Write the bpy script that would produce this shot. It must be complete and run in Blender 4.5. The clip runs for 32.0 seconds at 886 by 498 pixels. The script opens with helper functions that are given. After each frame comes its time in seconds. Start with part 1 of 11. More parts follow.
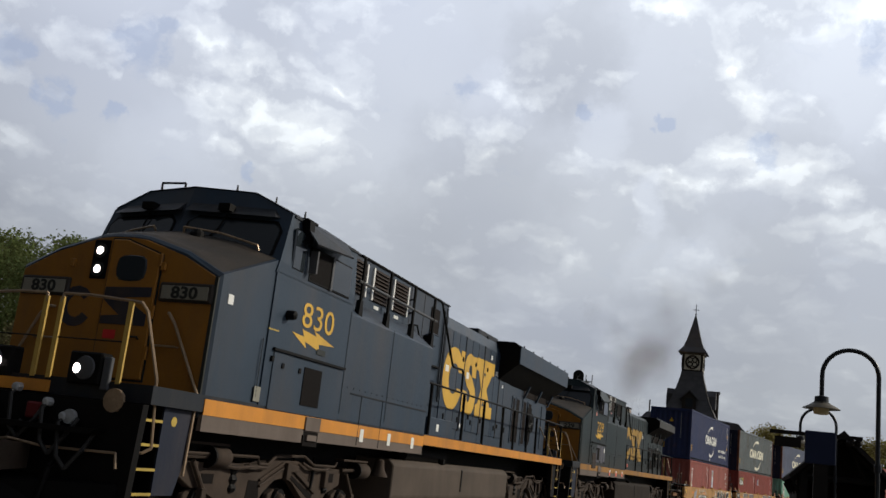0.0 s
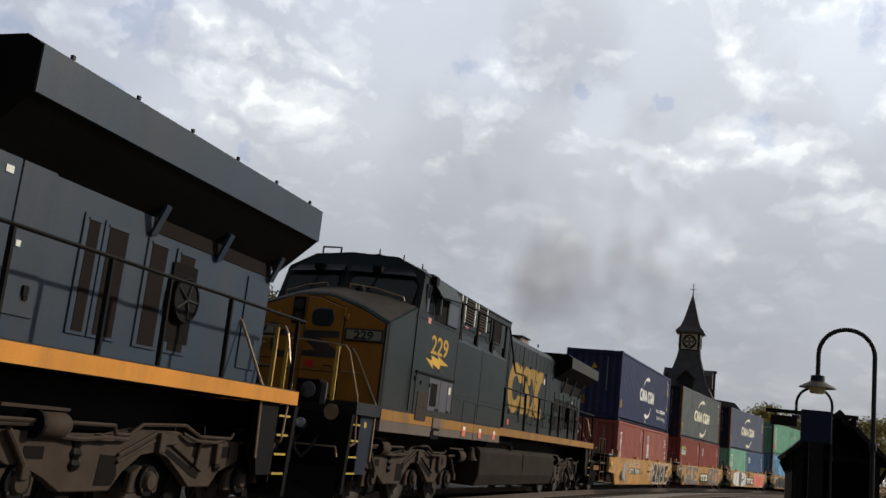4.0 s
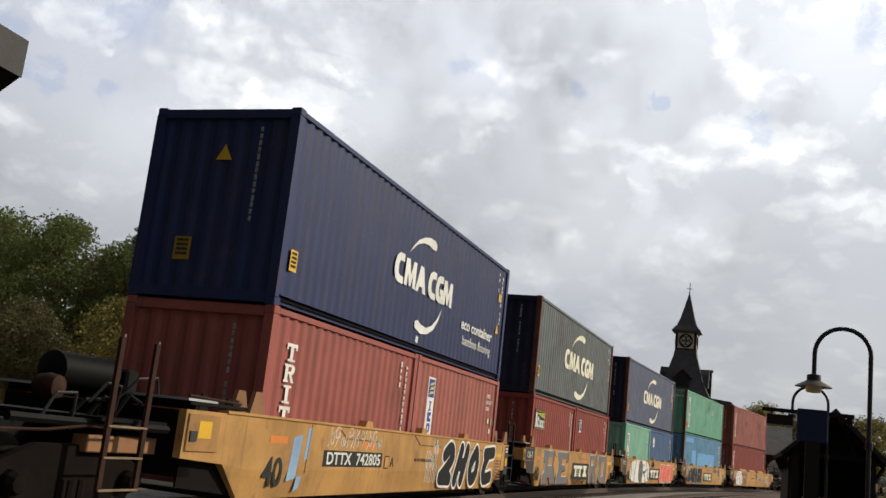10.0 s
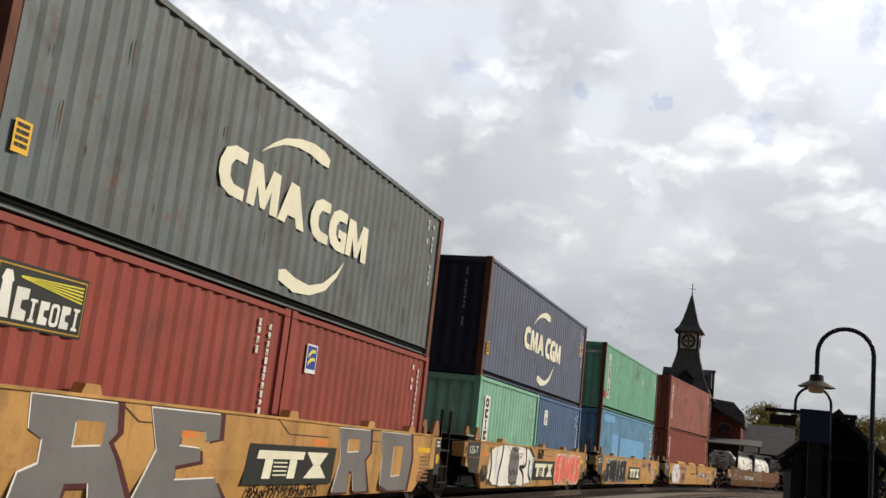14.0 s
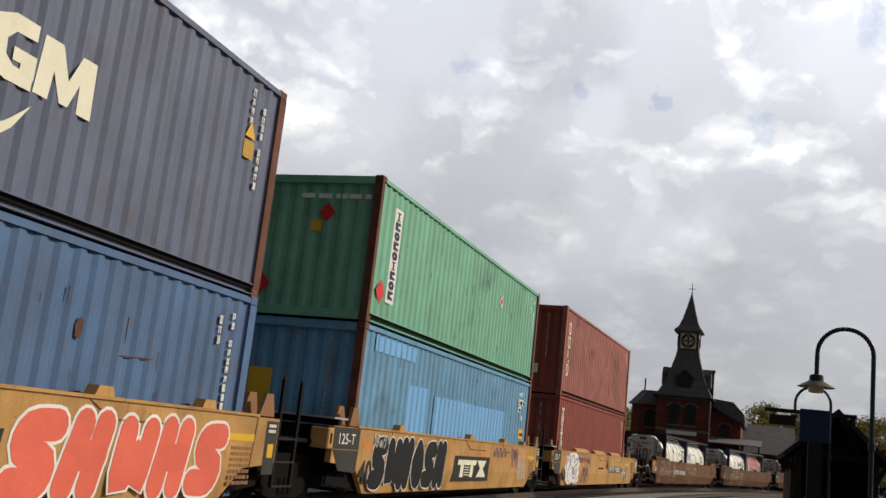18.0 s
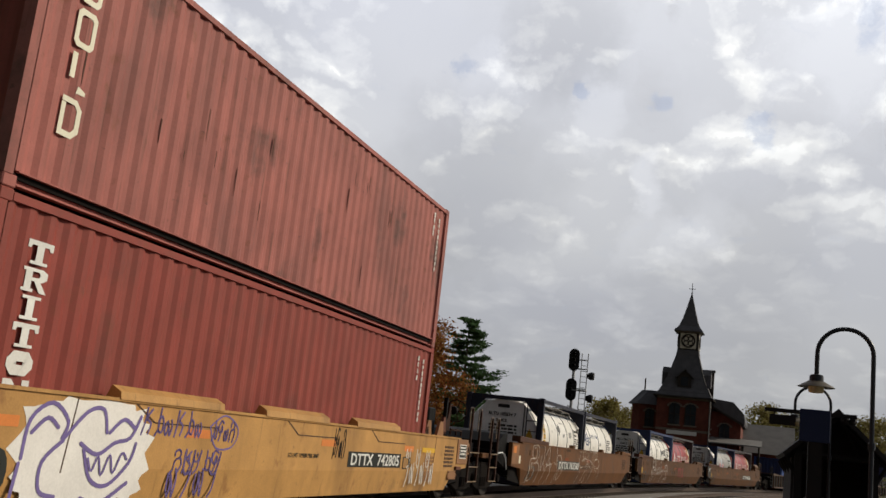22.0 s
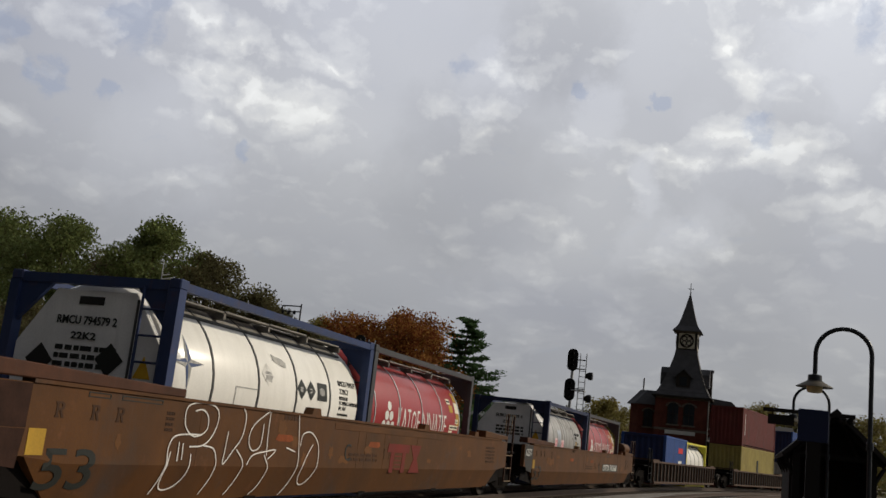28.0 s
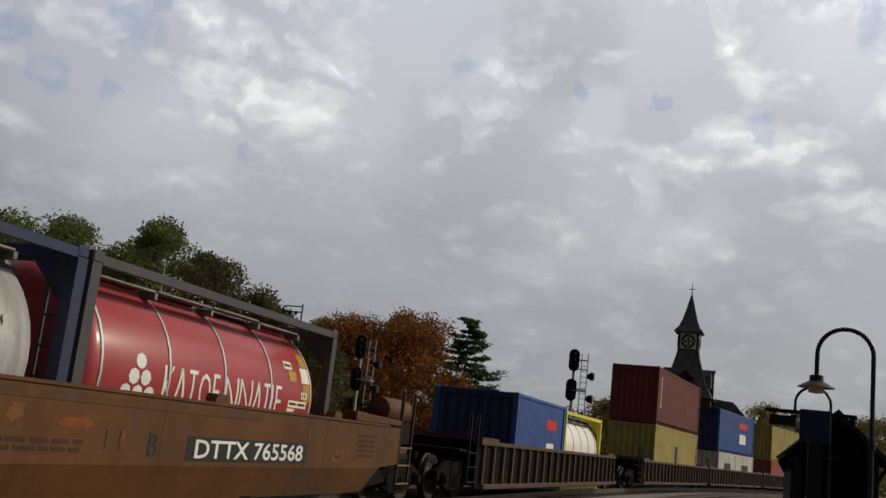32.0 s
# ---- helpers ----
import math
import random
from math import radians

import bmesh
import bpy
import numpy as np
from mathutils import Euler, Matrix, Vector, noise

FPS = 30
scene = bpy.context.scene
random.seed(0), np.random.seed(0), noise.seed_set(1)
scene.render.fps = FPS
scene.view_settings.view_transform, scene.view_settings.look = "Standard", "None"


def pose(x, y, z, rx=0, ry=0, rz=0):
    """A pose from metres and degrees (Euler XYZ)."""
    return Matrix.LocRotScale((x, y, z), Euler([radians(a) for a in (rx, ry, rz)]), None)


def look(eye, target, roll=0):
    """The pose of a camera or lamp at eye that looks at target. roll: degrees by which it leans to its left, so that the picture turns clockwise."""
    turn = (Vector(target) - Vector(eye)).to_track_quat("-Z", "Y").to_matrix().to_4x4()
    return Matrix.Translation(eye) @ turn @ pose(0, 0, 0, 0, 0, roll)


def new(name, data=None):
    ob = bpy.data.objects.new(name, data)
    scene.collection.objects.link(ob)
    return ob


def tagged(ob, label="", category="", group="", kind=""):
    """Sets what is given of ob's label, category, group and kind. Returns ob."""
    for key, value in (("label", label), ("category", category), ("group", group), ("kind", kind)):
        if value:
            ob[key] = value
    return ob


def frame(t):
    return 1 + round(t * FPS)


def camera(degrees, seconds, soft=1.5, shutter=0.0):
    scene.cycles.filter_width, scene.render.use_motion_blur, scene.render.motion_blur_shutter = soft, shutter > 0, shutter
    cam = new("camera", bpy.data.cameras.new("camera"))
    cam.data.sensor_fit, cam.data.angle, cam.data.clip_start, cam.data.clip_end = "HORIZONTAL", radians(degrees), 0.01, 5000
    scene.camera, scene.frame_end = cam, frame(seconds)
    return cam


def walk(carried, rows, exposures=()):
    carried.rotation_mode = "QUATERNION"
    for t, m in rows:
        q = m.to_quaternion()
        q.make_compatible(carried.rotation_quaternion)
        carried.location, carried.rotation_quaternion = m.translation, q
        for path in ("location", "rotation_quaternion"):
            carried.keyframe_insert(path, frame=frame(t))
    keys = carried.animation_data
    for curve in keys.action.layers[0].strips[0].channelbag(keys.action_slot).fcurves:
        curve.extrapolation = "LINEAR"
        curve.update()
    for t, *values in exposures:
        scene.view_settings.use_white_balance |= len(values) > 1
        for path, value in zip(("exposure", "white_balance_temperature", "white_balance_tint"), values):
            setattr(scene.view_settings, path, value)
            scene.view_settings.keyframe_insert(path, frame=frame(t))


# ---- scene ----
# The camera stands on the platform; rail top is z = 0, the track runs along +y and bends to the right.
EYE_Z = 1.332
LENS = 1722.74          # focal length for a picture 1568 wide
TRACK_X = -7.663
cam = camera(2 * math.degrees(math.atan(784 / LENS)), 32.0, soft=1.5, shutter=0.0)


def aim(dx, dy):
    base = pose(0, 0, EYE_Z, 90 + 10.926, 0, 18.300) @ pose(0, 0, 0, 0, 0, 6.383)
    return base @ pose(0, 0, 0, math.degrees(math.atan(dy / LENS)), math.degrees(math.atan(dx / LENS)), 0)


SHAKE = [(0.0, 6, 37), (0.5, -4, 29), (1.0, 5, 15.5), (1.5, 10, 7), (2.0, 11.5, 3.5), (2.5, 7.5, 1.5), (3.0, 3.5, 0.5), (3.5, 2.5, 1),
         (4.5, 1.2, 1), (5.5, 0.7, 1), (6.0, 0, 0.7), (7.0, -0.5, 0), (8.5, -1, 0), (9.5, 0, 0), (10.0, -4, -0.3), (10.5, -4, 3),
         (11.0, -2.5, 1.4), (11.5, -1, 0.4), (12.0, 0.5, 0), (13.0, 1, 0), (14.0, 0.3, 0), (16.5, 0, 0), (19.0, 0, 0), (23.0, 0, 0),
         (24.0, -0.3, 1), (25.0, -1, 0), (26.5, -1.5, 0), (27.5, -2.5, 0), (28.0, -2.5, 0), (29.0, -1.2, 0), (30.0, -1, 0), (31.0, 0, 0), (32.0, 0, 0.5)]
EXPOSURES = [(0.0, 0.08, 6050, 8), (3.0, 0.10, 6150, 8), (6.0, 0.15, 6350, 8), (9.0, 0.33, 6380, 8), (13.0, 0.34, 6400, 8), (19.0, 0.20, 6420, 9), (22.0, 0.10, 6450, 9),
             (25.0, -0.05, 6450, 9), (28.0, -0.18, 6400, 9), (32.0, -0.19, 6400, 9)]
walk(cam, [(t, aim(dx, dy)) for t, dx, dy in SHAKE], EXPOSURES)


# ---- world and sun ----
def nd(tree, kind, **values):
    n = tree.nodes.new(kind)
    for key, value in values.items():
        n.inputs[key.replace("_", " ")].default_value = value
    return n


SUN_AZ, SUN_EL = 57.0, 29.0      # azimuth clockwise from +y, elevation


# cloud masses (azimuth, elevation, radius, softness in degrees, gain) and small blue gaps (azimuth, elevation, radius)
CLOUDS = [(-7.0, 15.7, 0.9, 0.8, 1.16), (-3.0, 13.8, 1.2, 1.2, 1.12), (-9.7, 19.5, 1.2, 1.1, 1.12), (-23.9, 21.2, 4.5, 3.5, 1.06), (-16.8, 20.7, 1.4, 1.2, 1.10), (-6.9, 22.6, 1.6, 1.3, 1.03),
          (4.1, 22.6, 3.0, 2.2, 1.16), (-40.0, 19.5, 6.0, 5.0, 1.13), (-1.6, 18.0, 1.8, 1.5, 1.05), (-35.3, 14.1, 2.5, 2.0, 1.08), (-11.9, 24.0, 2.6, 2.0, 0.86), (-17.2, 15.1, 4.0, 3.0, 0.88), (2.0, 20.4, 1.2, 1.0, 0.93), (-6.5, 12.7, 1.6, 0.9, 1.10), (-4.2, 12.5, 1.4, 0.8, 1.10),
          (-24.3, 9.2, 5.0, 4.0, 0.92), (-1.3, 11.1, 4.0, 3.0, 0.92), (-32.4, 22.4, 3.0, 2.5, 0.93)]
GAPS = [(-38.1, 20.8, 0.95), (-36.8, 22.0, 0.5), (-18.4, 21.5, 0.42), (-10.8, 20.9, 0.36), (-6.0, 20.4, 0.30), (-0.2, 18.8, 0.5), (5.8, 24.3, 0.7), (-41.8, 17.0, 0.6), (-44.7, 19.0, 0.7), (-38.8, 16.8, 0.4), (-30.6, 15.0, 0.3), (-50, 18, 1.5), (-56, 23, 2.0), (12, 26, 1.2)]


def build_world():
    world = bpy.data.worlds.new("sky")
    scene.world = world
    world.use_nodes = True
    t = world.node_tree
    t.nodes.clear()
    link = t.links.new
    out = t.nodes.new("ShaderNodeOutputWorld")
    bg = nd(t, "ShaderNodeBackground", Strength=0.1)
    sky = t.nodes.new("ShaderNodeTexSky")
    sky.sky_type, sky.sun_disc = "NISHITA", False
    sky.sun_elevation, sky.sun_rotation = radians(SUN_EL), radians(SUN_AZ)
    co = t.nodes.new("ShaderNodeTexCoord")
    sep = t.nodes.new("ShaderNodeSeparateXYZ")
    link(co.outputs["Generated"], sep.inputs[0])
    up = t.nodes.new("ShaderNodeMath")
    up.operation, up.inputs[1].default_value = "MAXIMUM", 0.0
    link(sep.outputs["Z"], up.inputs[0])
    lift = t.nodes.new("ShaderNodeMath")
    lift.operation, lift.inputs[1].default_value = "ADD", 0.30
    link(up.outputs[0], lift.inputs[0])
    flat = t.nodes.new("ShaderNodeCombineXYZ")
    for axis in "XY":
        d = t.nodes.new("ShaderNodeMath")
        d.operation = "DIVIDE"
        link(sep.outputs[axis], d.inputs[0])
        link(lift.outputs[0], d.inputs[1])
        link(d.outputs[0], flat.inputs[axis])

    def fbm(scale, detail, rough, dist, seed):
        m = t.nodes.new("ShaderNodeVectorMath")
        m.operation = "ADD"
        m.inputs[1].default_value = (seed, seed * 1.7, seed * 0.3)
        link(flat.outputs[0], m.inputs[0])
        n = nd(t, "ShaderNodeTexNoise", Scale=scale, Detail=detail, Roughness=rough, Distortion=dist)
        link(m.outputs[0], n.inputs["Vector"])
        return n.outputs["Fac"]

    def ramp(fac, stops):
        r = t.nodes.new("ShaderNodeValToRGB")
        r.color_ramp.interpolation = "LINEAR"
        while len(r.color_ramp.elements) < len(stops):
            r.color_ramp.elements.new(0.5)
        for e, (pos, col) in zip(r.color_ramp.elements, stops):
            e.position, e.color = pos, (*col, 1)
        link(fac, r.inputs[0])
        return r.outputs[0]

    def mix(fac, a, b, kind="MIX"):
        m = t.nodes.new("ShaderNodeMix")
        m.data_type, m.blend_type = "RGBA", kind
        for sock, value in ((m.inputs[0], fac), (m.inputs[6], a), (m.inputs[7], b)):
            if isinstance(value, (int, float)):
                sock.default_value = value
            elif isinstance(value, tuple):
                sock.default_value = (*value, 1)
            else:
                link(value, sock)
        return m.outputs[2]

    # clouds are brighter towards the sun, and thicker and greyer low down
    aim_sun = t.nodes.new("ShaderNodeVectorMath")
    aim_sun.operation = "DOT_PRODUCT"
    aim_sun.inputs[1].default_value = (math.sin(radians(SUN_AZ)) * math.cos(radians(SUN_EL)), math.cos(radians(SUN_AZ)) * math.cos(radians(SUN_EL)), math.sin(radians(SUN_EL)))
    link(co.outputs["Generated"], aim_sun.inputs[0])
    # the low end dims unseen sky, to darken faces turned from the sun
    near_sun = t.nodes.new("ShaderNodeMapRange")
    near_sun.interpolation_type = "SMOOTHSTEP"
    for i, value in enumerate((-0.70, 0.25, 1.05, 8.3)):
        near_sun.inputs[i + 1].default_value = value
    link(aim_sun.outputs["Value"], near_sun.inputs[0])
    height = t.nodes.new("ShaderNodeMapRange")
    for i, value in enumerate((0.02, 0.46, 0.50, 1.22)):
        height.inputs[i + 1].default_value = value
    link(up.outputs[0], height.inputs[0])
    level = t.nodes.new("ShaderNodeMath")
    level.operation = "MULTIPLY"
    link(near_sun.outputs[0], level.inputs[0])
    base = t.nodes.new("ShaderNodeMapRange")      # unseen sky overhead is dimmed, only to cut the fill light
    for i, value in enumerate((0.46, 0.80, 1.0, 0.30)):
        base.inputs[i + 1].default_value = value
    link(up.outputs[0], base.inputs[0])
    dim = t.nodes.new("ShaderNodeMath")
    dim.operation = "MULTIPLY"
    deck = t.nodes.new("ShaderNodeVectorMath")    # unseen sky behind the camera is dimmed, to darken faces turned to it
    deck.operation = "DOT_PRODUCT"
    deck.inputs[1].default_value = (0.25, 0.935, 0.25)
    link(co.outputs["Generated"], deck.inputs[0])
    away = t.nodes.new("ShaderNodeMapRange")
    for i, value in enumerate((-0.55, 0.16, 0.27, 1.0)):
        away.inputs[i + 1].default_value = value
    link(deck.outputs["Value"], away.inputs[0])
    dull = t.nodes.new("ShaderNodeMath")
    dull.operation = "MULTIPLY"
    link(height.outputs[0], dull.inputs[0])
    link(away.outputs[0], dull.inputs[1])
    link(dull.outputs[0], dim.inputs[0])
    link(base.outputs[0], dim.inputs[1])
    link(dim.outputs[0], level.inputs[1])
    def toward(azimuth, elevation, radius, soft, line):
        """How far the wavering view line lies inside a round patch of sky, in degrees."""
        ca = math.cos(radians(elevation))
        d = t.nodes.new("ShaderNodeVectorMath")
        d.operation = "DOT_PRODUCT"
        d.inputs[1].default_value = (math.sin(radians(azimuth)) * ca, math.cos(radians(azimuth)) * ca, math.sin(radians(elevation)))
        link(line, d.inputs[0])
        r = t.nodes.new("ShaderNodeMapRange")
        r.interpolation_type = "SMOOTHSTEP"
        for i, value in enumerate((math.cos(radians(radius + soft)), math.cos(radians(max(radius - soft, 0.0))), 0.0, 1.0)):
            r.inputs[i + 1].default_value = value
        link(d.outputs["Value"], r.inputs[0])
        return r.outputs[0]

    def scalar(kind, x, y):
        m = t.nodes.new("ShaderNodeMath")
        m.operation = kind
        for sock, value in zip(m.inputs, (x, y)):
            if isinstance(value, (int, float)):
                sock.default_value = value
            else:
                link(value, sock)
        return m.outputs[0]

    ragged = nd(t, "ShaderNodeTexNoise", Scale=13.0, Detail=7.0, Roughness=0.6)
    link(co.outputs["Generated"], ragged.inputs["Vector"])
    off = t.nodes.new("ShaderNodeVectorMath")
    off.operation = "SUBTRACT"
    off.inputs[1].default_value = (0.5, 0.5, 0.5)
    link(ragged.outputs["Color"], off.inputs[0])
    move = t.nodes.new("ShaderNodeVectorMath")
    move.operation = "MULTIPLY_ADD"
    move.inputs[1].default_value = (0.13, 0.13, 0.11)
    link(off.outputs[0], move.inputs[0])
    link(co.outputs["Generated"], move.inputs[2])
    unit = t.nodes.new("ShaderNodeVectorMath")
    unit.operation = "NORMALIZE"
    link(move.outputs[0], unit.inputs[0])
    waver = unit.outputs[0]
    crisp = nd(t, "ShaderNodeTexNoise", Scale=34.0, Detail=6.0, Roughness=0.6)
    link(co.outputs["Generated"], crisp.inputs["Vector"])
    shift = t.nodes.new("ShaderNodeVectorMath")
    shift.operation = "MULTIPLY_ADD"
    shift.inputs[1].default_value = (0.07, 0.07, 0.04)
    link(crisp.outputs["Color"], shift.inputs[0])
    back = t.nodes.new("ShaderNodeVectorMath")
    back.operation = "SUBTRACT"
    back.inputs[1].default_value = (0.035, 0.035, 0.02)
    link(co.outputs["Generated"], back.inputs[0])
    link(back.outputs[0], shift.inputs[2])
    torn = t.nodes.new("ShaderNodeVectorMath")
    torn.operation = "NORMALIZE"
    link(shift.outputs[0], torn.inputs[0])
    cells = t.nodes.new("ShaderNodeTexVoronoi")
    cells.feature = "SMOOTH_F1"
    for key, value in (("Scale", 9.5), ("Smoothness", 0.55), ("Detail", 2.0), ("Roughness", 0.55)):
        cells.inputs[key].default_value = value
    bent = t.nodes.new("ShaderNodeVectorMath")
    bent.operation = "MULTIPLY_ADD"
    bent.inputs[1].default_value = (0.22, 0.22, 0.0)
    link(off.outputs[0], bent.inputs[0])
    link(flat.outputs[0], bent.inputs[2])
    link(bent.outputs[0], cells.inputs["Vector"])
    heads = scalar("ADD", scalar("MULTIPLY", scalar("SUBTRACT", 0.42, cells.outputs["Distance"]), 0.40), 0.036)
    puffs = ramp(scalar("ADD", fbm(4.8, 8, 0.50, 0.35, 3.1), heads), [(0.32, (0.71, 0.72, 0.765)), (0.45, (0.88, 0.885, 0.905)), (0.52, (0.99, 0.988, 0.985)), (0.555, (1.12, 1.118, 1.10)), (0.66, (1.25, 1.245, 1.22))])
    broad = ramp(fbm(0.9, 3, 0.5, 0.1, 8.4), [(0.36, (0.82, 0.83, 0.88)), (0.62, (1.0, 1.0, 1.0))])
    calm = t.nodes.new("ShaderNodeMapRange")      # the low cloud deck is a smooth grey sheet
    for i, value in enumerate((0.17, 0.33, 0.36, 1.0)):
        calm.inputs[i + 1].default_value = value
    link(up.outputs[0], calm.inputs[0])
    cloud = mix(1.0, mix(calm.outputs[0], (0.93, 0.935, 0.95), puffs), broad, "MULTIPLY")
    for azimuth, elevation, radius, soft, gain in CLOUDS:
        cloud = mix(toward(azimuth, elevation, radius, soft, waver), cloud, mix(1.0, cloud, (gain, gain, gain), "MULTIPLY"))
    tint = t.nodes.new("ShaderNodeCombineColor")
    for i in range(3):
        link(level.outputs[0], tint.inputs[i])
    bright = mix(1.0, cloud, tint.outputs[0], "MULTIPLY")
    clear = 0.0
    for azimuth, elevation, radius in GAPS:
        clear = scalar("MAXIMUM", clear, toward(azimuth, elevation, radius * 1.2, radius * 1.19, torn.outputs[0]))
    shred = nd(t, "ShaderNodeTexNoise", Scale=17.0, Detail=6.0, Roughness=0.55)
    link(bent.outputs[0], shred.inputs["Vector"])
    clear = ramp(scalar("ADD", clear, scalar("MULTIPLY", scalar("SUBTRACT", shred.outputs["Fac"], 0.5), 1.9)), [(0.22, (0, 0, 0)), (0.62, (0.30, 0.30, 0.30)), (1.0, (0.95, 0.95, 0.95))])
    far = ramp(fbm(3.4, 5, 0.5, 0.2, 5.9), [(0.24, (0.5, 0.5, 0.5)), (0.34, (0, 0, 0))])
    blue = mix(0.55, sky.outputs[0], (3.4, 4.2, 6.6))
    link(mix(scalar("MULTIPLY", scalar("MAXIMUM", clear, scalar("MULTIPLY", far, 0.75)), 0.35), bright, blue), bg.inputs["Color"])
    link(bg.outputs[0], out.inputs["Surface"])


build_world()
sun = new("sun", bpy.data.lights.new("sun", "SUN"))
sun.data.energy, sun.data.angle, sun.data.color = 2.9, radians(2.0), (1.0, 0.88, 0.70)
az, el = radians(SUN_AZ), radians(SUN_EL)
sun.matrix_world = look((60 * math.sin(az), 60 * math.cos(az), 60 * math.tan(el)), (0, 0, 0))


# ---- materials ----
def material(name, color, rough=0.6, metal=0.0, vary=0.12, scale=1.2, bump=0.15, grain=40.0, dirt=0.0, dirt_color=(0.09, 0.065, 0.045),
             dirt_scale=(2.0, 2.0, 0.35), island=0.0, rust=0.0, sheen=0.0, spec=0.22, thin=0.0, dust=None):
    """A surface with broad and fine variation, run-down dirt and rust, at real size."""
    m = bpy.data.materials.new(name)
    m.use_nodes = True
    t = m.node_tree
    link = t.links.new
    b = t.nodes["Principled BSDF"]
    b.inputs["Metallic"].default_value = metal
    b.inputs["Specular IOR Level"].default_value = spec
    co = t.nodes.new("ShaderNodeTexCoord").outputs["Object"]
    info = t.nodes.new("ShaderNodeObjectInfo").outputs["Random"]
    shift = t.nodes.new("ShaderNodeVectorMath")
    shift.operation = "MULTIPLY_ADD"
    link(info, shift.inputs[0])
    shift.inputs[1].default_value = (13.0, 17.0, 11.0)
    link(co, shift.inputs[2])
    co = shift.outputs[0]

    def noise_fac(sc, detail=5.0, stretch=None):
        v = co
        if stretch:
            k = t.nodes.new("ShaderNodeVectorMath")
            k.operation = "MULTIPLY"
            k.inputs[1].default_value = stretch
            link(co, k.inputs[0])
            v = k.outputs[0]
        n = nd(t, "ShaderNodeTexNoise", Scale=sc, Detail=detail, Roughness=0.6)
        link(v, n.inputs["Vector"])
        return n.outputs["Fac"]

    def maprange(fac, a, b_, c, d):
        r = t.nodes.new("ShaderNodeMapRange")
        for i, value in enumerate((a, b_, c, d)):
            r.inputs[i + 1].default_value = value
        link(fac, r.inputs[0])
        return r.outputs[0]

    def mixc(fac, a, b_, kind="MIX"):
        x = t.nodes.new("ShaderNodeMix")
        x.data_type, x.blend_type = "RGBA", kind
        for sock, value in ((x.inputs[0], fac), (x.inputs[6], a), (x.inputs[7], b_)):
            if isinstance(value, (int, float)):
                sock.default_value = value
            elif isinstance(value, tuple):
                sock.default_value = (*value, 1)
            else:
                link(value, sock)
        return x.outputs[2]

    broad, fine = noise_fac(scale), noise_fac(grain, 3.0)
    value = maprange(broad, 0.3, 0.7, 1 - vary, 1 + vary)
    value2 = maprange(fine, 0.3, 0.7, 1 - vary * 0.5, 1 + vary * 0.5)
    hue = t.nodes.new("ShaderNodeHueSaturation")
    hue.inputs["Color"].default_value = (*color, 1)
    mul = t.nodes.new("ShaderNodeMath")
    mul.operation = "MULTIPLY"
    link(value, mul.inputs[0]), link(value2, mul.inputs[1])
    last = mul.outputs[0]
    if island:
        geo = t.nodes.new("ShaderNodeNewGeometry")
        m2 = t.nodes.new("ShaderNodeMath")
        m2.operation = "MULTIPLY"
        link(last, m2.inputs[0])
        link(maprange(geo.outputs["Random Per Island"], 0, 1, 1 - island, 1 + island), m2.inputs[1])
        last = m2.outputs[0]
        link(maprange(geo.outputs["Random Per Island"], 0, 1, 0.5 - island * 0.07, 0.5 + island * 0.05), hue.inputs["Hue"])
    link(last, hue.inputs["Value"])
    col = hue.outputs[0]
    if dirt:
        streak = noise_fac(1.0, 6.0, dirt_scale)
        col = mixc(maprange(streak, 0.45, 0.75, 0, dirt), col, dirt_color)
    if rust:
        spots = noise_fac(3.5, 8.0)
        col = mixc(maprange(spots, 0.60, 0.72, 0, rust), col, (0.16, 0.06, 0.025))
        runs = noise_fac(1.0, 4.0, (9.0, 9.0, 0.55))
        col = mixc(maprange(runs, 0.60, 0.78, 0, min(1.0, rust * 1.3)), col, (0.085, 0.045, 0.028))
        stain = noise_fac(0.85, 7.0)
        col = mixc(maprange(stain, 0.58, 0.74, 0, min(1.0, rust * 1.4)), col, (0.055, 0.04, 0.034))
        scuffs = noise_fac(6.0, 6.0, (1.0, 1.0, 1.6))
        col = mixc(maprange(scuffs, 0.66, 0.72, 0, rust * 0.8), col, (0.045, 0.035, 0.03))
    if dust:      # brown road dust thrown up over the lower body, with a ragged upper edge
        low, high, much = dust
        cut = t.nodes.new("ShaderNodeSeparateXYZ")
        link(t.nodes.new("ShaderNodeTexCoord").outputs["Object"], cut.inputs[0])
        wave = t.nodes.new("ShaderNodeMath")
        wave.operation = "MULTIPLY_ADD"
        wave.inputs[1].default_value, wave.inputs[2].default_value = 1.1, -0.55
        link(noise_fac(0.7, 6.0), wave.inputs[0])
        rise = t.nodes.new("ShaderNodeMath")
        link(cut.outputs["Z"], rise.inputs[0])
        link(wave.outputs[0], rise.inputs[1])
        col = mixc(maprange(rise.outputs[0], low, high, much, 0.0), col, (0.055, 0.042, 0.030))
    link(col, b.inputs["Base Color"])
    if thin:      # leaves let some light through
        through_leaf, both = t.nodes.new("ShaderNodeBsdfTranslucent"), t.nodes.new("ShaderNodeMixShader")
        both.inputs[0].default_value = thin
        link(col, through_leaf.inputs["Color"])
        link(b.outputs[0], both.inputs[1])
        link(through_leaf.outputs[0], both.inputs[2])
        link(both.outputs[0], t.nodes["Material Output"].inputs["Surface"])
    link(maprange(fine, 0.2, 0.8, max(rough - 0.1, 0.02), min(rough + 0.12, 1)), b.inputs["Roughness"])
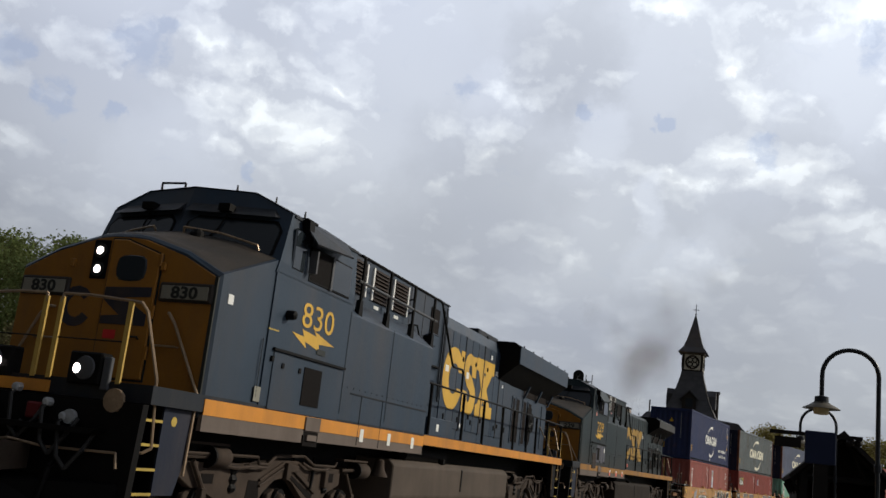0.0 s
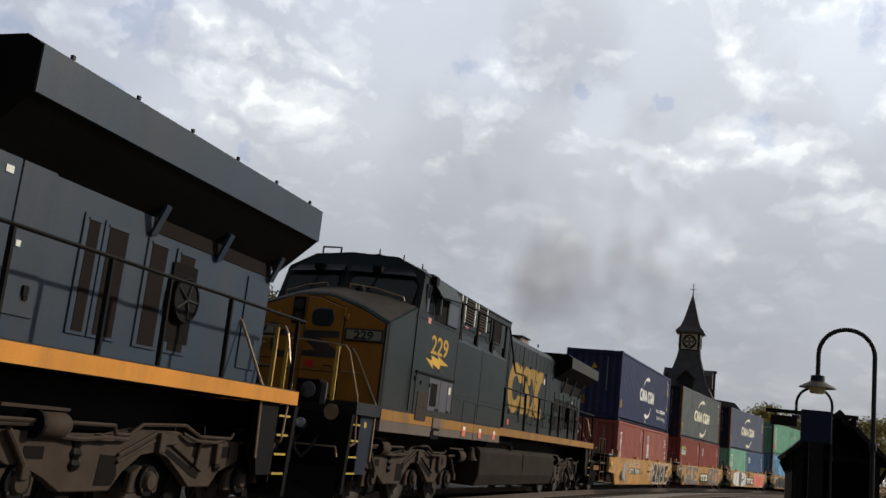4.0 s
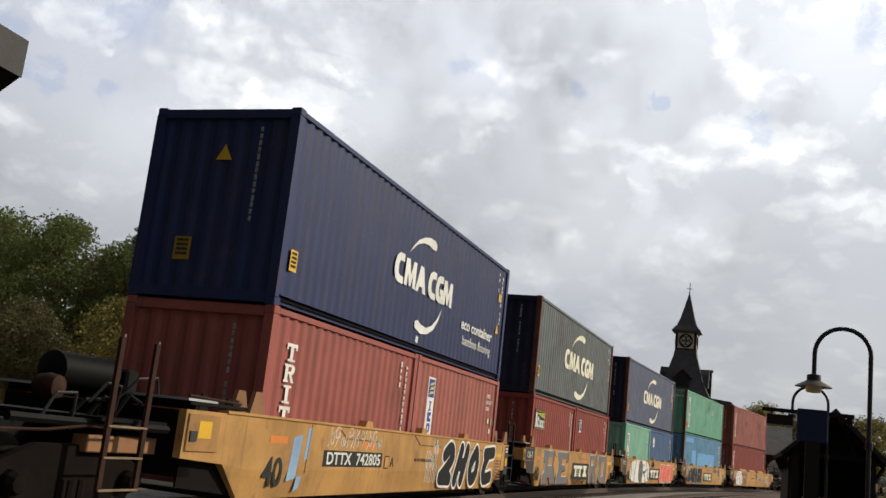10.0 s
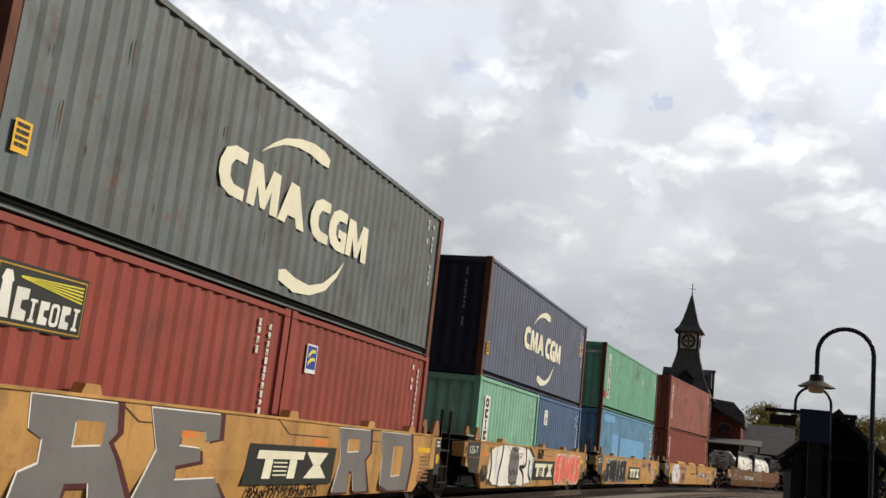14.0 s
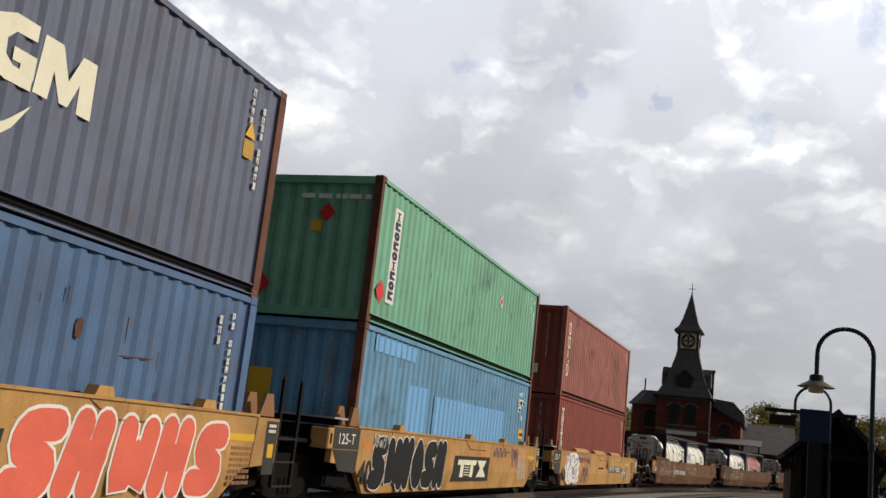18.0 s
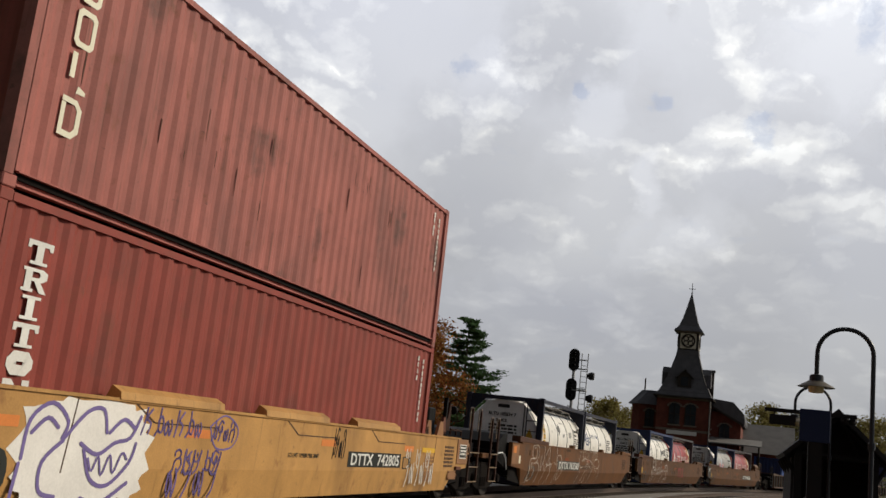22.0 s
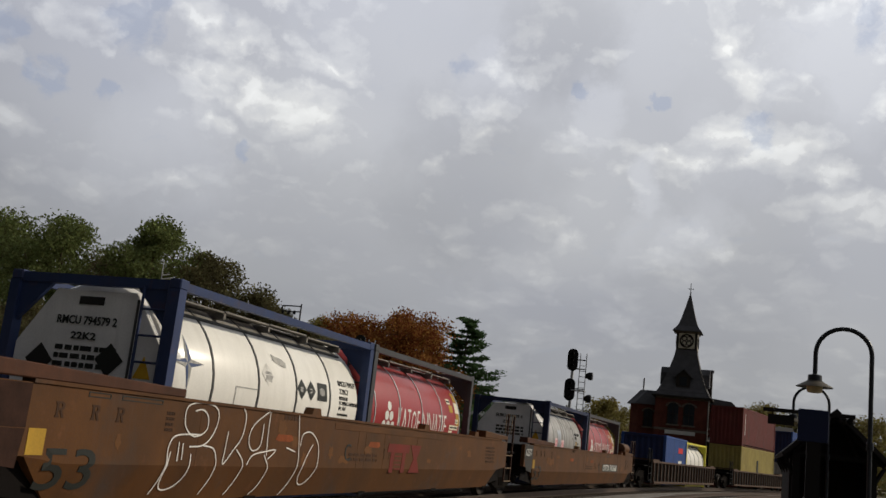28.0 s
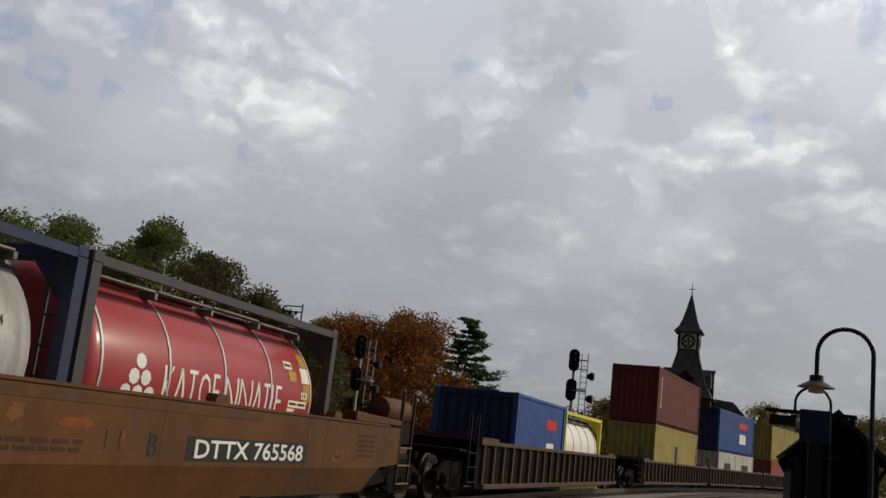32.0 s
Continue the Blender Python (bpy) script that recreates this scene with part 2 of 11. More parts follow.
    if bump:
        bp = nd(t, "ShaderNodeBump", Strength=bump, Distance=0.01)
        link(fine, bp.inputs["Height"])
        link(bp.outputs[0], b.inputs["Normal"])
    if sheen:
        b.inputs["Coat Weight"].default_value = sheen
        b.inputs["Coat Roughness"].default_value = 0.2
    return m


def glowing(name, color, strength):
    m = bpy.data.materials.new(name)
    m.use_nodes = True
    b = m.node_tree.nodes["Principled BSDF"]
    b.inputs["Base Color"].default_value = (*color, 1)
    b.inputs["Emission Color"].default_value = (*color, 1)
    b.inputs["Emission Strength"].default_value = strength
    return m


def glass(name, color=(0.02, 0.025, 0.03), rough=0.06):
    m = bpy.data.materials.new(name)
    m.use_nodes = True
    b = m.node_tree.nodes["Principled BSDF"]
    b.inputs["Base Color"].default_value = (*color, 1)
    b.inputs["Roughness"].default_value = rough
    b.inputs["Specular IOR Level"].default_value = 0.6
    return m


DARK = (0.03, 0.028, 0.027)
M = {
    "loco_blue": material("loco_blue", (0.027, 0.042, 0.064), 0.45, vary=0.12, dirt=0.35, dirt_scale=(1.2, 1.2, 0.25)),
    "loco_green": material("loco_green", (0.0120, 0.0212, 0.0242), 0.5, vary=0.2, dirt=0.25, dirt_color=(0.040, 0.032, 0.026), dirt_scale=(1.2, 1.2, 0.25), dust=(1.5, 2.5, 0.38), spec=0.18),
    "loco_dark": material("loco_dark", (0.012, 0.015, 0.020), 0.5, dirt=0.3),
    "loco_grey": material("loco_grey", (0.075, 0.078, 0.085), 0.55, dirt=0.3),
    "gold": material("gold", (0.30, 0.132, 0.018), 0.5, vary=0.12, dirt=0.4),
    "stripe": material("stripe", (0.56, 0.232, 0.034), 0.5, vary=0.12, dirt=0.35),
    "letter_gold": material("letter_gold", (0.60, 0.36, 0.05), 0.5, vary=0.08, dirt=0.25),
    "rail_yellow": material("rail_yellow", (0.50, 0.33, 0.08), 0.45, dirt=0.3),
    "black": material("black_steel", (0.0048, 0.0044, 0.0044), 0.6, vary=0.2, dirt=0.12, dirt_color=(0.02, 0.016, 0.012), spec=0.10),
    "truck": material("truck_grime", (0.042, 0.029, 0.021), 0.85, vary=0.3, scale=3, dirt=0.6, dirt_color=(0.05, 0.038, 0.03), dirt_scale=(2, 2, 1.2)),
    "tank_grime": material("tank_grime", (0.021, 0.016, 0.0125), 0.8, vary=0.3, scale=2.0, dirt=0.5, dirt_color=(0.036, 0.029, 0.023), spec=0.1),
    "tank_dust": material("tank_dust", (0.082, 0.063, 0.049), 0.8, vary=0.22, scale=0.8, dirt=0.45, dirt_color=(0.04, 0.032, 0.026)),
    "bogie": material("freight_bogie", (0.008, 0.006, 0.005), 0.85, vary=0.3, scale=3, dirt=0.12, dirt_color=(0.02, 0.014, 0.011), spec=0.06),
    "wheel": material("wheel_steel", (0.028, 0.022, 0.018), 0.6, 0.4, vary=0.25),
    "louver": material("louver_brown", (0.032, 0.022, 0.018), 0.8),
    "mesh": material("dark_mesh", (0.012, 0.0085, 0.0075), 0.85, spec=0.1),
    "white": material("white_paint", (0.72, 0.71, 0.68), 0.5, vary=0.06),
    "chalk": material("white_marking", (0.70, 0.70, 0.66), 0.6, vary=0.12, dirt=0.15),
    "cream": material("cream_marking", (0.74, 0.71, 0.56), 0.6, vary=0.08, dirt=0.15),
    "flag": material("pink_decal", (0.60, 0.25, 0.20), 0.5),
    "orange_refl": material("red_reflector", (0.65, 0.16, 0.11), 0.4),
    "well": material("well_yellow", (0.455, 0.25, 0.082), 0.6, vary=0.18, dirt=0.52, dirt_color=(0.13, 0.07, 0.03), dirt_scale=(1.5, 1.5, 0.3), rust=0.45),
    "well_brown": material("well_brown", (0.128, 0.050, 0.0125), 0.65, vary=0.18, dirt=0.55, dirt_color=(0.06, 0.035, 0.02), dirt_scale=(1.2, 1.2, 0.3), rust=0.5),
    "well_rib": material("well_rib", (0.070, 0.038, 0.024), 0.7, vary=0.15, dirt=0.5),
    # near black for recesses; on the ribbed sills it stands in for shade
    "well_dark": material("shade_black", (0.007, 0.0055, 0.005), 0.8, spec=0.08),
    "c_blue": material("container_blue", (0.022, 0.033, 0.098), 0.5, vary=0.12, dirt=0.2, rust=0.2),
    # ends of the slate and navy containers; their shade is in this colour
    "c_end_shaded": material("container_end_shaded", (0.014, 0.018, 0.040), 0.6, vary=0.14, dirt=0.2, rust=0.2),
    "c_slate": material("container_slate", (0.120, 0.142, 0.148), 0.6, vary=0.18, dirt=0.5, rust=0.6),
    "c_navy": material("container_navy", (0.108, 0.128, 0.196), 0.6, vary=0.14, dirt=0.3, rust=0.35),
    "c_red": material("container_red", (0.30, 0.085, 0.070), 0.6, vary=0.14, dirt=0.25, rust=0.3),
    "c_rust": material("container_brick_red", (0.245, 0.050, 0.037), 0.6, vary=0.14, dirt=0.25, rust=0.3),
    "c_fade": material("container_stained_red", (0.345, 0.116, 0.096), 0.65, vary=0.18, dirt=0.6, dirt_color=(0.085, 0.05, 0.045), dirt_scale=(0.7, 0.7, 0.3), rust=0.6),
    "c_pink": material("container_faded_red", (0.335, 0.110, 0.087), 0.65, vary=0.14, dirt=0.3, rust=0.4),
    "c_green": material("container_green", (0.175, 0.415, 0.290), 0.6, vary=0.14, dirt=0.25, rust=0.3),
    "c_mint": material("container_mint", (0.22, 0.44, 0.33), 0.6, vary=0.12, dirt=0.2, rust=0.2),
    "c_sky": material("container_sky_blue", (0.128, 0.290, 0.455), 0.65, vary=0.16, dirt=0.35, dirt_color=(0.10, 0.14, 0.16), rust=0.4),
    "c_patch": material("container_blue_patch", (0.165, 0.38, 0.70), 0.5, vary=0.06),
    "c_steel": material("container_steel_blue", (0.072, 0.136, 0.262), 0.6, vary=0.14, dirt=0.3, rust=0.3),
    "c_maroon": material("container_maroon", (0.14, 0.030, 0.028), 0.6, vary=0.14, dirt=0.25, rust=0.3),
    "c_yellow": material("container_yellow", (0.36, 0.29, 0.085), 0.6, vary=0.14, dirt=0.35, rust=0.2),
    "c_apl": material("container_bright_blue", (0.036, 0.085, 0.27), 0.55, vary=0.12, dirt=0.25),
    "c_white": material("container_white", (0.55, 0.54, 0.50), 0.6, vary=0.12, dirt=0.4),
    "frame_blue": material("tank_frame_blue", (0.030, 0.048, 0.120), 0.5, dirt=0.25, rust=0.25),
    "frame_deep": material("tank_frame_deep_blue", (0.020, 0.030, 0.075), 0.5, dirt=0.25, rust=0.25),
    "frame_grey": material("tank_frame_grey", (0.060, 0.060, 0.064), 0.5, dirt=0.25, rust=0.2),
    "frame_yellow": material("tank_frame_yellow", (0.62, 0.56, 0.06), 0.5),
    "tank_white": material("tank_white", (0.86, 0.84, 0.78), 0.4, vary=0.06, dirt=0.26, dirt_color=(0.40, 0.37, 0.31), dirt_scale=(0.6, 2.6, 0.5), sheen=0.2),
    "tank_steel": material("tank_steel", (0.41, 0.405, 0.395), 0.42, 0.25, vary=0.2, dirt=0.95, dirt_color=(0.17, 0.155, 0.135), dirt_scale=(0.35, 3.6, 0.35), rust=0.3),
    "tank_red": material("tank_red", (0.34, 0.042, 0.044), 0.42, vary=0.1, dirt=0.15, sheen=0.3),
    "hatch_brown": material("brown_hatch", (0.070, 0.027, 0.014), 0.7, vary=0.3, scale=2.0, dirt=0.5, dirt_color=(0.035, 0.018, 0.011), rust=0.6),
    "well_smear": material("well_smear", (0.142, 0.059, 0.0175), 0.7, vary=0.2, dirt=0.4, dirt_color=(0.10, 0.048, 0.02)),
    "well_stencil": material("well_stencil", (0.048, 0.022, 0.010), 0.7, vary=0.2),
    "walk_grey": material("weathered_walkway", (0.23, 0.215, 0.195), 0.75, vary=0.3, scale=2.5, dirt=0.7, dirt_color=(0.10, 0.09, 0.08), dirt_scale=(2.0, 4.0, 2.0)),
    "jacket_grey": material("grimy_tank_top", (0.21, 0.20, 0.185), 0.6, vary=0.25, scale=1.6, dirt=0.8, dirt_color=(0.15, 0.135, 0.115), dirt_scale=(1.2, 3.0, 1.2)),
    "streak_grey": material("grey_streak", (0.25, 0.24, 0.22), 0.6, vary=0.3, scale=5.0),
    "worn_label": material("worn_grey_label", (0.30, 0.295, 0.28), 0.6, vary=0.4, scale=9.0, dirt=0.5, dirt_color=(0.62, 0.60, 0.55), dirt_scale=(5, 5, 5)),
    "ghost_label": material("faded_label", (0.66, 0.645, 0.60), 0.6, vary=0.22, scale=6.0),
    "pink_label": material("pale_pink_label", (0.72, 0.52, 0.52), 0.5, vary=0.2, scale=7.0),
    "pink_print": material("pink_label_print", (0.62, 0.22, 0.26), 0.5, vary=0.2),
    "bright_sheet": material("clean_metal_patch", (0.46, 0.49, 0.52), 0.35, 0.5, vary=0.3, scale=1.5),
    "stack_rust": material("heat_stained_stack", (0.26, 0.21, 0.165), 0.6, 0.2, vary=0.35, scale=3.0, dirt=0.6, dirt_color=(0.09, 0.06, 0.045), rust=0.5),
    "band_dark": material("dark_band", (0.07, 0.07, 0.068), 0.5),
    "rust_post": material("rusty_post", (0.125, 0.050, 0.032), 0.75, vary=0.3, scale=3.0),
    "grey_panel": material("dark_grey_panel", (0.035, 0.035, 0.034), 0.6, dirt=0.2),
    "hazard": material("hazard_yellow", (0.65, 0.38, 0.03), 0.5),
    "hazard_red": material("hazard_red", (0.55, 0.03, 0.03), 0.5),
    "streak_rust": material("rust_run", (0.105, 0.050, 0.034), 0.8, vary=0.3, scale=6.0),
    "patch_rust": material("rusty_orange_patch", (0.22, 0.055, 0.014), 0.7, vary=0.3, scale=5.0),
    "patch_orange": material("faded_orange_patch", (0.60, 0.20, 0.05), 0.6),
    "graf_black": material("spray_black", (0.012, 0.012, 0.013), 0.5, vary=0.2),
    "graf_white": material("spray_white", (0.72, 0.70, 0.66), 0.6, vary=0.12),
    "graf_grey": material("spray_grey", (0.15, 0.145, 0.145), 0.6, vary=0.15),
    "graf_red": material("spray_red", (0.66, 0.13, 0.085), 0.6, vary=0.12),
    "graf_purple": material("spray_purple", (0.16, 0.12, 0.30), 0.6, vary=0.12),
    "graf_blue": material("spray_blue", (0.24, 0.36, 0.52), 0.7, vary=0.2),
    "sign_bright": material("painted_royal_blue", (0.028, 0.055, 0.30), 0.5, vary=0.08),
    "sign_dark": material("sign_dark", (0.025, 0.027, 0.024), 0.5),
    "nose_top": material("anti_glare_paint", (0.034, 0.030, 0.027), 0.6, vary=0.2, dirt=0.4),
    "board_pane": material("number_board_pane", (0.24, 0.23, 0.19), 0.4, vary=0.1, dirt=0.2),
    "emblem_blue": material("faded_emblem_blue", (0.030, 0.030, 0.042), 0.6, vary=0.25, dirt=0.4, dirt_color=(0.12, 0.07, 0.02)),
    "worn_rail": material("worn_rail_steel", (0.30, 0.215, 0.14), 0.38, 0.3, vary=0.25, scale=4.0),
    "hose_grey": material("grey_hose", (0.025, 0.024, 0.023), 0.5),
    "dark_red": material("dark_red_cap", (0.11, 0.012, 0.014), 0.5),
    "dull_yellow": material("dull_yellow_paint", (0.42, 0.30, 0.06), 0.5, vary=0.15, dirt=0.35),
    "loco_navy": material("loco_navy", (0.012, 0.016, 0.030), 0.5, dirt=0.3),
    "pale_panel": material("pale_steel_panel", (0.085, 0.085, 0.105), 0.5, vary=0.12, dirt=0.3),
    "skirt_grime": material("skirt_grime", (0.128, 0.102, 0.086), 0.8, vary=0.15, dirt=0.4, dirt_color=(0.065, 0.05, 0.04)),
    "rust_dark": material("rusty_brown_bar", (0.034, 0.016, 0.011), 0.75, vary=0.35, scale=4.0, spec=0.12),
    "frame_navy": material("tank_frame_navy", (0.016, 0.019, 0.034), 0.5, dirt=0.25, rust=0.25),
    "end_white": material("tank_end_white", (0.80, 0.79, 0.77), 0.5, vary=0.1, dirt=0.25, dirt_color=(0.36, 0.34, 0.31), rust=0.1),
    # olive-brown below well_brown: part paint, part duller light put into the colour
    "well_brown_dim": material("well_brown_dim", (0.093, 0.0375, 0.0098), 0.65, vary=0.22, dirt=0.6, dirt_color=(0.045, 0.026, 0.014), dirt_scale=(1.0, 1.0, 0.3), rust=0.6),
    "well_tan": material("well_tan_panel", (0.36, 0.19, 0.065), 0.65, vary=0.18, dirt=0.5, rust=0.5),
    "mark_maroon": material("maroon_marking", (0.144, 0.020, 0.014), 0.6, vary=0.2, dirt=0.2),
    "graf_maroon": material("sprayed_maroon", (0.075, 0.018, 0.020), 0.65, vary=0.3, scale=3.0),
    "well_pale": material("well_brown_patch", (0.26, 0.13, 0.06), 0.65, vary=0.14, dirt=0.3, rust=0.3),
    "graf_thin": material("faded_spray_white", (0.62, 0.56, 0.48), 0.6, vary=0.25),
    "dull_mark": material("dull_grey_marking", (0.34, 0.34, 0.33), 0.6, vary=0.2),
    "stripe_worn": material("worn_stripe", (0.30, 0.145, 0.030), 0.6, vary=0.2, dirt=0.6, dirt_color=(0.10, 0.07, 0.045)),
    "letter_worn": material("worn_lettering", (0.34, 0.20, 0.035), 0.6, vary=0.2, dirt=0.55, dirt_color=(0.05, 0.045, 0.03), rust=0.2),
    "slate_mark": material("slate_blue_marking", (0.05, 0.075, 0.16), 0.5),
    "hazard_dull": material("dull_hazard_yellow", (0.42, 0.25, 0.03), 0.6, vary=0.2, dirt=0.4),
    "shelter_wall": material("shelter_boarding", (0.052, 0.028, 0.022), 0.8, vary=0.2),
    "letter_mid": material("weathered_lettering", (0.46, 0.27, 0.04), 0.55, vary=0.12, dirt=0.35),
    "glass": glass("dark_glass"),
    "headlight": glowing("headlight", (1.0, 0.82, 0.72), 7.0),
    "brick": material("red_brick", (0.135, 0.040, 0.028), 0.85, vary=0.25, scale=2.0, grain=18),
    "stone": material("pale_stone", (0.17, 0.14, 0.115), 0.85),
    "slate": material("slate_roof", (0.088, 0.087, 0.093), 0.7, vary=0.2, scale=2.0, grain=12),
    "slate_pale": material("weathered_roof", (0.145, 0.14, 0.135), 0.8, vary=0.15),
    "tower_dark": material("dark_timber", (0.030, 0.024, 0.020), 0.7),
    "clock": material("clock_face", (0.62, 0.58, 0.48), 0.6),
    "lamp_metal": material("lamp_black", (0.020, 0.022, 0.026), 0.4),
    "lamp_shade": material("lamp_shade", (0.12, 0.105, 0.08), 0.5),
    "lamp_glass": material("lamp_globe", (0.62, 0.50, 0.28), 0.3),
    "shelter": material("shelter_timber", (0.011, 0.009, 0.008), 0.75),
    "shelter_roof": material("shelter_roof", (0.022, 0.019, 0.018), 0.8),
    "sign_blue": material("sign_blue", (0.012, 0.018, 0.050), 0.5),
    "galv": material("galvanised", (0.42, 0.43, 0.44), 0.5, 0.4),
    "signal": material("signal_black", (0.015, 0.015, 0.016), 0.6),
    "bark": material("bark", (0.085, 0.062, 0.045), 0.9, vary=0.3),
    "leaf_green": material("leaf_green", (0.168, 0.200, 0.072), 0.6, vary=0.5, scale=0.8, bump=0, island=0.3, spec=0.05, thin=0.42),
    "leaf_dark": material("leaf_dark", (0.145, 0.132, 0.064), 0.6, vary=0.5, scale=0.8, bump=0, island=0.3, spec=0.05, thin=0.42),
    "leaf_olive": material("leaf_olive", (0.256, 0.219, 0.070), 0.6, vary=0.5, scale=0.8, bump=0, island=0.3, spec=0.05, thin=0.42),
    "leaf_orange": material("leaf_orange", (0.30, 0.125, 0.036), 0.6, vary=0.5, scale=0.8, bump=0, island=0.35, spec=0.05, thin=0.42),
    "leaf_pine": material("leaf_pine", (0.072, 0.128, 0.052), 0.6, vary=0.35, scale=0.4, bump=0, island=0.3, spec=0.05, thin=0.42),
    "hill": material("wooded_hill", (0.07, 0.075, 0.075), 0.9, vary=0.2, scale=0.02, grain=0.2),
    "ground": material("dry_grass", (0.105, 0.095, 0.050), 0.95, vary=0.3, scale=0.3, grain=12),
    "ballast": material("ballast_stone", (0.20, 0.185, 0.17), 0.9, vary=0.4, scale=2, bump=1.0, grain=22),
    "rail": material("rail_steel", (0.22, 0.17, 0.14), 0.35, 0.8),
    "tie": material("old_tie", (0.085, 0.068, 0.055), 0.9, vary=0.3),
    "platform": material("platform_asphalt", (0.085, 0.083, 0.08), 0.9, vary=0.2, grain=60),
    "platform_edge": material("platform_edge", (0.45, 0.40, 0.28), 0.8, vary=0.15),
}


def smoky(name, color, cover):
    m = bpy.data.materials.new(name)
    m.use_nodes = True
    t = m.node_tree
    t.nodes.clear()
    out, mixer = t.nodes.new("ShaderNodeOutputMaterial"), t.nodes.new("ShaderNodeMixShader")
    soot = nd(t, "ShaderNodeBsdfDiffuse", Color=(*color, 1))
    mixer.inputs[0].default_value = cover
    t.links.new(t.nodes.new("ShaderNodeBsdfTransparent").outputs[0], mixer.inputs[1])
    t.links.new(soot.outputs[0], mixer.inputs[2])
    t.links.new(mixer.outputs[0], out.inputs["Surface"])
    return m


M["smoke"] = smoky("soot", (0.30, 0.20, 0.135), 0.38)


# ---- mesh helpers ----
def box(bm, x0, x1, y0, y1, z0, z1):
    v = [bm.verts.new((x, y, z)) for x in (x0, x1) for y in (y0, y1) for z in (z0, z1)]
    for f in ((0, 1, 3, 2), (4, 6, 7, 5), (0, 4, 5, 1), (2, 3, 7, 6), (0, 2, 6, 4), (1, 5, 7, 3)):
        bm.faces.new([v[i] for i in f])
    return bm


def prism(bm, pts, axis, a, b):
    """A polygon in the plane across an axis, drawn out from a to b."""
    place = {"x": lambda p, c: (c, p[0], p[1]), "y": lambda p, c: (p[0], c, p[1]), "z": lambda p, c: (p[0], p[1], c)}[axis]
    v0 = [bm.verts.new(place(p, a)) for p in pts]
    v1 = [bm.verts.new(place(p, b)) for p in pts]
    n = len(pts)
    bm.faces.new(v0)
    bm.faces.new(v1[::-1])
    for i in range(n):
        bm.faces.new((v0[i], v0[(i + 1) % n], v1[(i + 1) % n], v1[i]))
    return bm


def rod(bm, p0, p1, r, n=6, r1=None):
    p0, p1 = Vector(p0), Vector(p1)
    q = (p1 - p0).to_track_quat("Z", "Y")
    rings = []
    for p, rad in ((p0, r), (p1, r if r1 is None else r1)):
        rings.append([bm.verts.new(p + q @ Vector((rad * math.cos(2 * math.pi * i / n), rad * math.sin(2 * math.pi * i / n), 0))) for i in range(n)])
    for i in range(n):
        bm.faces.new((rings[0][i], rings[0][(i + 1) % n], rings[1][(i + 1) % n], rings[1][i]))
    bm.faces.new(rings[0][::-1])
    bm.faces.new(rings[1])
    return bm


def pipe(bm, pts, r, n=6):
    for a, b in zip(pts, pts[1:]):
        rod(bm, a, b, r, n)
    return bm


def lathe(bm, prof, n=16, at=(0, 0, 0), axis="z"):
    """A profile of (radius, height) turned about an axis through at."""
    at = Vector(at)
    rings = []
    for r, h in prof:
        ring = []
        for i in range(n):
            c, s = r * math.cos(2 * math.pi * i / n), r * math.sin(2 * math.pi * i / n)
            ring.append(bm.verts.new(at + Vector({"z": (c, s, h), "y": (c, h, s), "x": (h, c, s)}[axis])))
        rings.append(ring)
    for a, b in zip(rings, rings[1:]):
        for i in range(n):
            bm.faces.new((a[i], a[(i + 1) % n], b[(i + 1) % n], b[i]))
    bm.faces.new(rings[0])
    bm.faces.new(rings[-1])
    return bm


def fresh():
    return bmesh.new()


def to_mesh(name, bm, mat, smooth=False, bevel=0.0):
    if bevel:
        bmesh.ops.bevel(bm, geom=[e for e in bm.edges], offset=bevel, segments=1, affect="EDGES")
    bmesh.ops.recalc_face_normals(bm, faces=bm.faces)
    me = bpy.data.meshes.new(name)
    bm.to_mesh(me)
    bm.free()
    me.materials.append(M[mat] if isinstance(mat, str) else mat)
    if smooth:
        me.shade_smooth()
        me.set_sharp_from_angle(angle=radians(40))
    return me


def part(name, bm, mat, parent, label="", smooth=False, bevel=0.0, m=None):
    ob = new(name, to_mesh(name, bm, mat, smooth, bevel))
    ob.parent = parent
    if m is not None:
        ob.matrix_basis = m
    if label:
        tagged(ob, label)
    return ob


def thing(name, label, category, group="", m=None, kind=""):
    ob = new(name)
    ob.empty_display_size = 0.2
    if m is not None:
        ob.matrix_basis = m
    return tagged(ob, label, category, group, kind)


def single(name, bm, mat, label, category, group="", kind="", m=None, smooth=False, bevel=0.0):
    ob = new(name, to_mesh(name, bm, mat, smooth, bevel))
    if m is not None:
        ob.matrix_basis = m
    return tagged(ob, label, category, group, kind)


def letters(name, text, size, mat, parent, m, label="", align="LEFT", squeeze=1.0, width=None, bold=0.0):
    """Raised lettering in the built-in font, as a mesh; m puts its lower left corner."""
    cu = bpy.data.curves.new(name, "FONT")
    cu.body, cu.size, cu.extrude, cu.align_x = text, size, 0.003, align
    cu.resolution_u, cu.offset = 3, bold
    tmp = bpy.data.objects.new(name, cu)
    scene.collection.objects.link(tmp)
    dg = bpy.context.evaluated_depsgraph_get()
    me = bpy.data.meshes.new_from_object(tmp.evaluated_get(dg))
    bpy.data.objects.remove(tmp)
    me.materials.clear()
    me.materials.append(M[mat])
    if width:
        xs = [v.co.x for v in me.vertices]
        squeeze = width / (max(xs) - min(xs))
    ob = new(name, me)
    ob.parent = parent
    ob.matrix_basis = m @ Matrix.Diagonal((squeeze, 1, 1, 1))
    if label:
        tagged(ob, label)
    return ob


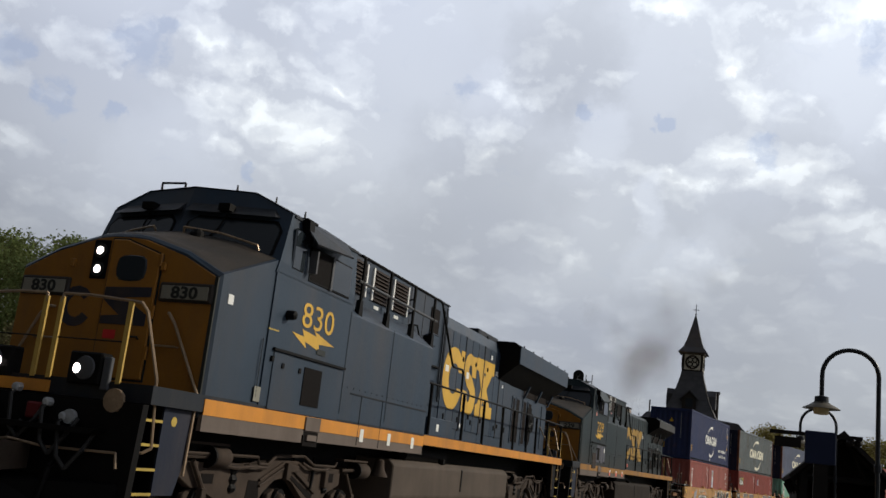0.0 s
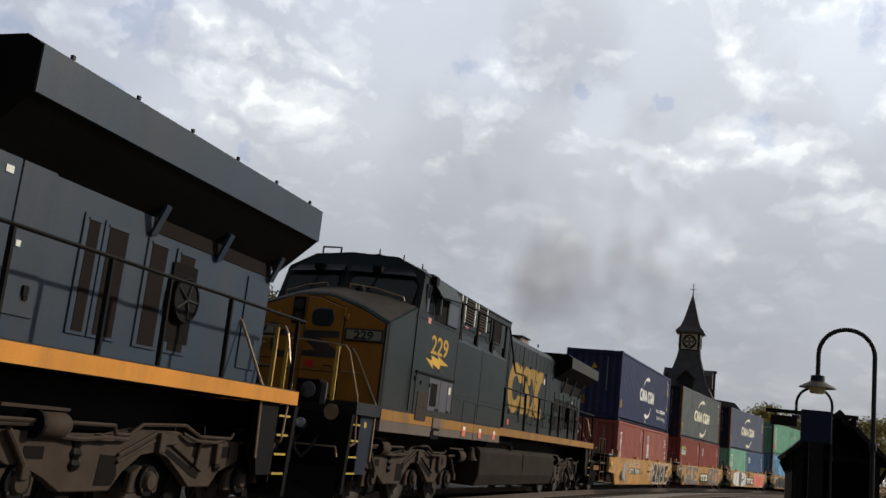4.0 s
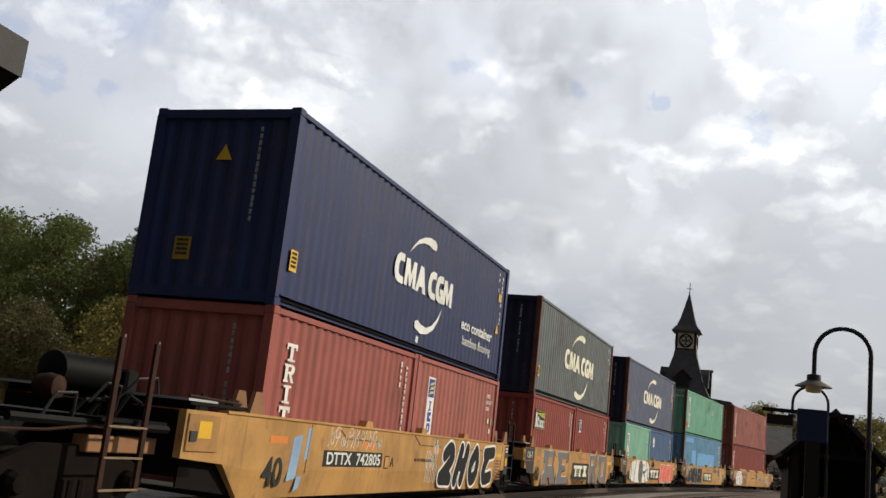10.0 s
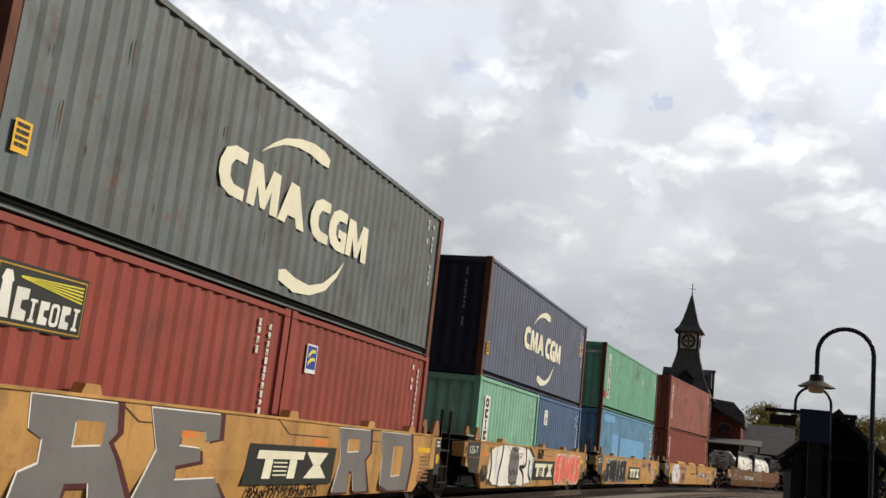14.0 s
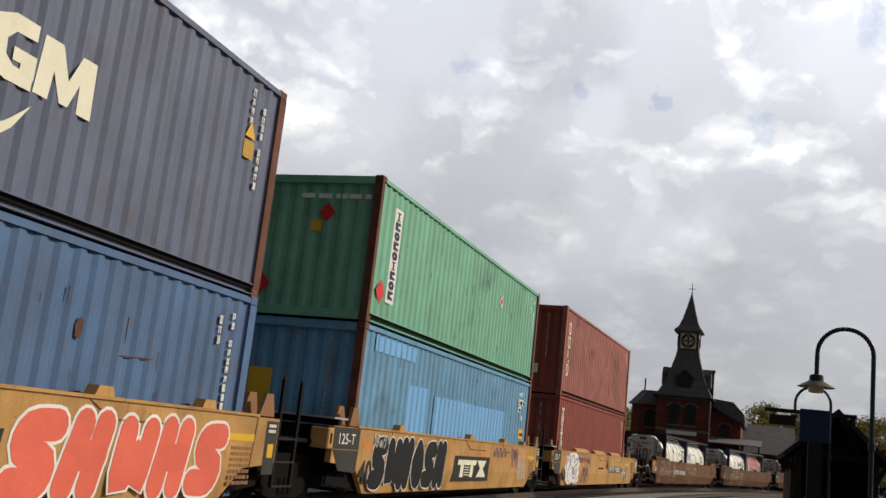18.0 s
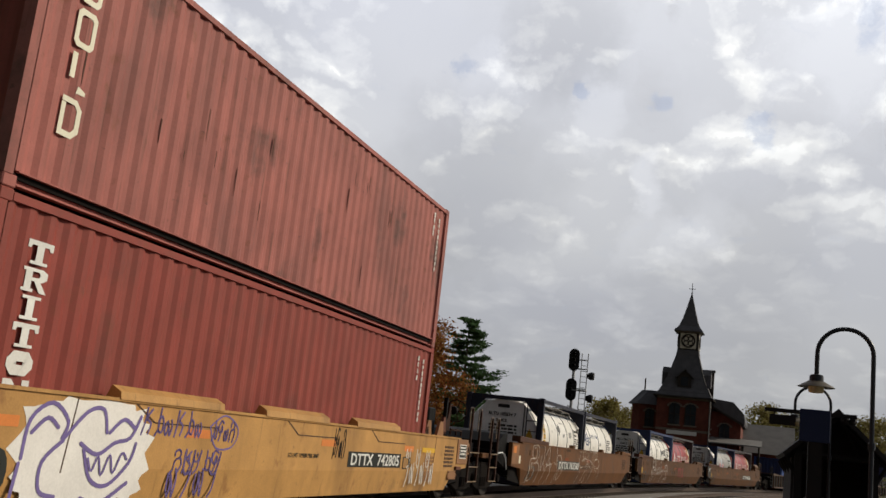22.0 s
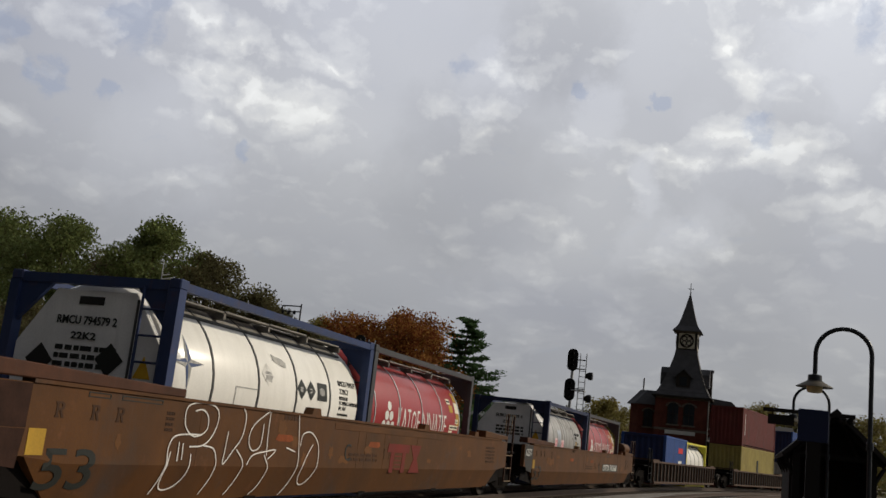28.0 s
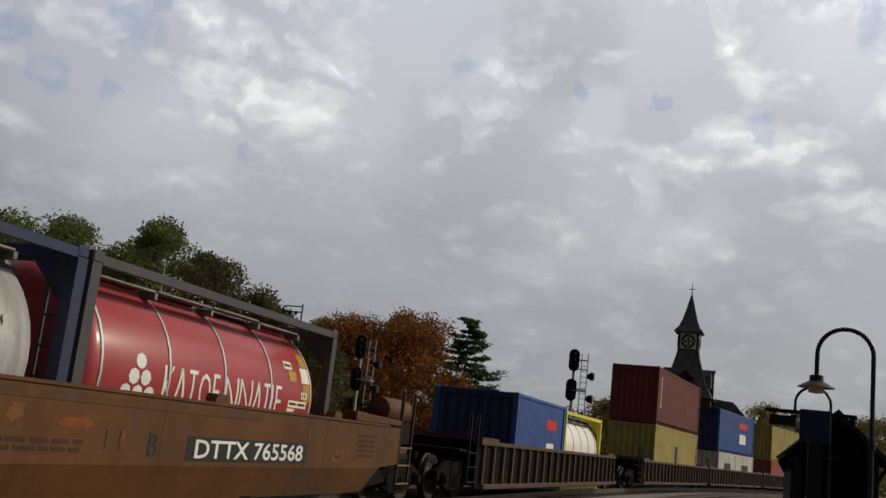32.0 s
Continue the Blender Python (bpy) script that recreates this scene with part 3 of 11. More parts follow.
# A picture on the near side of a vehicle is written in (u, v): u runs along +y, v up, and it stands at x.
def side(x, y, z, tilt=0):
    return pose(x, y, z, 90 + tilt, 0, 90)


def plate(bm, pts, x, thick=0.004):
    """A flat shape on the side at x from points (y, z)."""
    return prism(bm, pts, "x", x, x + thick)


def rect(y0, y1, z0, z1):
    return [(y0, z0), (y1, z0), (y1, z1), (y0, z1)]


# ---- the track ----
K0, S0, K1, S1 = 0.00119, 33.225, 0.00343, 140.0


def track(s, n=0.0):
    """Place (x, y) and heading of the track's centre at s, moved n to the platform side."""
    def arc(x, y, th, k, length):
        return x + (math.cos(th) - math.cos(th + k * length)) / k, y + (math.sin(th + k * length) - math.sin(th)) / k, th + k * length
    x, y, th = arc(TRACK_X, 0.0, 0.0, K0, min(s, S0))
    if s > S0:
        x, y, th = arc(x, y, th, K1, min(s, S1) - S0)
    if s > S1:
        x, y = x + (s - S1) * math.sin(th), y + (s - S1) * math.cos(th)
    return x + n * math.cos(th), y - n * math.sin(th), th


def on_track(s, half):
    """The pose of a vehicle whose two bogies stand half before and behind s; its +y points back along the train."""
    ax, ay, _ = track(s - half)
    bx, by, _ = track(s + half)
    th = math.atan2(bx - ax, by - ay)
    return pose((ax + bx) / 2, (ay + by) / 2, 0, 0, 0, -math.degrees(th))


def train_s(t):
    """Where the middle of the first container car stands along the track."""
    return 1.0649e-4 * t ** 3 - 0.0506020 * t ** 2 - 4.224609 * t + 65.42745


MOVERS = []     # (thing, offset along the train, half its bogie distance, height)
WHEELS = []     # (wheelset, its place on its bogie, radius)


def rides(ob, offset, half):
    MOVERS.append((ob, offset, half, 0.0))
    ob.matrix_basis = on_track(train_s(0) + offset, half)
    return ob


def ribbon(bm, n0, n1, z0, z1, s_from=-120, s_to=420, step=4.0):
    """A band of rectangular section that follows the track."""
    rings = []
    s = s_from
    while s <= s_to:
        (ax, ay, _), (bx, by, _) = track(s, n0), track(s, n1)
        rings.append([bm.verts.new(p) for p in ((ax, ay, z0), (bx, by, z0), (bx, by, z1), (ax, ay, z1))])
        s += step
    for a, b in zip(rings, rings[1:]):
        for i in range(4):
            bm.faces.new((a[i], a[(i + 1) % 4], b[(i + 1) % 4], b[i]))
    bm.faces.new(rings[0])
    bm.faces.new(rings[-1][::-1])
    return bm


# ---- ground, tracks and platform ----
def build_ground():
    bm = fresh()
    n, far = 24, 3000.0
    grid = [[bm.verts.new((math.copysign(abs(i) ** 2, i) * far / 144, math.copysign(abs(j) ** 2, j) * far / 144, -0.75)) for i in range(-12, 13)] for j in range(-12, 13)]
    for j in range(n):
        for i in range(n):
            bm.faces.new((grid[j][i], grid[j][i + 1], grid[j + 1][i + 1], grid[j + 1][i]))
    single("ground", bm, "ground", "dry autumn grass and dirt beside the railway line", "ground", kind="structure")
    bm = ribbon(fresh(), -3.2, 5.72, -0.85, -0.22)
    bed = single("track_bed", bm, "ballast", "grey crushed stone ballast under two tracks", "ballast", kind="structure")
    for centre in (0.0, 4.05):
        for off in (-0.755, 0.755):
            c = centre + off
            bm = ribbon(fresh(), c - 0.035, c + 0.035, -0.05, 0.0)
            ribbon(bm, c - 0.010, c + 0.010, -0.15, -0.05)
            ribbon(bm, c - 0.075, c + 0.075, -0.17, -0.15)
            single("rail", bm, "rail", "worn steel running rail with rusty flanks", "rail", "running rails", "structure")
    me = to_mesh("tie", box(fresh(), -1.3, 1.3, -0.115, 0.115, -0.36, -0.172), "tie", bevel=0.008)
    for centre in (0.0, 4.05):
        for i in range(150):
            s = -14 + i * 0.56
            x, y, th = track(s, centre)
            ob = new("tie", me)
            ob.parent = bed
            ob.matrix_basis = pose(x, y, 0, 0, 0, -math.degrees(th))
    rest = fresh()
    for centre in (0.0, 4.05):
        for i in range(180):
            s = 70 + i * 0.56
            (ax, ay, _), (bx, by, _) = track(s, centre - 1.3), track(s, centre + 1.3)
            cx, cy, _ = track(s + 0.23, centre + 1.3)
            dx, dy, _ = track(s + 0.23, centre - 1.3)
            prism(rest, [(ax, ay), (bx, by), (cx, cy), (dx, dy)], "z", -0.36, -0.172)
    ob = new("far_ties", to_mesh("far_ties", rest, "tie"))
    ob.parent = bed
    tagged(ob, kind="stuff")
    single("platform", ribbon(fresh(), 6.0, 16.0, -0.85, -0.06), "platform", "dark asphalt station platform beside the tracks", "platform", kind="structure")
    single("platform_edge", ribbon(fresh(), 5.72, 6.0, -0.85, -0.054), "platform_edge", "pale worn concrete edge of the platform", "kerb", kind="structure")


build_ground()


# ---- station ----
STATION = pose(-5.90, 95.2, -0.75, 0, 0, -1.5)
GROUND = 0.75


def hip(bm, x0, x1, y0, y1, z0, z1, inset, ridge="x"):
    """A hipped roof."""
    if ridge == "x":
        ym = (y0 + y1) / 2
        r = [(x0 + inset, ym, z1), (x1 - inset, ym, z1)]
        faces = ((0, 1, 5, 4), (1, 2, 5), (2, 3, 4, 5), (3, 0, 4))
    else:
        xm = (x0 + x1) / 2
        r = [(xm, y0 + inset, z1), (xm, y1 - inset, z1)]
        faces = ((0, 1, 4), (1, 2, 5, 4), (2, 3, 5), (3, 0, 4, 5))
    v = [bm.verts.new(p) for p in ((x0, y0, z0), (x1, y0, z0), (x1, y1, z0), (x0, y1, z0), *r)]
    for f in faces:
        bm.faces.new([v[i] for i in f])
    bm.faces.new((v[3], v[2], v[1], v[0]))
    return bm


def arched_window(parent, x, y, z, w, h, face="front"):
    """A window with a pointed head, stone sill and dark panes, set into a wall that faces -y (front) or +x (side)."""
    turn = pose(x, y, z, 0, 0, 0 if face == "front" else 90)
    outline = [(-w / 2, 0), (w / 2, 0), (w / 2, h * 0.78), (w * 0.28, h * 0.93), (0, h), (-w * 0.28, h * 0.93), (-w / 2, h * 0.78)]
    win = part("window", prism(fresh(), outline, "y", -0.03, 0.05), "glass", parent, "dark sash window", m=turn)
    part("window_frame", rod(rod(rod(fresh(), (0, -0.05, 0), (0, -0.05, h * 0.95), 0.035, 4), (-w / 2, -0.05, h * 0.45), (w / 2, -0.05, h * 0.45), 0.035, 4),
                             (-w / 2, -0.05, 0), (-w / 2, -0.05, h * 0.78), 0.05, 4), "tower_dark", win)
    part("sill", box(fresh(), -w / 2 - 0.12, w / 2 + 0.12, -0.16, 0.02, -0.14, -0.005), "stone", win)
    head = fresh()
    for k in range(5):
        a0, a1 = math.pi * (1 - k / 5), math.pi * (1 - (k + 0.86) / 5)
        r0, r1 = w * 0.56, w * 0.56 + 0.2
        prism(head, [(r * math.cos(a), h * 0.76 + r * math.sin(a) * 0.62) for r, a in ((r0, a0), (r1, a0), (r1, a1), (r0, a1))], "y", -0.06, 0.0)
    part("arch", head, "stone", win)
    return win


def flat_ring(bm, cx, cz, inner, outer, n, ya, yb):
    """A flat ring with thickness, facing along y."""
    rows = []
    for k in range(n):
        a = 2 * math.pi * k / n
        rows.append([bm.verts.new((cx + r * math.cos(a), y, cz + r * math.sin(a))) for r, y in ((inner, ya), (outer, ya), (outer, yb), (inner, yb))])
    for p, q in zip(rows, rows[1:] + rows[:1]):
        for i in range(4):
            bm.faces.new((p[i], p[(i + 1) % 4], q[(i + 1) % 4], q[i]))
    return bm


def build_station():
    g = GROUND
    st = thing("station_building", "Victorian red brick station with a slate clock tower and spire", "station", m=STATION)
    # tower shaft
    shaft = part("tower_wall", box(fresh(), -2.30, 2.30, -2.30, 2.30, 0, 7.55 + g), "brick", st)
    for z in (1.0, 4.3, 7.2):
        part("string_course", box(fresh(), -2.36, 2.36, -2.36, 2.36, z + g, z + g + 0.22), "stone", st)
    for sx in (-1, 1):
        part("quoin", box(fresh(), sx * 2.12 - 0.26, sx * 2.12 + 0.26, -2.345, -2.10, 0, 7.2 + g), "brick", st)
    for x in (-0.72, 0.72):
        arched_window(st, x, -2.31, 4.9 + g, 0.95, 2.1)
        arched_window(st, x, -2.31, 1.3 + g, 0.95, 2.3)
    arched_window(st, 2.31, -0.2, 4.9 + g, 0.95, 2.1, "side")
    part("name_board", box(fresh(), -1.35, 1.35, -2.42, -2.32, 4.0 + g, 4.35 + g), "white", st, "white name board")
    # flared slate skirt up to the clock stage
    prof = [(2.50, 7.50), (2.26, 7.95), (1.96, 8.55), (1.70, 9.2), (1.45, 9.95), (1.22, 10.75), (1.04, 11.4), (0.96, 11.95)]
    bm = fresh()
    rings = [[bm.verts.new((sx * r, sy * r, z + g)) for sx, sy in ((-1, -1), (1, -1), (1, 1), (-1, 1))] for r, z in prof]
    for a, b in zip(rings, rings[1:]):
        for i in range(4):
            bm.faces.new((a[i], a[(i + 1) % 4], b[(i + 1) % 4], b[i]))
    bm.faces.new(rings[0])
    bm.faces.new(rings[-1])
    part("mansard_roof", bm, "slate", st)
    part("ridge_flashing", pipe(fresh(), [(r + 0.02, -r - 0.02, z + g) for r, z in prof], 0.035, 5), "slate_pale", st, "lead flashing on the hip")
    part("downpipe", rod(fresh(), (2.40, -2.42, 0.3), (2.40, -2.42, 7.4 + g), 0.06, 6), "slate_pale", st, "grey rainwater pipe")
    part("eaves", box(fresh(), -2.70, 2.70, -2.70, 2.70, 7.36 + g, 7.50 + g), "tower_dark", st)
    for r, z in [(2.30, 7.9), (2.08, 8.3), (1.86, 8.8), (1.69, 9.25), (1.53, 9.7), (1.39, 10.15), (1.26, 10.6), (1.14, 11.05), (1.03, 11.5)]:
        part("slate_course", box(fresh(), -r, r, -r, r, z + g - 0.02, z + g + 0.02), "slate", st)
    dorm = part("dormer", prism(fresh(), [(-0.62, 8.35 + g), (0.62, 8.35 + g), (0.62, 9.35 + g), (0, 9.95 + g), (-0.62, 9.35 + g)], "y", -2.12, -1.2), "tower_dark", st)
    part("dormer_roof", prism(prism(fresh(), [(-0.78, 9.22 + g), (0, 10.0 + g), (0, 10.12 + g), (-0.86, 9.26 + g)], "y", -2.24, -1.1),
                              [(0.78, 9.22 + g), (0, 10.0 + g), (0, 10.12 + g), (0.86, 9.26 + g)], "y", -2.24, -1.1), "slate", dorm)
    part("dormer_window", box(fresh(), -0.32, 0.32, -2.15, -2.10, 8.5 + g, 9.3 + g), "glass", dorm)
    side_dormer = part("side_dormer", prism(fresh(), [(-0.55, 8.6 + g), (0.55, 8.6 + g), (0.55, 9.75 + g), (0, 10.3 + g), (-0.55, 9.75 + g)], "x", -2.25, 2.25), "slate", st)
    # clock stage
    stage = part("clock_stage", box(fresh(), -0.95, 0.95, -0.95, 0.95, 11.9 + g, 13.72 + g), "tower_dark", st)
    for turn, lab in ((0, "front"), (90, "side"), (180, "back"), (270, "far")):
        m = pose(0, 0, 12.80 + g, 0, 0, turn)
        face = part("clock_panel", box(fresh(), -0.74, 0.74, -0.985, -0.955, -0.72, 0.72), "clock", st, "pale clock panel", m=m)
        ring = flat_ring(fresh(), 0, 0, 0.52, 0.66, 24, -1.03, -0.99)
        part("clock_ring", ring, "tower_dark", face)
        for a in (45, 135, 225, 315):
            part("clock_tracery", flat_ring(fresh(), 0.30 * math.cos(radians(a)), 0.30 * math.sin(radians(a)), 0.16, 0.25, 16, -1.02, -0.992), "tower_dark", face)
    part("cornice", box(fresh(), -1.10, 1.10, -1.10, 1.10, 13.55 + g, 13.70 + g), "stone", st)
    bm = fresh()
    prof = [(1.34, 13.70), (1.27, 13.82), (0.92, 14.25), (0.68, 14.9), (0.42, 15.9), (0.18, 16.9), (0.04, 17.45)]
    rings = [[bm.verts.new((sx * r, sy * r, z + g)) for sx, sy in ((-1, -1), (1, -1), (1, 1), (-1, 1))] for r, z in prof]
    for a, b in zip(rings, rings[1:]):
        for i in range(4):
            bm.faces.new((a[i], a[(i + 1) % 4], b[(i + 1) % 4], b[i]))
    bm.faces.new(rings[0])
    bm.faces.new(rings[-1])
    part("spire", bm, "slate", st, "steep slate spire")
    fin = rod(fresh(), (0, 0, 17.3 + g), (0, 0, 18.5 + g), 0.035, 5)
    rod(fin, (-0.30, 0, 17.95 + g), (0.30, 0, 17.95 + g), 0.03, 4)
    rod(fin, (0, -0.30, 17.95 + g), (0, 0.30, 17.95 + g), 0.03, 4)
    lathe(fin, [(0.02, 17.45 + g), (0.10, 17.55 + g), (0.02, 17.65 + g)], 6)
    part("finial", fin, "lamp_metal", st, "wrought iron finial and weather vane")
    # main block behind, its wings and porch
    part("main_wall", box(fresh(), -3.9, 2.28, 1.2, 9.5, 0, 6.6 + g), "brick", st)
    part("main_roof", hip(fresh(), -4.4, 2.9, 0.8, 9.9, 6.6 + g, 8.15 + g, 1.6), "slate", st)
    part("cornice", box(fresh(), -4.35, 2.28, 0.85, 9.85, 6.42 + g, 6.598 + g), "tower_dark", st)
    part("side_wing_wall", prism(fresh(), [(2.284, 0), (5.05, 0), (5.05, 5.55 + g), (2.284, 7.0 + g)], "y", 1.0, 9.4), "brick", st)
    part("side_wing_roof", prism(fresh(), [(2.284, 7.06 + g), (5.3, 5.52 + g), (5.42, 5.72 + g), (5.3, 6.5 + g), (4.3, 7.55 + g), (2.284, 7.75 + g)], "y", 0.6, 9.8), "slate", st)
    part("barge_board", prism(fresh(), [(2.284, 6.94 + g), (5.3, 5.38 + g), (5.40, 5.56 + g), (2.284, 7.12 + g)], "y", 0.48, 0.596), "tower_dark", st)
    bay = [(-4.9, 1.25), (-4.9, -0.2), (-4.1, -1.0), (-2.3, -1.0), (-2.3, 1.25)]
    part("bay_wall", prism(fresh(), bay, "z", 0, 6.55 + g), "brick", st)
    bm = fresh()
    low = [bm.verts.new((x * 1.07, y - 0.2, 6.55 + g)) for x, y in bay]
    top = [bm.verts.new((x * 0.84, y * 0.5 + 0.45, 7.95 + g)) for x, y in bay]
    for i in range(len(low)):
        bm.faces.new((low[i], low[(i + 1) % len(low)], top[(i + 1) % len(low)], top[i]))
    bm.faces.new(low[::-1])
    bm.faces.new(top)
    part("bay_roof", bm, "slate", st)
    part("roof_finial", rod(fresh(), (-3.9, 0.6, 7.9 + g), (-3.9, 0.6, 9.1 + g), 0.07, 6), "tower_dark", st)
    arched_window(st, -3.1, -1.01, 4.5 + g, 0.8, 1.8)
    arched_window(st, 3.6, 0.99, 3.9 + g, 0.9, 1.7)
    for y in (2.6, 4.4, 6.6):
        arched_window(st, 5.06, y, 2.9 + g, 0.8, 1.5, "side")
    for x, y, top in ((2.0, 2.2, 10.3), (-2.2, 5.0, 8.9)):
        ch = part("chimney", box(fresh(), x - 0.35, x + 0.35, y - 0.35, y + 0.35, 7.0 + g, top + g), "tower_dark", st)
        part("chimney_cap", box(fresh(), x - 0.45, x + 0.45, y - 0.45, y + 0.45, top + g, top + g + 0.18), "slate", ch)
    # porch roof on posts in front of the right wing
    bm = fresh()
    prism(bm, [(-2.6, 3.55 + g), (1.2, 4.15 + g), (1.2, 4.25 + g), (-2.6, 3.65 + g)], "x", 2.36, 7.0)
    part("porch_roof", bm, "slate_pale", st)
    for x in (2.6, 4.0, 5.4, 6.8):
        part("porch_post", rod(fresh(), (x, -2.3, 0), (x, -2.3, 3.62 + g), 0.09, 6), "tower_dark", st)
    # long low baggage wing behind
    part("wing_wall", box(fresh(), 5.1, 9.6, 6.0, 14.0, 0, 3.2 + g), "brick", st)
    bm = fresh()
    prism(bm, [(5.0, 3.2 + g), (15.0, 3.2 + g), (10.4, 6.1 + g), (9.6, 6.1 + g)], "x", 4.9, 9.9)
    part("wing_roof", bm, "slate_pale", st)


build_station()


# ---- platform lamps ----
def build_lamp(px, py, lx, ly, top, shade_z, label):
    lamp = thing("platform_lamp", label, "street lamp", "platform lamps", m=pose(px, py, -0.06))
    ax, ay = lx - px, ly - py
    span = math.hypot(ax, ay)
    r = span / 2
    zt = top + 0.06 - r
    base = lathe(fresh(), [(0.15, 0), (0.15, 0.10), (0.11, 0.16), (0.085, 0.75), (0.06, 0.85)], 10)
    part("base", base, "lamp_metal", lamp, smooth=True)
    pts = [(0, 0, 0.8), (0, 0, zt)]
    for k in range(1, 17):
        a = math.pi * k / 16
        f = (1 - math.cos(a)) / 2
        pts.append((ax * f, ay * f, zt + r * math.sin(a)))
    pts.append((ax, ay, shade_z + 0.06 + 0.24))
    part("post", pipe(fresh(), pts, 0.034, 8), "lamp_metal", lamp, smooth=True)
    part("collar", lathe(fresh(), [(0.05, 0), (0.055, 0.02), (0.055, 0.10), (0.05, 0.12)], 8, (0, 0, 1.9)), "lamp_metal", lamp)
    z = shade_z + 0.06
    part("socket", lathe(fresh(), [(0.045, 0.30), (0.10, 0.285), (0.105, 0.20), (0.13, 0.19), (0.13, 0.165), (0.09, 0.155)], 12, (ax, ay, z - 0.02)), "lamp_metal", lamp, smooth=True)
    part("shade", lathe(fresh(), [(0.09, 0.19), (0.13, 0.165), (0.26, 0.095), (0.275, 0.08), (0.26, 0.078), (0.13, 0.11), (0.08, 0.14)], 20, (ax, ay, z)), "lamp_shade", lamp, "flared metal lamp shade", smooth=True)
    part("globe", lathe(fresh(), [(0.118, 0.12), (0.112, 0.02), (0.10, -0.0), (0.02, -0.01)], 14, (ax, ay, z)), "lamp_glass", lamp, "amber glass lamp globe", smooth=True)


build_lamp(1.72, 15.91, 0.93, 15.98, 3.63, 2.63, "black gooseneck platform lamp with a flared shade")
build_lamp(1.90, 26.43, 1.06, 26.48, 3.61, 2.62, "farther black gooseneck platform lamp beside the shelter")


# ---- platform shelter and signs ----
def build_shelter():
    sh = thing("platform_shelter", "dark timber platform shelter with a gabled roof", "shelter", m=pose(2.10, 27.0, -0.06))
    # gable towards the camera; the ridge runs along the platform
    for sx in (-1, 1):
        part("roof_slope", prism(fresh(), [(0, 3.06), (sx * 1.22, 1.90), (sx * 1.28, 1.98), (0, 3.20)], "y", -0.4, 6.6), "shelter_roof", sh)
    for y in (0.0, 2.1, 4.2, 6.2):
        truss = fresh()
        for sx in (-1, 1):
            rod(truss, (0, y, 3.0), (sx * 1.18, y, 1.88), 0.07, 4)
            rod(truss, (sx * 0.55, y, 2.02), (sx * 0.25, y, 2.70), 0.05, 4)
        rod(truss, (-1.0, y, 2.0), (1.0, y, 2.0), 0.07, 4)
        part("truss", truss, "shelter", sh)
        for sx in (-1, 1):
            part("post", box(fresh(), sx * 0.90 - 0.09, sx * 0.90 + 0.09, y - 0.09, y + 0.09, 0, 2.06), "shelter", sh)
            part("brace", rod(fresh(), (sx * 0.92, y, 1.40), (sx * 1.18, y, 1.86), 0.05, 4), "shelter", sh)
    # sheet added under the gable to stand for its shaded interior
    part("front_wall", prism(fresh(), [(-0.98, 2.0), (0.98, 2.0), (0.98, 2.06), (0, 2.98), (-0.98, 2.06)], "y", 0.55, 0.65), "shelter", sh, "dark sheet in place of the shaded gable interior")
    part("back_wall", box(fresh(), -0.98, 0.98, 3.0, 3.1, 0, 2.0), "shelter_wall", sh, "brown boarded wall")
    part("pale_post", box(fresh(), -0.10, -0.02, 1.2, 1.28, 0, 1.65), "slate_pale", sh)
    part("side_panel", box(fresh(), 0.97, 1.03, 0.66, 6.1, 0.0, 2.0), "shelter", sh)
    part("side_panel", box(fresh(), -1.03, -0.97, 0.66, 6.1, 0.0, 2.0), "shelter", sh)
    part("rail", pipe(fresh(), [(-0.75, -1.2, 0), (-0.75, -1.2, 0.95), (1.6, -1.2, 0.95), (1.6, -1.2, 0)], 0.03, 6), "galv", sh, "pale metal handrail")
    # beam with hanging sign in front of it
    sg = thing("station_sign", "dark hanging sign board on a crossbeam", "sign", m=pose(1.55, 25.6, -0.06))
    part("post", box(fresh(), -0.13, 0.13, -0.1, 0.1, 0, 2.95), "shelter", sg)
    part("crossbeam", box(fresh(), -1.23, 0.88, -0.06, 0.06, 2.92, 3.01), "shelter", sg)
    part("board", box(fresh(), -1.11, -0.50, -0.05, 0.05, 2.62, 2.86), "shelter", sg)
    for x in (-1.0, -0.6):
        part("hanger", rod(fresh(), (x, 0, 2.85), (x, 0, 2.93), 0.015, 4), "shelter", sg)
    for x in (0.62, 0.80):
        part("loudspeaker", lathe(fresh(), [(0.04, -0.06), (0.05, 0), (0.10, 0.10)], 8, (x, -0.02, 2.86), "y"), "shelter", sg)
    pn = thing("notice_panel", "dark blue notice panel on a square post", "sign", m=pose(1.40, 24.0, -0.06))
    part("panel", box(fresh(), -0.33, 0.33, -0.05, 0.05, 2.22, 2.95), "sign_blue", pn, bevel=0.015)
    part("post", box(fresh(), -0.13, 0.13, -0.04, 0.22, 0, 2.22), "shelter", pn)


build_shelter()


# ---- signals ----
def signal_head(parent, x, y, z, h=1.35):
    """A tall oval backboard with hooded lights, facing -y."""
    w = h * 0.24
    pts = [(w * math.cos(a), (h / 2 - w) * (1 if math.sin(a) > 0 else -1) + w * math.sin(a)) for a in [2 * math.pi * (k + 0.5) / 16 for k in range(16)]]
    hd = part("signal_head", prism(fresh(), pts, "y", -0.04, 0.04), "signal", parent, "black oval signal head", m=pose(x, y, z))
    for k in (-1, 0, 1):
        part("hood", lathe(fresh(), [(0.11, 0.0), (0.12, -0.26), (0.10, -0.26), (0.09, 0.0)], 8, (0, -0.04, k * h * 0.26), "y"), "signal", hd)


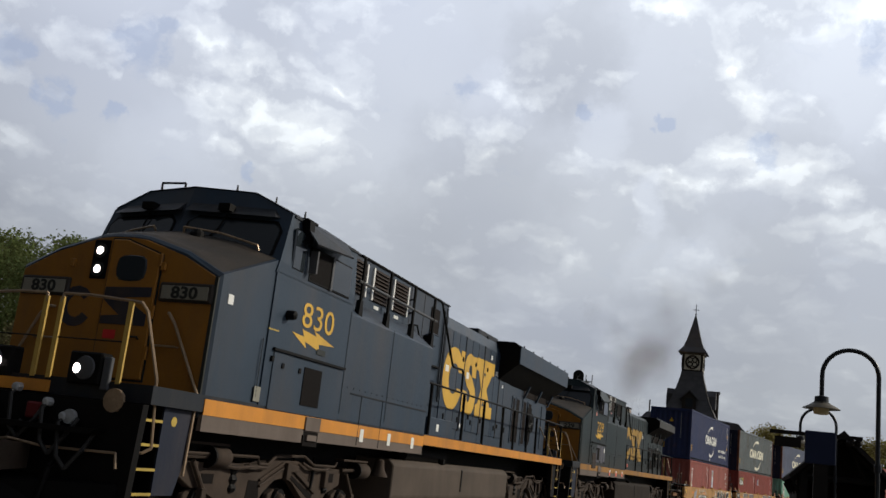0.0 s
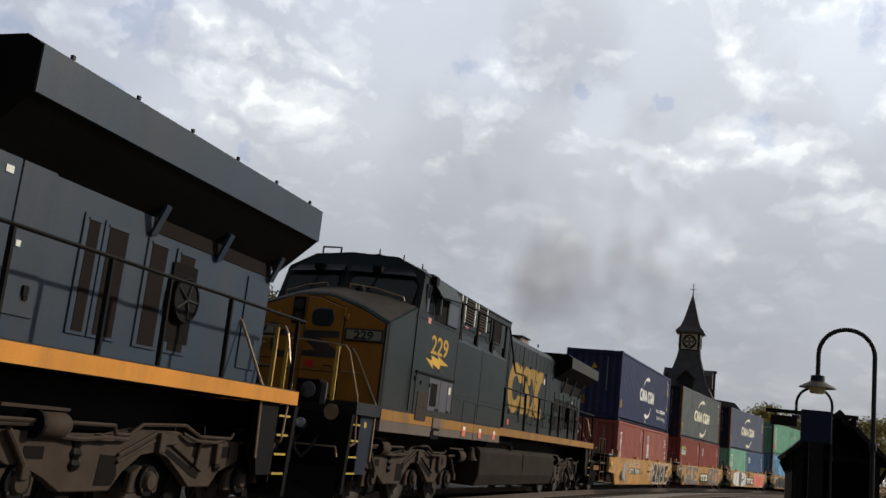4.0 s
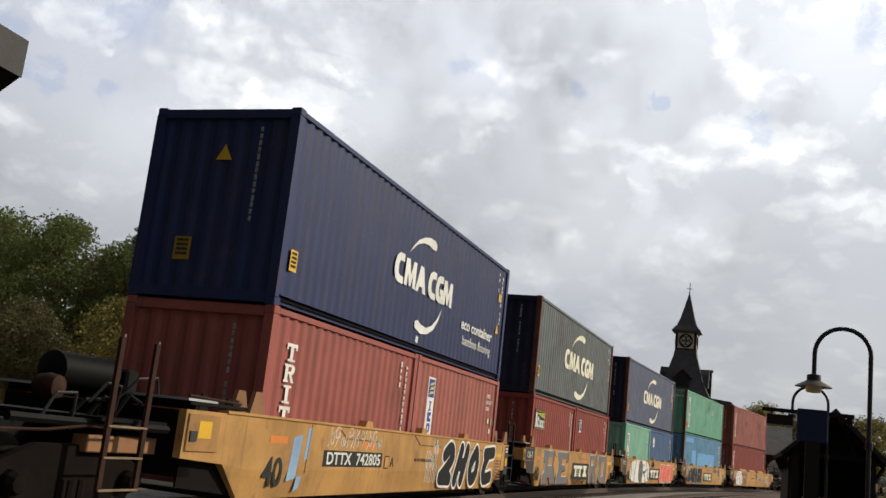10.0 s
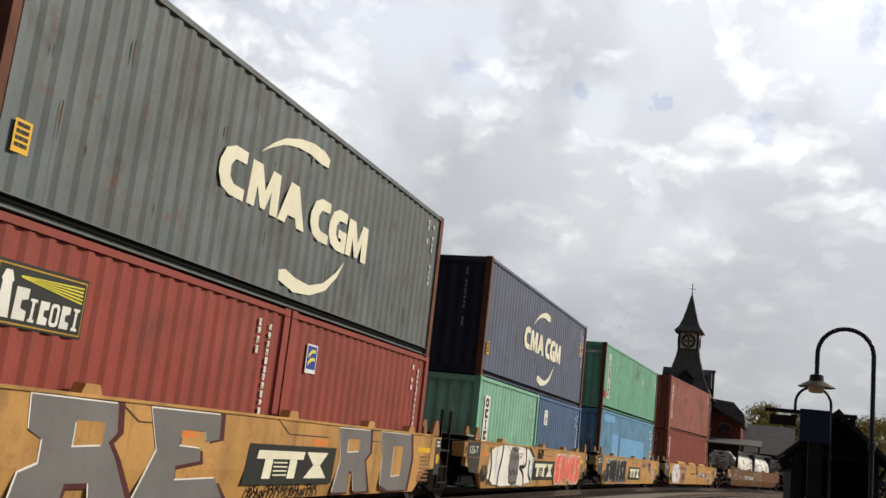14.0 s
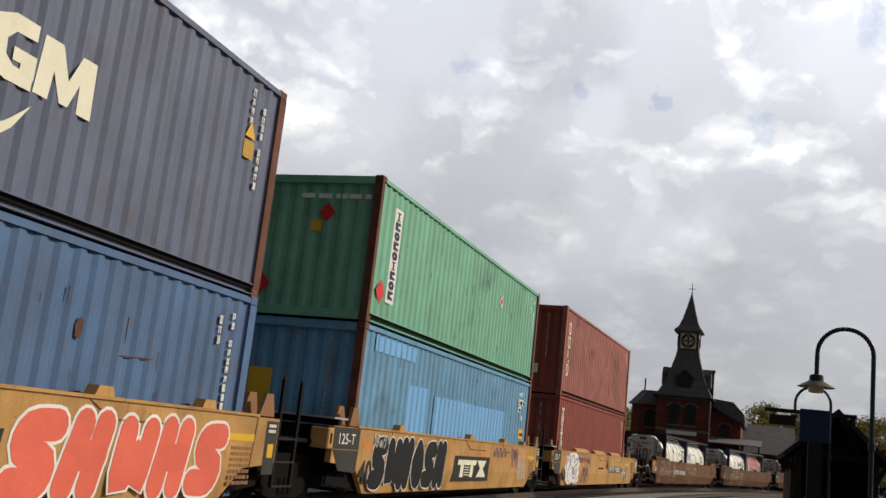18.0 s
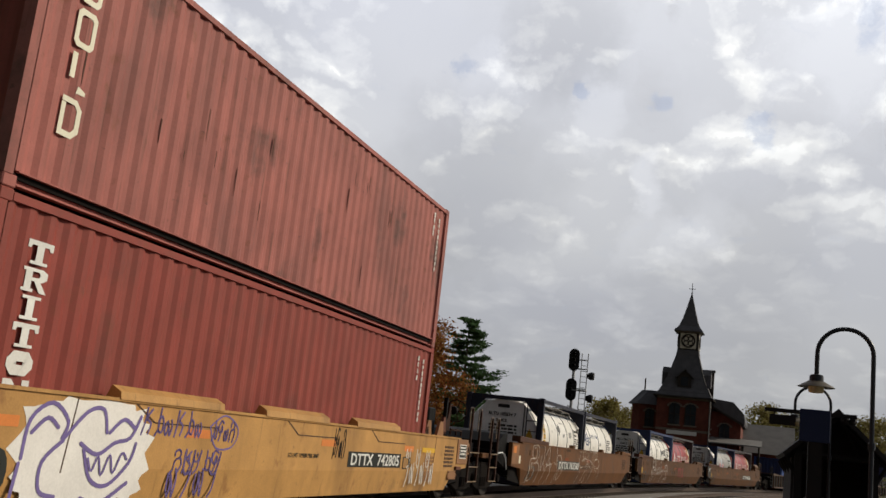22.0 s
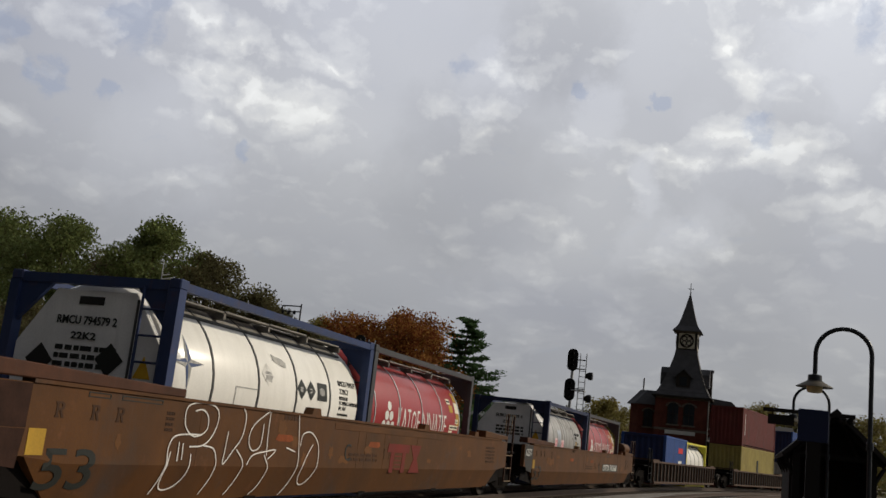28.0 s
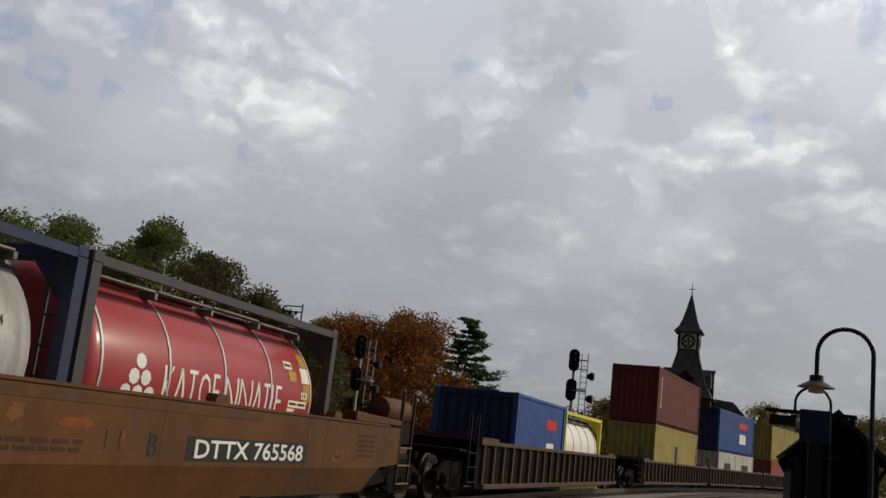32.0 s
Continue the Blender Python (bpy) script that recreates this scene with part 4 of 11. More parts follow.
def build_signal_mast(x, y, top, label, side_arm=1):
    mast = thing("signal_mast", label, "railway signal", "track signals", m=pose(x, y, -0.75))
    g = 0.75
    part("mast", rod(fresh(), (0, 0, 0), (0, 0, top + g), 0.09, 8), "galv", mast)
    lad = fresh()
    for sx in (0.42, 0.80):
        rod(lad, (sx, 0.1, 0.4), (sx, 0.1, top + g + 0.1), 0.03, 5)
    z = 0.7
    while z < top + g:
        rod(lad, (0.42, 0.1, z), (0.80, 0.1, z), 0.018, 4)
        z += 0.33
    part("ladder", lad, "galv", mast)
    for z in (top + g - 0.9, top + g - 2.1, top + g - 0.35):
        part("bracket", box(fresh(), 0, 0.80, 0.03, 0.10, z, z + 0.07), "galv", mast)
    part("landing", box(fresh(), 0.0, 0.85, -0.35, 0.35, top + g - 2.2, top + g - 2.15), "galv", mast)
    signal_head(mast, 0, -0.15, top + g - 0.35)
    signal_head(mast, -0.05, -0.15, top + g - 2.15)
    for dz in (1.25, 2.6):
        hd = part("side_signal", lathe(fresh(), [(0.22, 0.1), (0.24, 0.0), (0.24, -0.1), (0.12, -0.32)], 12, (1.15, 0, top + g - dz), "x"), "signal", mast)
        part("arm", rod(fresh(), (0.8, 0.1, top + g - dz), (1.12, 0.0, top + g - dz), 0.03, 5), "galv", mast)


def build_poles():
    cp = thing("camera_pole", "slim dark pole with a bracket of small cameras behind the trees", "pole", m=pose(-27.3, 55.7, -0.75))
    part("pole", rod(fresh(), (0, 0, 0), (0, 0, 9.4), 0.07, 8, 0.05), "signal", cp)
    part("bracket", pipe(fresh(), [(0, 0, 9.25), (-1.15, -0.3, 9.2), (-1.15, -0.3, 8.85), (0, 0, 8.9)], 0.04, 5), "signal", cp)
    for x in (-1.15, -0.75, -0.35):
        part("camera", lathe(fresh(), [(0.03, 0.0), (0.10, -0.06), (0.10, -0.22), (0.02, -0.26)], 8, (x, -0.15, 8.95)), "signal", cp)
    part("side_lamp", lathe(fresh(), [(0.02, 0.3), (0.16, 0.22), (0.16, 0.05), (0.02, 0.0)], 10, (0.55, 0.2, 7.8)), "signal", cp)
    part("side_arm", rod(fresh(), (0, 0, 7.85), (0.55, 0.2, 7.85), 0.03, 5), "signal", cp)
    an = thing("antenna_pole", "thin pale aerial pole with short cross arms", "pole", m=pose(-30.9, 45.5, -0.75))
    part("pole", rod(fresh(), (0, 0, 0), (0, 0, 7.4), 0.06, 6, 0.05), "bark", an)
    part("mast_top", rod(fresh(), (0, 0, 7.4), (0, 0, 9.9), 0.045, 6, 0.03), "galv", an)
    for z, dx in ((9.85, -0.4), (9.1, 0.35), (8.9, 0.55), (8.35, -0.3)):
        part("cross_arm", rod(fresh(), (0, 0, z), (dx, 0.2, z + 0.12), 0.035, 5), "white", an)


build_poles()
build_signal_mast(-10.35, 59.1, 7.2, "steel signal mast with two black oval heads")
build_signal_mast(-21.0, 51.0, 6.2, "nearer steel signal mast behind the train")


# ---- trees ----
def build_tree(x, y, height, spread, leaf, label, leaves=5000, size=0.26, seed=1, base=0.18, lobes=11, gaps=0.35):
    rnd = random.Random(seed)
    tree = thing("tree", label, "tree", m=pose(x, y, -0.75))
    height += 0.75
    trunk = fresh()
    pts = [Vector((0, 0, 0))]
    steps = 6
    for k in range(1, steps + 1):
        pts.append(Vector((rnd.uniform(-0.03, 0.03) * height, rnd.uniform(-0.03, 0.03) * height, height * 0.82 * k / steps)))
    r0 = height * 0.020 + 0.08
    for k in range(steps):
        rod(trunk, pts[k], pts[k + 1], r0 * (1 - k / steps) + 0.03, 7, r0 * (1 - (k + 1) / steps) + 0.03)
    centres = []
    for k in range(lobes):
        f = base + (1 - base) * (k + 0.5) / lobes
        a = k * 2.4 + rnd.uniform(-0.5, 0.5)
        wide = math.sin(math.pi * min(0.16 + f * 0.80, 1.0)) ** 0.7
        out = spread * wide * rnd.uniform(0.35, 0.75)
        c = Vector((out * math.cos(a), out * math.sin(a), height * f * 0.94))
        rad = spread * rnd.uniform(0.36, 0.55) * (0.7 + 0.5 * wide)
        c.z = min(c.z, height - rad * 0.75)
        centres.append((c, rad))
        start = pts[max(1, min(steps, int(f * steps * 0.8)))]
        mid = start.lerp(c, 0.55) + Vector((0, 0, -0.04 * height))
        rod(trunk, start, mid, r0 * 0.42, 5, r0 * 0.25)
        rod(trunk, mid, c, r0 * 0.25, 5, r0 * 0.08)
        for _ in range(3):
            tip = c + Vector((rnd.uniform(-1, 1), rnd.uniform(-1, 1), rnd.uniform(-0.4, 1))) * rad * 0.8
            rod(trunk, c, tip, r0 * 0.10, 4, 0.02)
    part("trunk", trunk, "bark", tree, "grey brown bark")
    verts, faces = [], []
    per = leaves // lobes
    for c, rad in centres:
        for _ in range(per):
            d = Vector((rnd.gauss(0, 1), rnd.gauss(0, 1), rnd.gauss(0, 1))).normalized()
            p = c + Vector((d.x, d.y, d.z * 0.8)) * rad * (rnd.random() ** 0.45) * rnd.uniform(0.75, 1.18)
            if noise.noise(p * 0.75 + Vector((seed * 7.1, 0, 0))) < -gaps + 0.12:
                continue
            s = size * rnd.uniform(0.6, 1.3)
            u = Vector((rnd.gauss(0, 1), rnd.gauss(0, 1), rnd.gauss(0, 1))).normalized() * s
            w = u.orthogonal().normalized() * s * rnd.uniform(0.5, 0.8)
            i = len(verts)
            verts.extend((p - u, p + w * 0.9 - u * 0.1, p + u, p - w))
            faces.append((i, i + 1, i + 2, i + 3))
    me = bpy.data.meshes.new("crown")
    me.from_pydata([tuple(v) for v in verts], [], faces)
    me.materials.append(M[leaf])
    ob = new("crown", me)
    ob.parent = tree
    return tree


def build_pine(x, y, height, spread, seed=3):
    rnd = random.Random(seed)
    tree = thing("pine_tree", "tall green pine with layered drooping branches", "tree", m=pose(x, y, -0.75))
    height += 0.75
    trunk = rod(fresh(), (0, 0, 0), (0, 0, height * 0.97), 0.26, 7, 0.03)
    verts, faces = [], []
    z = height * 0.20
    while z < height * 0.98:
        f = 1 - z / height
        for k in range(5):
            a = rnd.uniform(0, 6.28)
            length = spread * min(1.0, 0.13 + 1.25 * f) * rnd.uniform(0.5, 1.12)
            tip = Vector((math.cos(a) * length, math.sin(a) * length, z + length * rnd.uniform(-0.10, 0.16)))
            rod(trunk, (0, 0, z), tip, 0.05, 4, 0.015)
            for _ in range(int(60 + 26 * length)):
                g = rnd.uniform(0.2, 1.05)
                p = Vector((0, 0, z)).lerp(tip, g) + Vector((0, 0, -0.25 * length * g * (1 - g))) + Vector((rnd.gauss(0, 0.22), rnd.gauss(0, 0.22), rnd.gauss(0.05, 0.075))) * (0.45 + length * 0.2)
                u = Vector((rnd.gauss(0, 1), rnd.gauss(0, 1), rnd.gauss(0.3, 0.5))).normalized() * rnd.uniform(0.14, 0.32)
                w = u.orthogonal().normalized() * 0.07
                i = len(verts)
                verts.extend((p - u, p + w, p + u, p - w))
                faces.append((i, i + 1, i + 2, i + 3))
        z += height * 0.036
    part("trunk", trunk, "bark", tree)
    me = bpy.data.meshes.new("crown")
    me.from_pydata([tuple(v) for v in verts], [], faces)
    me.materials.append(M["leaf_pine"])
    ob = new("crown", me)
    ob.parent = tree


build_tree(-52.5, 56.5, 14.3, 5.4, "leaf_green", "broad green tree beginning to turn yellow", 49400, 0.112, 11, base=0.08, lobes=22)
build_tree(-46.0, 55.5, 13.7, 4.6, "leaf_green", "green tree with sunlit top leaves", 45600, 0.112, 12, base=0.08, lobes=20)
build_tree(-37.9, 54.5, 13.7, 4.0, "leaf_green", "dark green round-topped tree", 45600, 0.106, 13, base=0.1, lobes=20)
build_tree(-34.6, 56.5, 12.0, 3.6, "leaf_dark", "dark thinning tree behind the tracks", 38000, 0.099, 14, base=0.1, lobes=18)
build_tree(-31.3, 58.0, 9.9, 3.2, "leaf_dark", "small dark tree with bare twigs", 30400, 0.099, 15, base=0.08, lobes=16)
build_tree(-41.6, 56.0, 11.2, 3.6, "leaf_dark", "dark brown-green tree filling the gap", 34200, 0.099, 18, base=0.08, lobes=16)
build_tree(-33.6, 47.5, 7.2, 3.6, "leaf_olive", "yellowing olive shrub-like tree", 34200, 0.092, 16, base=0.05, lobes=16)
build_tree(-40.0, 46.5, 6.6, 3.6, "leaf_dark", "low brown-green undergrowth tree", 30400, 0.092, 17, base=0.05, lobes=16)
build_tree(-28.3, 60.5, 7.4, 2.8, "leaf_dark", "low dark tree beside the line", 22800, 0.099, 19, base=0.05, lobes=14)
build_tree(-30.3, 73.0, 10.4, 4.6, "leaf_orange", "tree in rust-brown autumn leaf", 57000, 0.106, 21, base=0.1, lobes=18)
build_tree(-26.4, 74.5, 11.2, 4.8, "leaf_orange", "tree in deep orange autumn leaf", 57000, 0.106, 22, base=0.1, lobes=18)
build_tree(-34.0, 72.5, 9.9, 3.0, "leaf_olive", "thin yellowing tree beside the orange ones", 26600, 0.106, 23, base=0.1, lobes=14)
build_pine(-22.4, 76.9, 11.6, 4.3)
build_tree(-20.0, 148.5, 10.0, 5.0, "leaf_olive", "distant bare-topped tree behind the station", 13300, 0.185, 31)
build_tree(-27.0, 149.0, 8.0, 5.0, "leaf_dark", "distant dark tree behind the station", 13300, 0.185, 32)
build_tree(2.5, 150.0, 11.4, 5.0, "leaf_olive", "distant tree beside the station roof", 13300, 0.185, 33)
build_tree(9.0, 150.0, 10.6, 5.5, "leaf_dark", "distant dark green tree past the shelter", 13300, 0.185, 34)
build_tree(17.0, 150.0, 11.0, 5.5, "leaf_olive", "distant tree past the end of the platform", 13300, 0.185, 35)
build_tree(10.0, 66.0, 4.6, 2.6, "leaf_green", "green bush beside the curving track", 17100, 0.092, 36, base=0.02)


def build_far_woods():
    rnd = random.Random(5)
    verts, faces = [], []
    for k in range(15000):
        a = rnd.uniform(-1.3, 1.2)
        d = rnd.uniform(190, 260)
        top = 7.0 + 3.0 * noise.noise(Vector((a * 9, 0, 0))) + 2.0 * noise.noise(Vector((a * 40, 3, 0)))
        p = Vector((d * math.sin(a), d * math.cos(a), rnd.uniform(-0.5, top)))
        u = Vector((rnd.gauss(0, 1), rnd.gauss(0, 1), rnd.gauss(0, 1))).normalized() * rnd.uniform(0.5, 1.1)
        w = u.orthogonal().normalized() * 0.7
        i = len(verts)
        verts.extend((p - u, p + w, p + u, p - w))
        faces.append((i, i + 1, i + 2, i + 3))
    me = bpy.data.meshes.new("far_woods")
    me.from_pydata([tuple(v) for v in verts], [], faces)
    me.materials.append(M["leaf_dark"])
    tagged(new("far_woods", me), "band of distant mixed woodland", "woods", kind="stuff")
    bm = fresh()
    rows = []
    for k in range(61):
        a = -1.4 + 2.8 * k / 60
        h = 62 + 26 * noise.noise(Vector((a * 2.1, 4, 0))) + 8 * noise.noise(Vector((a * 9, 1, 0)))
        rows.append([bm.verts.new((d * math.sin(a), d * math.cos(a), z)) for d, z in ((1500, -1), (1900, h), (2300, -1))])
    for p, q in zip(rows, rows[1:]):
        for i in range(2):
            bm.faces.new((p[i], q[i], q[i + 1], p[i + 1]))
    single("distant_hill", bm, "hill", "hazy blue-grey wooded ridge on the horizon", "hill", kind="structure", smooth=True)


build_far_woods()


# ---- containers ----
PITCH, DEPTH = 0.278, 0.029
CACHE = {}


def corrugated(length, height, mat, inset=0.0):
    """A corrugated panel in the y-z plane that faces +x, middle at y = 0, foot at z = 0."""
    key = (round(length, 3), round(height, 3), mat)
    if key in CACHE:
        return CACHE[key]
    bm = fresh()
    n = max(2, int(length / PITCH))
    step = length / n
    line = []
    for i in range(n):
        y = -length / 2 + i * step
        line += [(y, 0.0), (y + step * 0.26, 0.0), (y + step * 0.5, -DEPTH), (y + step * 0.76, -DEPTH)]
    line.append((length / 2, 0.0))
    cols = [[bm.verts.new((x, y, z)) for z in (0, height)] for y, x in line]
    back = [[bm.verts.new((-DEPTH - 0.02, y, z)) for z in (0, height)] for y in (-length / 2, length / 2)]
    for a, b in zip(cols, cols[1:]):
        bm.faces.new((a[0], b[0], b[1], a[1]))
    bm.faces.new((back[0][0], back[0][1], back[1][1], back[1][0]))
    CACHE[key] = to_mesh("panel", bm, mat)
    return CACHE[key]


def shared(name, key, make, mat, parent, m, label=""):
    """A part on a mesh that alike parts share."""
    key = (name, key, mat)
    if key not in CACHE:
        CACHE[key] = to_mesh(name, make(), mat)
    ob = new(name, CACHE[key])
    ob.parent = parent
    ob.matrix_basis = m
    if label:
        tagged(ob, label)
    return ob


def build_container(mat, length, height, label, frame_mat=None, group="stacked containers", end_mat=None):
    """A shipping container with its floor at z = 0, its middle at the origin, lying along y."""
    # end_mat: on some containers darker end walls, shade put into the colour
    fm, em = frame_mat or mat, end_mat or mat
    w, hl = 1.219, length / 2
    c = thing("shipping_container", label, "container", group)
    for sx, turn in ((1, 0), (-1, 180)):
        ob = new("side_panel", corrugated(length - 0.30, height - 0.272, mat))
        ob.parent, ob.matrix_basis = c, pose(sx * (w - 0.022), 0, 0.17, 0, 0, turn)
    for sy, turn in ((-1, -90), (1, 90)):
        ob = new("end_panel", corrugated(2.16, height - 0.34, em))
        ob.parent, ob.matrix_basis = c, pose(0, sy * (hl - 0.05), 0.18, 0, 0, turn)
    shared("roof", (length,), lambda: box(fresh(), -w + 0.05, w - 0.05, -hl + 0.06, hl - 0.06, -0.05, -0.008), mat, c, pose(0, 0, height))
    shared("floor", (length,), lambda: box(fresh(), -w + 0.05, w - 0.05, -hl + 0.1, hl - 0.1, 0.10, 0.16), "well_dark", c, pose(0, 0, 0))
    for sx in (-1, 1):
        for sy in (-1, 1):
            shared("corner_post", (height,), lambda: prism(fresh(), [(-0.075, -0.085), (0.075, -0.085), (0.075, 0.03), (0.02, 0.085), (-0.075, 0.085)], "z", 0.12, height - 0.12),
                   fm, c, pose(sx * (w - 0.075), sy * (hl - 0.085), 0, 0, 0, 0 if sy < 0 else 180))
            for z in (0, height - 0.12):
                shared("corner_casting", 1, casting, fm, c, pose(sx * (w - 0.081), sy * (hl - 0.09), z, 0, 0, 0 if sx > 0 else 180))
    for sx in (-1, 1):
        shared("top_rail", (length,), lambda: box(fresh(), -0.034, 0.034, -hl + 0.18, hl - 0.18, -0.10, -0.03), mat, c, pose(sx * (w - 0.035), 0, height))
        shared("bottom_rail", (length,), lambda: channel(-hl + 0.18, hl - 0.18), mat, c, pose(sx * (w - 0.002), 0, 0, 0, 0, 0 if sx > 0 else 180))
    for sy in (-1, 1):
        shared("end_header", 1, lambda: box(fresh(), -w + 0.16, w - 0.16, -0.04, 0.04, -0.16, -0.03), em, c, pose(0, sy * (hl - 0.045), height))
        shared("end_sill", 1, lambda: box(fresh(), -w + 0.16, w - 0.16, -0.04, 0.04, 0.03, 0.18), em, c, pose(0, sy * (hl - 0.045), 0))
    return c


def channel(y0, y1):
    """A bottom side rail: a channel that is open outwards, its web set well back."""
    return box(box(box(fresh(), -0.10, -0.085, y0, y1, 0.03, 0.172), -0.085, 0.0, y0, y1, 0.158, 0.172), -0.085, 0.0, y0, y1, 0.03, 0.042)


def casting():
    bm = box(fresh(), -0.081, 0.081, -0.09, 0.09, 0, 0.12)
    bmesh.ops.bevel(bm, geom=bm.edges[:], offset=0.012, segments=1, affect="EDGES")
    return bm


def bars(name, c, x, y, z, w, h, rows, mat, label="", cols=1, seed=1, face="side", upright=False):
    """Unreadable small writing: rows of plain bars of its size and colour."""
    rnd = random.Random(seed)
    bm = fresh()
    if upright:
        n = rows
        for k in range(n):
            if rnd.random() < 0.12:
                continue
            z1 = z + h * (1 - k / n)
            hh = h / n * 0.72
            for s in range(2):
                pts = rect(y + s * w * 0.6, y + s * w * 0.6 + w * rnd.uniform(0.18, 0.4), z1 - hh * rnd.uniform(0.75, 1), z1)
                (plate if face == "side" else front_plate)(bm, pts, x)
            (plate if face == "side" else front_plate)(bm, rect(y, y + w, z1 - hh * rnd.choice((0.15, 0.55, 1.0)), z1 - hh * rnd.choice((0.0, 0.1)) + 0.012), x)
    else:
        for k in range(rows):
            z1 = z + h * (1 - k / rows)
            hh = h / rows * 0.6
            u = y
            while u < y + w * 0.97:
                step = min(rnd.uniform(0.08, 0.25) * w, y + w - u)
                (plate if face == "side" else front_plate)(bm, rect(u, u + step * 0.78, z1 - hh, z1), x)
                u += step
    return tagged(part(name, bm, mat, c, label), kind="stuff")


def front_plate(bm, pts, y, thick=0.004):
    """A flat shape on the leading end at y from points (x, z)."""
    return prism(bm, pts, "y", y - thick, y)


SIDE = 1.219 - 0.020


def decal(name, c, pts, mat, x=SIDE, label=""):
    return part(name, plate(fresh(), pts, x), mat, c, label)


def end_decal(name, c, pts, mat, y, label=""):
    return part(name, front_plate(fresh(), pts, y), mat, c, label)


def swoosh_logo(c, y0, y1, z, mat, h=0.52, rise=0.0):
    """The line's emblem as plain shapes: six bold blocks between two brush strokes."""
    k = (y1 - y0) / 3.45

    def at(pts, dy=0.0):
        return [(y0 + (a + dy) * k, z + b * h / 0.52) for a, b in pts]
    horn = [(0.60, 0.58), (0.30, 0.58), (0.10, 0.50), (0.0, 0.32), (0.0, 0.18), (0.10, 0.03), (0.30, -0.03), (0.62, -0.03), (0.62, 0.11), (0.36, 0.12), (0.26, 0.19), (0.25, 0.33), (0.34, 0.42), (0.60, 0.43)]
    crown = [(0.0, 0.0), (0.03, 0.52), (0.22, 0.52), (0.33, 0.24), (0.44, 0.52), (0.60, 0.52), (0.62, 0.0), (0.46, 0.0), (0.45, 0.26), (0.36, 0.02), (0.27, 0.02), (0.17, 0.26), (0.15, 0.0)]
    peak = [(0.0, 0.0), (0.20, 0.52), (0.38, 0.52), (0.60, 0.0), (0.42, 0.0), (0.38, 0.11), (0.20, 0.11), (0.16, 0.0)]
    small = [(a * 0.76, b * 0.92 + 0.015) for a, b in horn]
    for name, pts, dy in (("emblem_horn", small, 0.0), ("emblem_crown", crown, 0.53), ("emblem_peak", peak, 1.16), ("emblem_horn", small, 1.88), ("emblem_horn", small, 2.35), ("emblem_crown", crown, 2.84)):
        part(name, plate(fresh(), at(pts, dy), SIDE), mat, c)
    part("emblem_block", plate(fresh(), at([(0.26, 0.28), (0.48, 0.28), (0.48, 0.08), (0.34, 0.08), (0.34, 0.17), (0.26, 0.17)], 2.35), SIDE + 0.0006), mat, c)
    top = [(0.66, 0.64), (0.86, 0.82), (1.10, 0.98), (1.42, 1.10), (1.72, 1.16), (2.00, 1.16), (2.16, 1.10), (2.14, 0.98), (1.94, 0.97), (1.70, 1.00), (1.40, 0.98), (1.10, 0.90), (0.84, 0.76)]
    part("emblem_stroke", plate(fresh(), [(a, b + rise) for a, b in at(top)], SIDE), mat, c)
    low = [(1.36, -0.70), (1.34, -0.58), (1.48, -0.54), (1.72, -0.60), (2.05, -0.62), (2.38, -0.52), (2.66, -0.32), (2.86, -0.12), (2.72, -0.36), (2.46, -0.60), (2.10, -0.74), (1.72, -0.78)]
    part("emblem_stroke", plate(fresh(), at(low), SIDE), mat, c)


def number_marks(c, length, height, rear=True, end=True, seed=3, mat="chalk"):
    hl = length / 2
    if rear:
        bars("stencil_code", c, SIDE, hl - 0.55, height - 1.55, 0.07, 1.25, 11, mat, seed=seed, upright=True)
        bars("stencil_code", c, SIDE, hl - 0.85, height - 0.75, 0.07, 0.50, 4, mat, seed=seed + 1, upright=True)
    if end:
        bars("stencil_code", c, -hl + 0.045, 0.58, height - 1.75, 0.045, 1.45, 14, "dull_mark", seed=seed + 2, face="end", upright=True)


def yellow_labels(c, length, height, y=None):
    hl = length / 2
    decal("warning_label", c, rect(-hl + 0.32, -hl + 0.54, 0.55, 0.86), "hazard", label="yellow height warning label")
    bars("label_writing", c, SIDE + 0.004, -hl + 0.35, 0.58, 0.16, 0.25, 4, "sign_dark", seed=31)
    end_decal("warning_label", c, rect(-0.58, -0.30, 0.58, 0.92), "hazard_dull", -hl + 0.045, "yellow height warning label")
    bars("label_writing", c, -hl + 0.040, -0.54, 0.62, 0.20, 0.27, 4, "sign_dark", seed=32, face="end")


LOWER_Z = 0.30


def load_unit(centre, lower, upper, half=7.97):
    """Sets containers on a car: lower = list of (container, y offset, height), upper = container or None."""
    for c, dy in lower:
        MOVERS.append((c, centre + dy, half, LOWER_Z))
    if upper:
        MOVERS.append((upper[0], centre, half, upper[1]))


# ---- bogies and wheels ----
WHEEL_R = 0.483


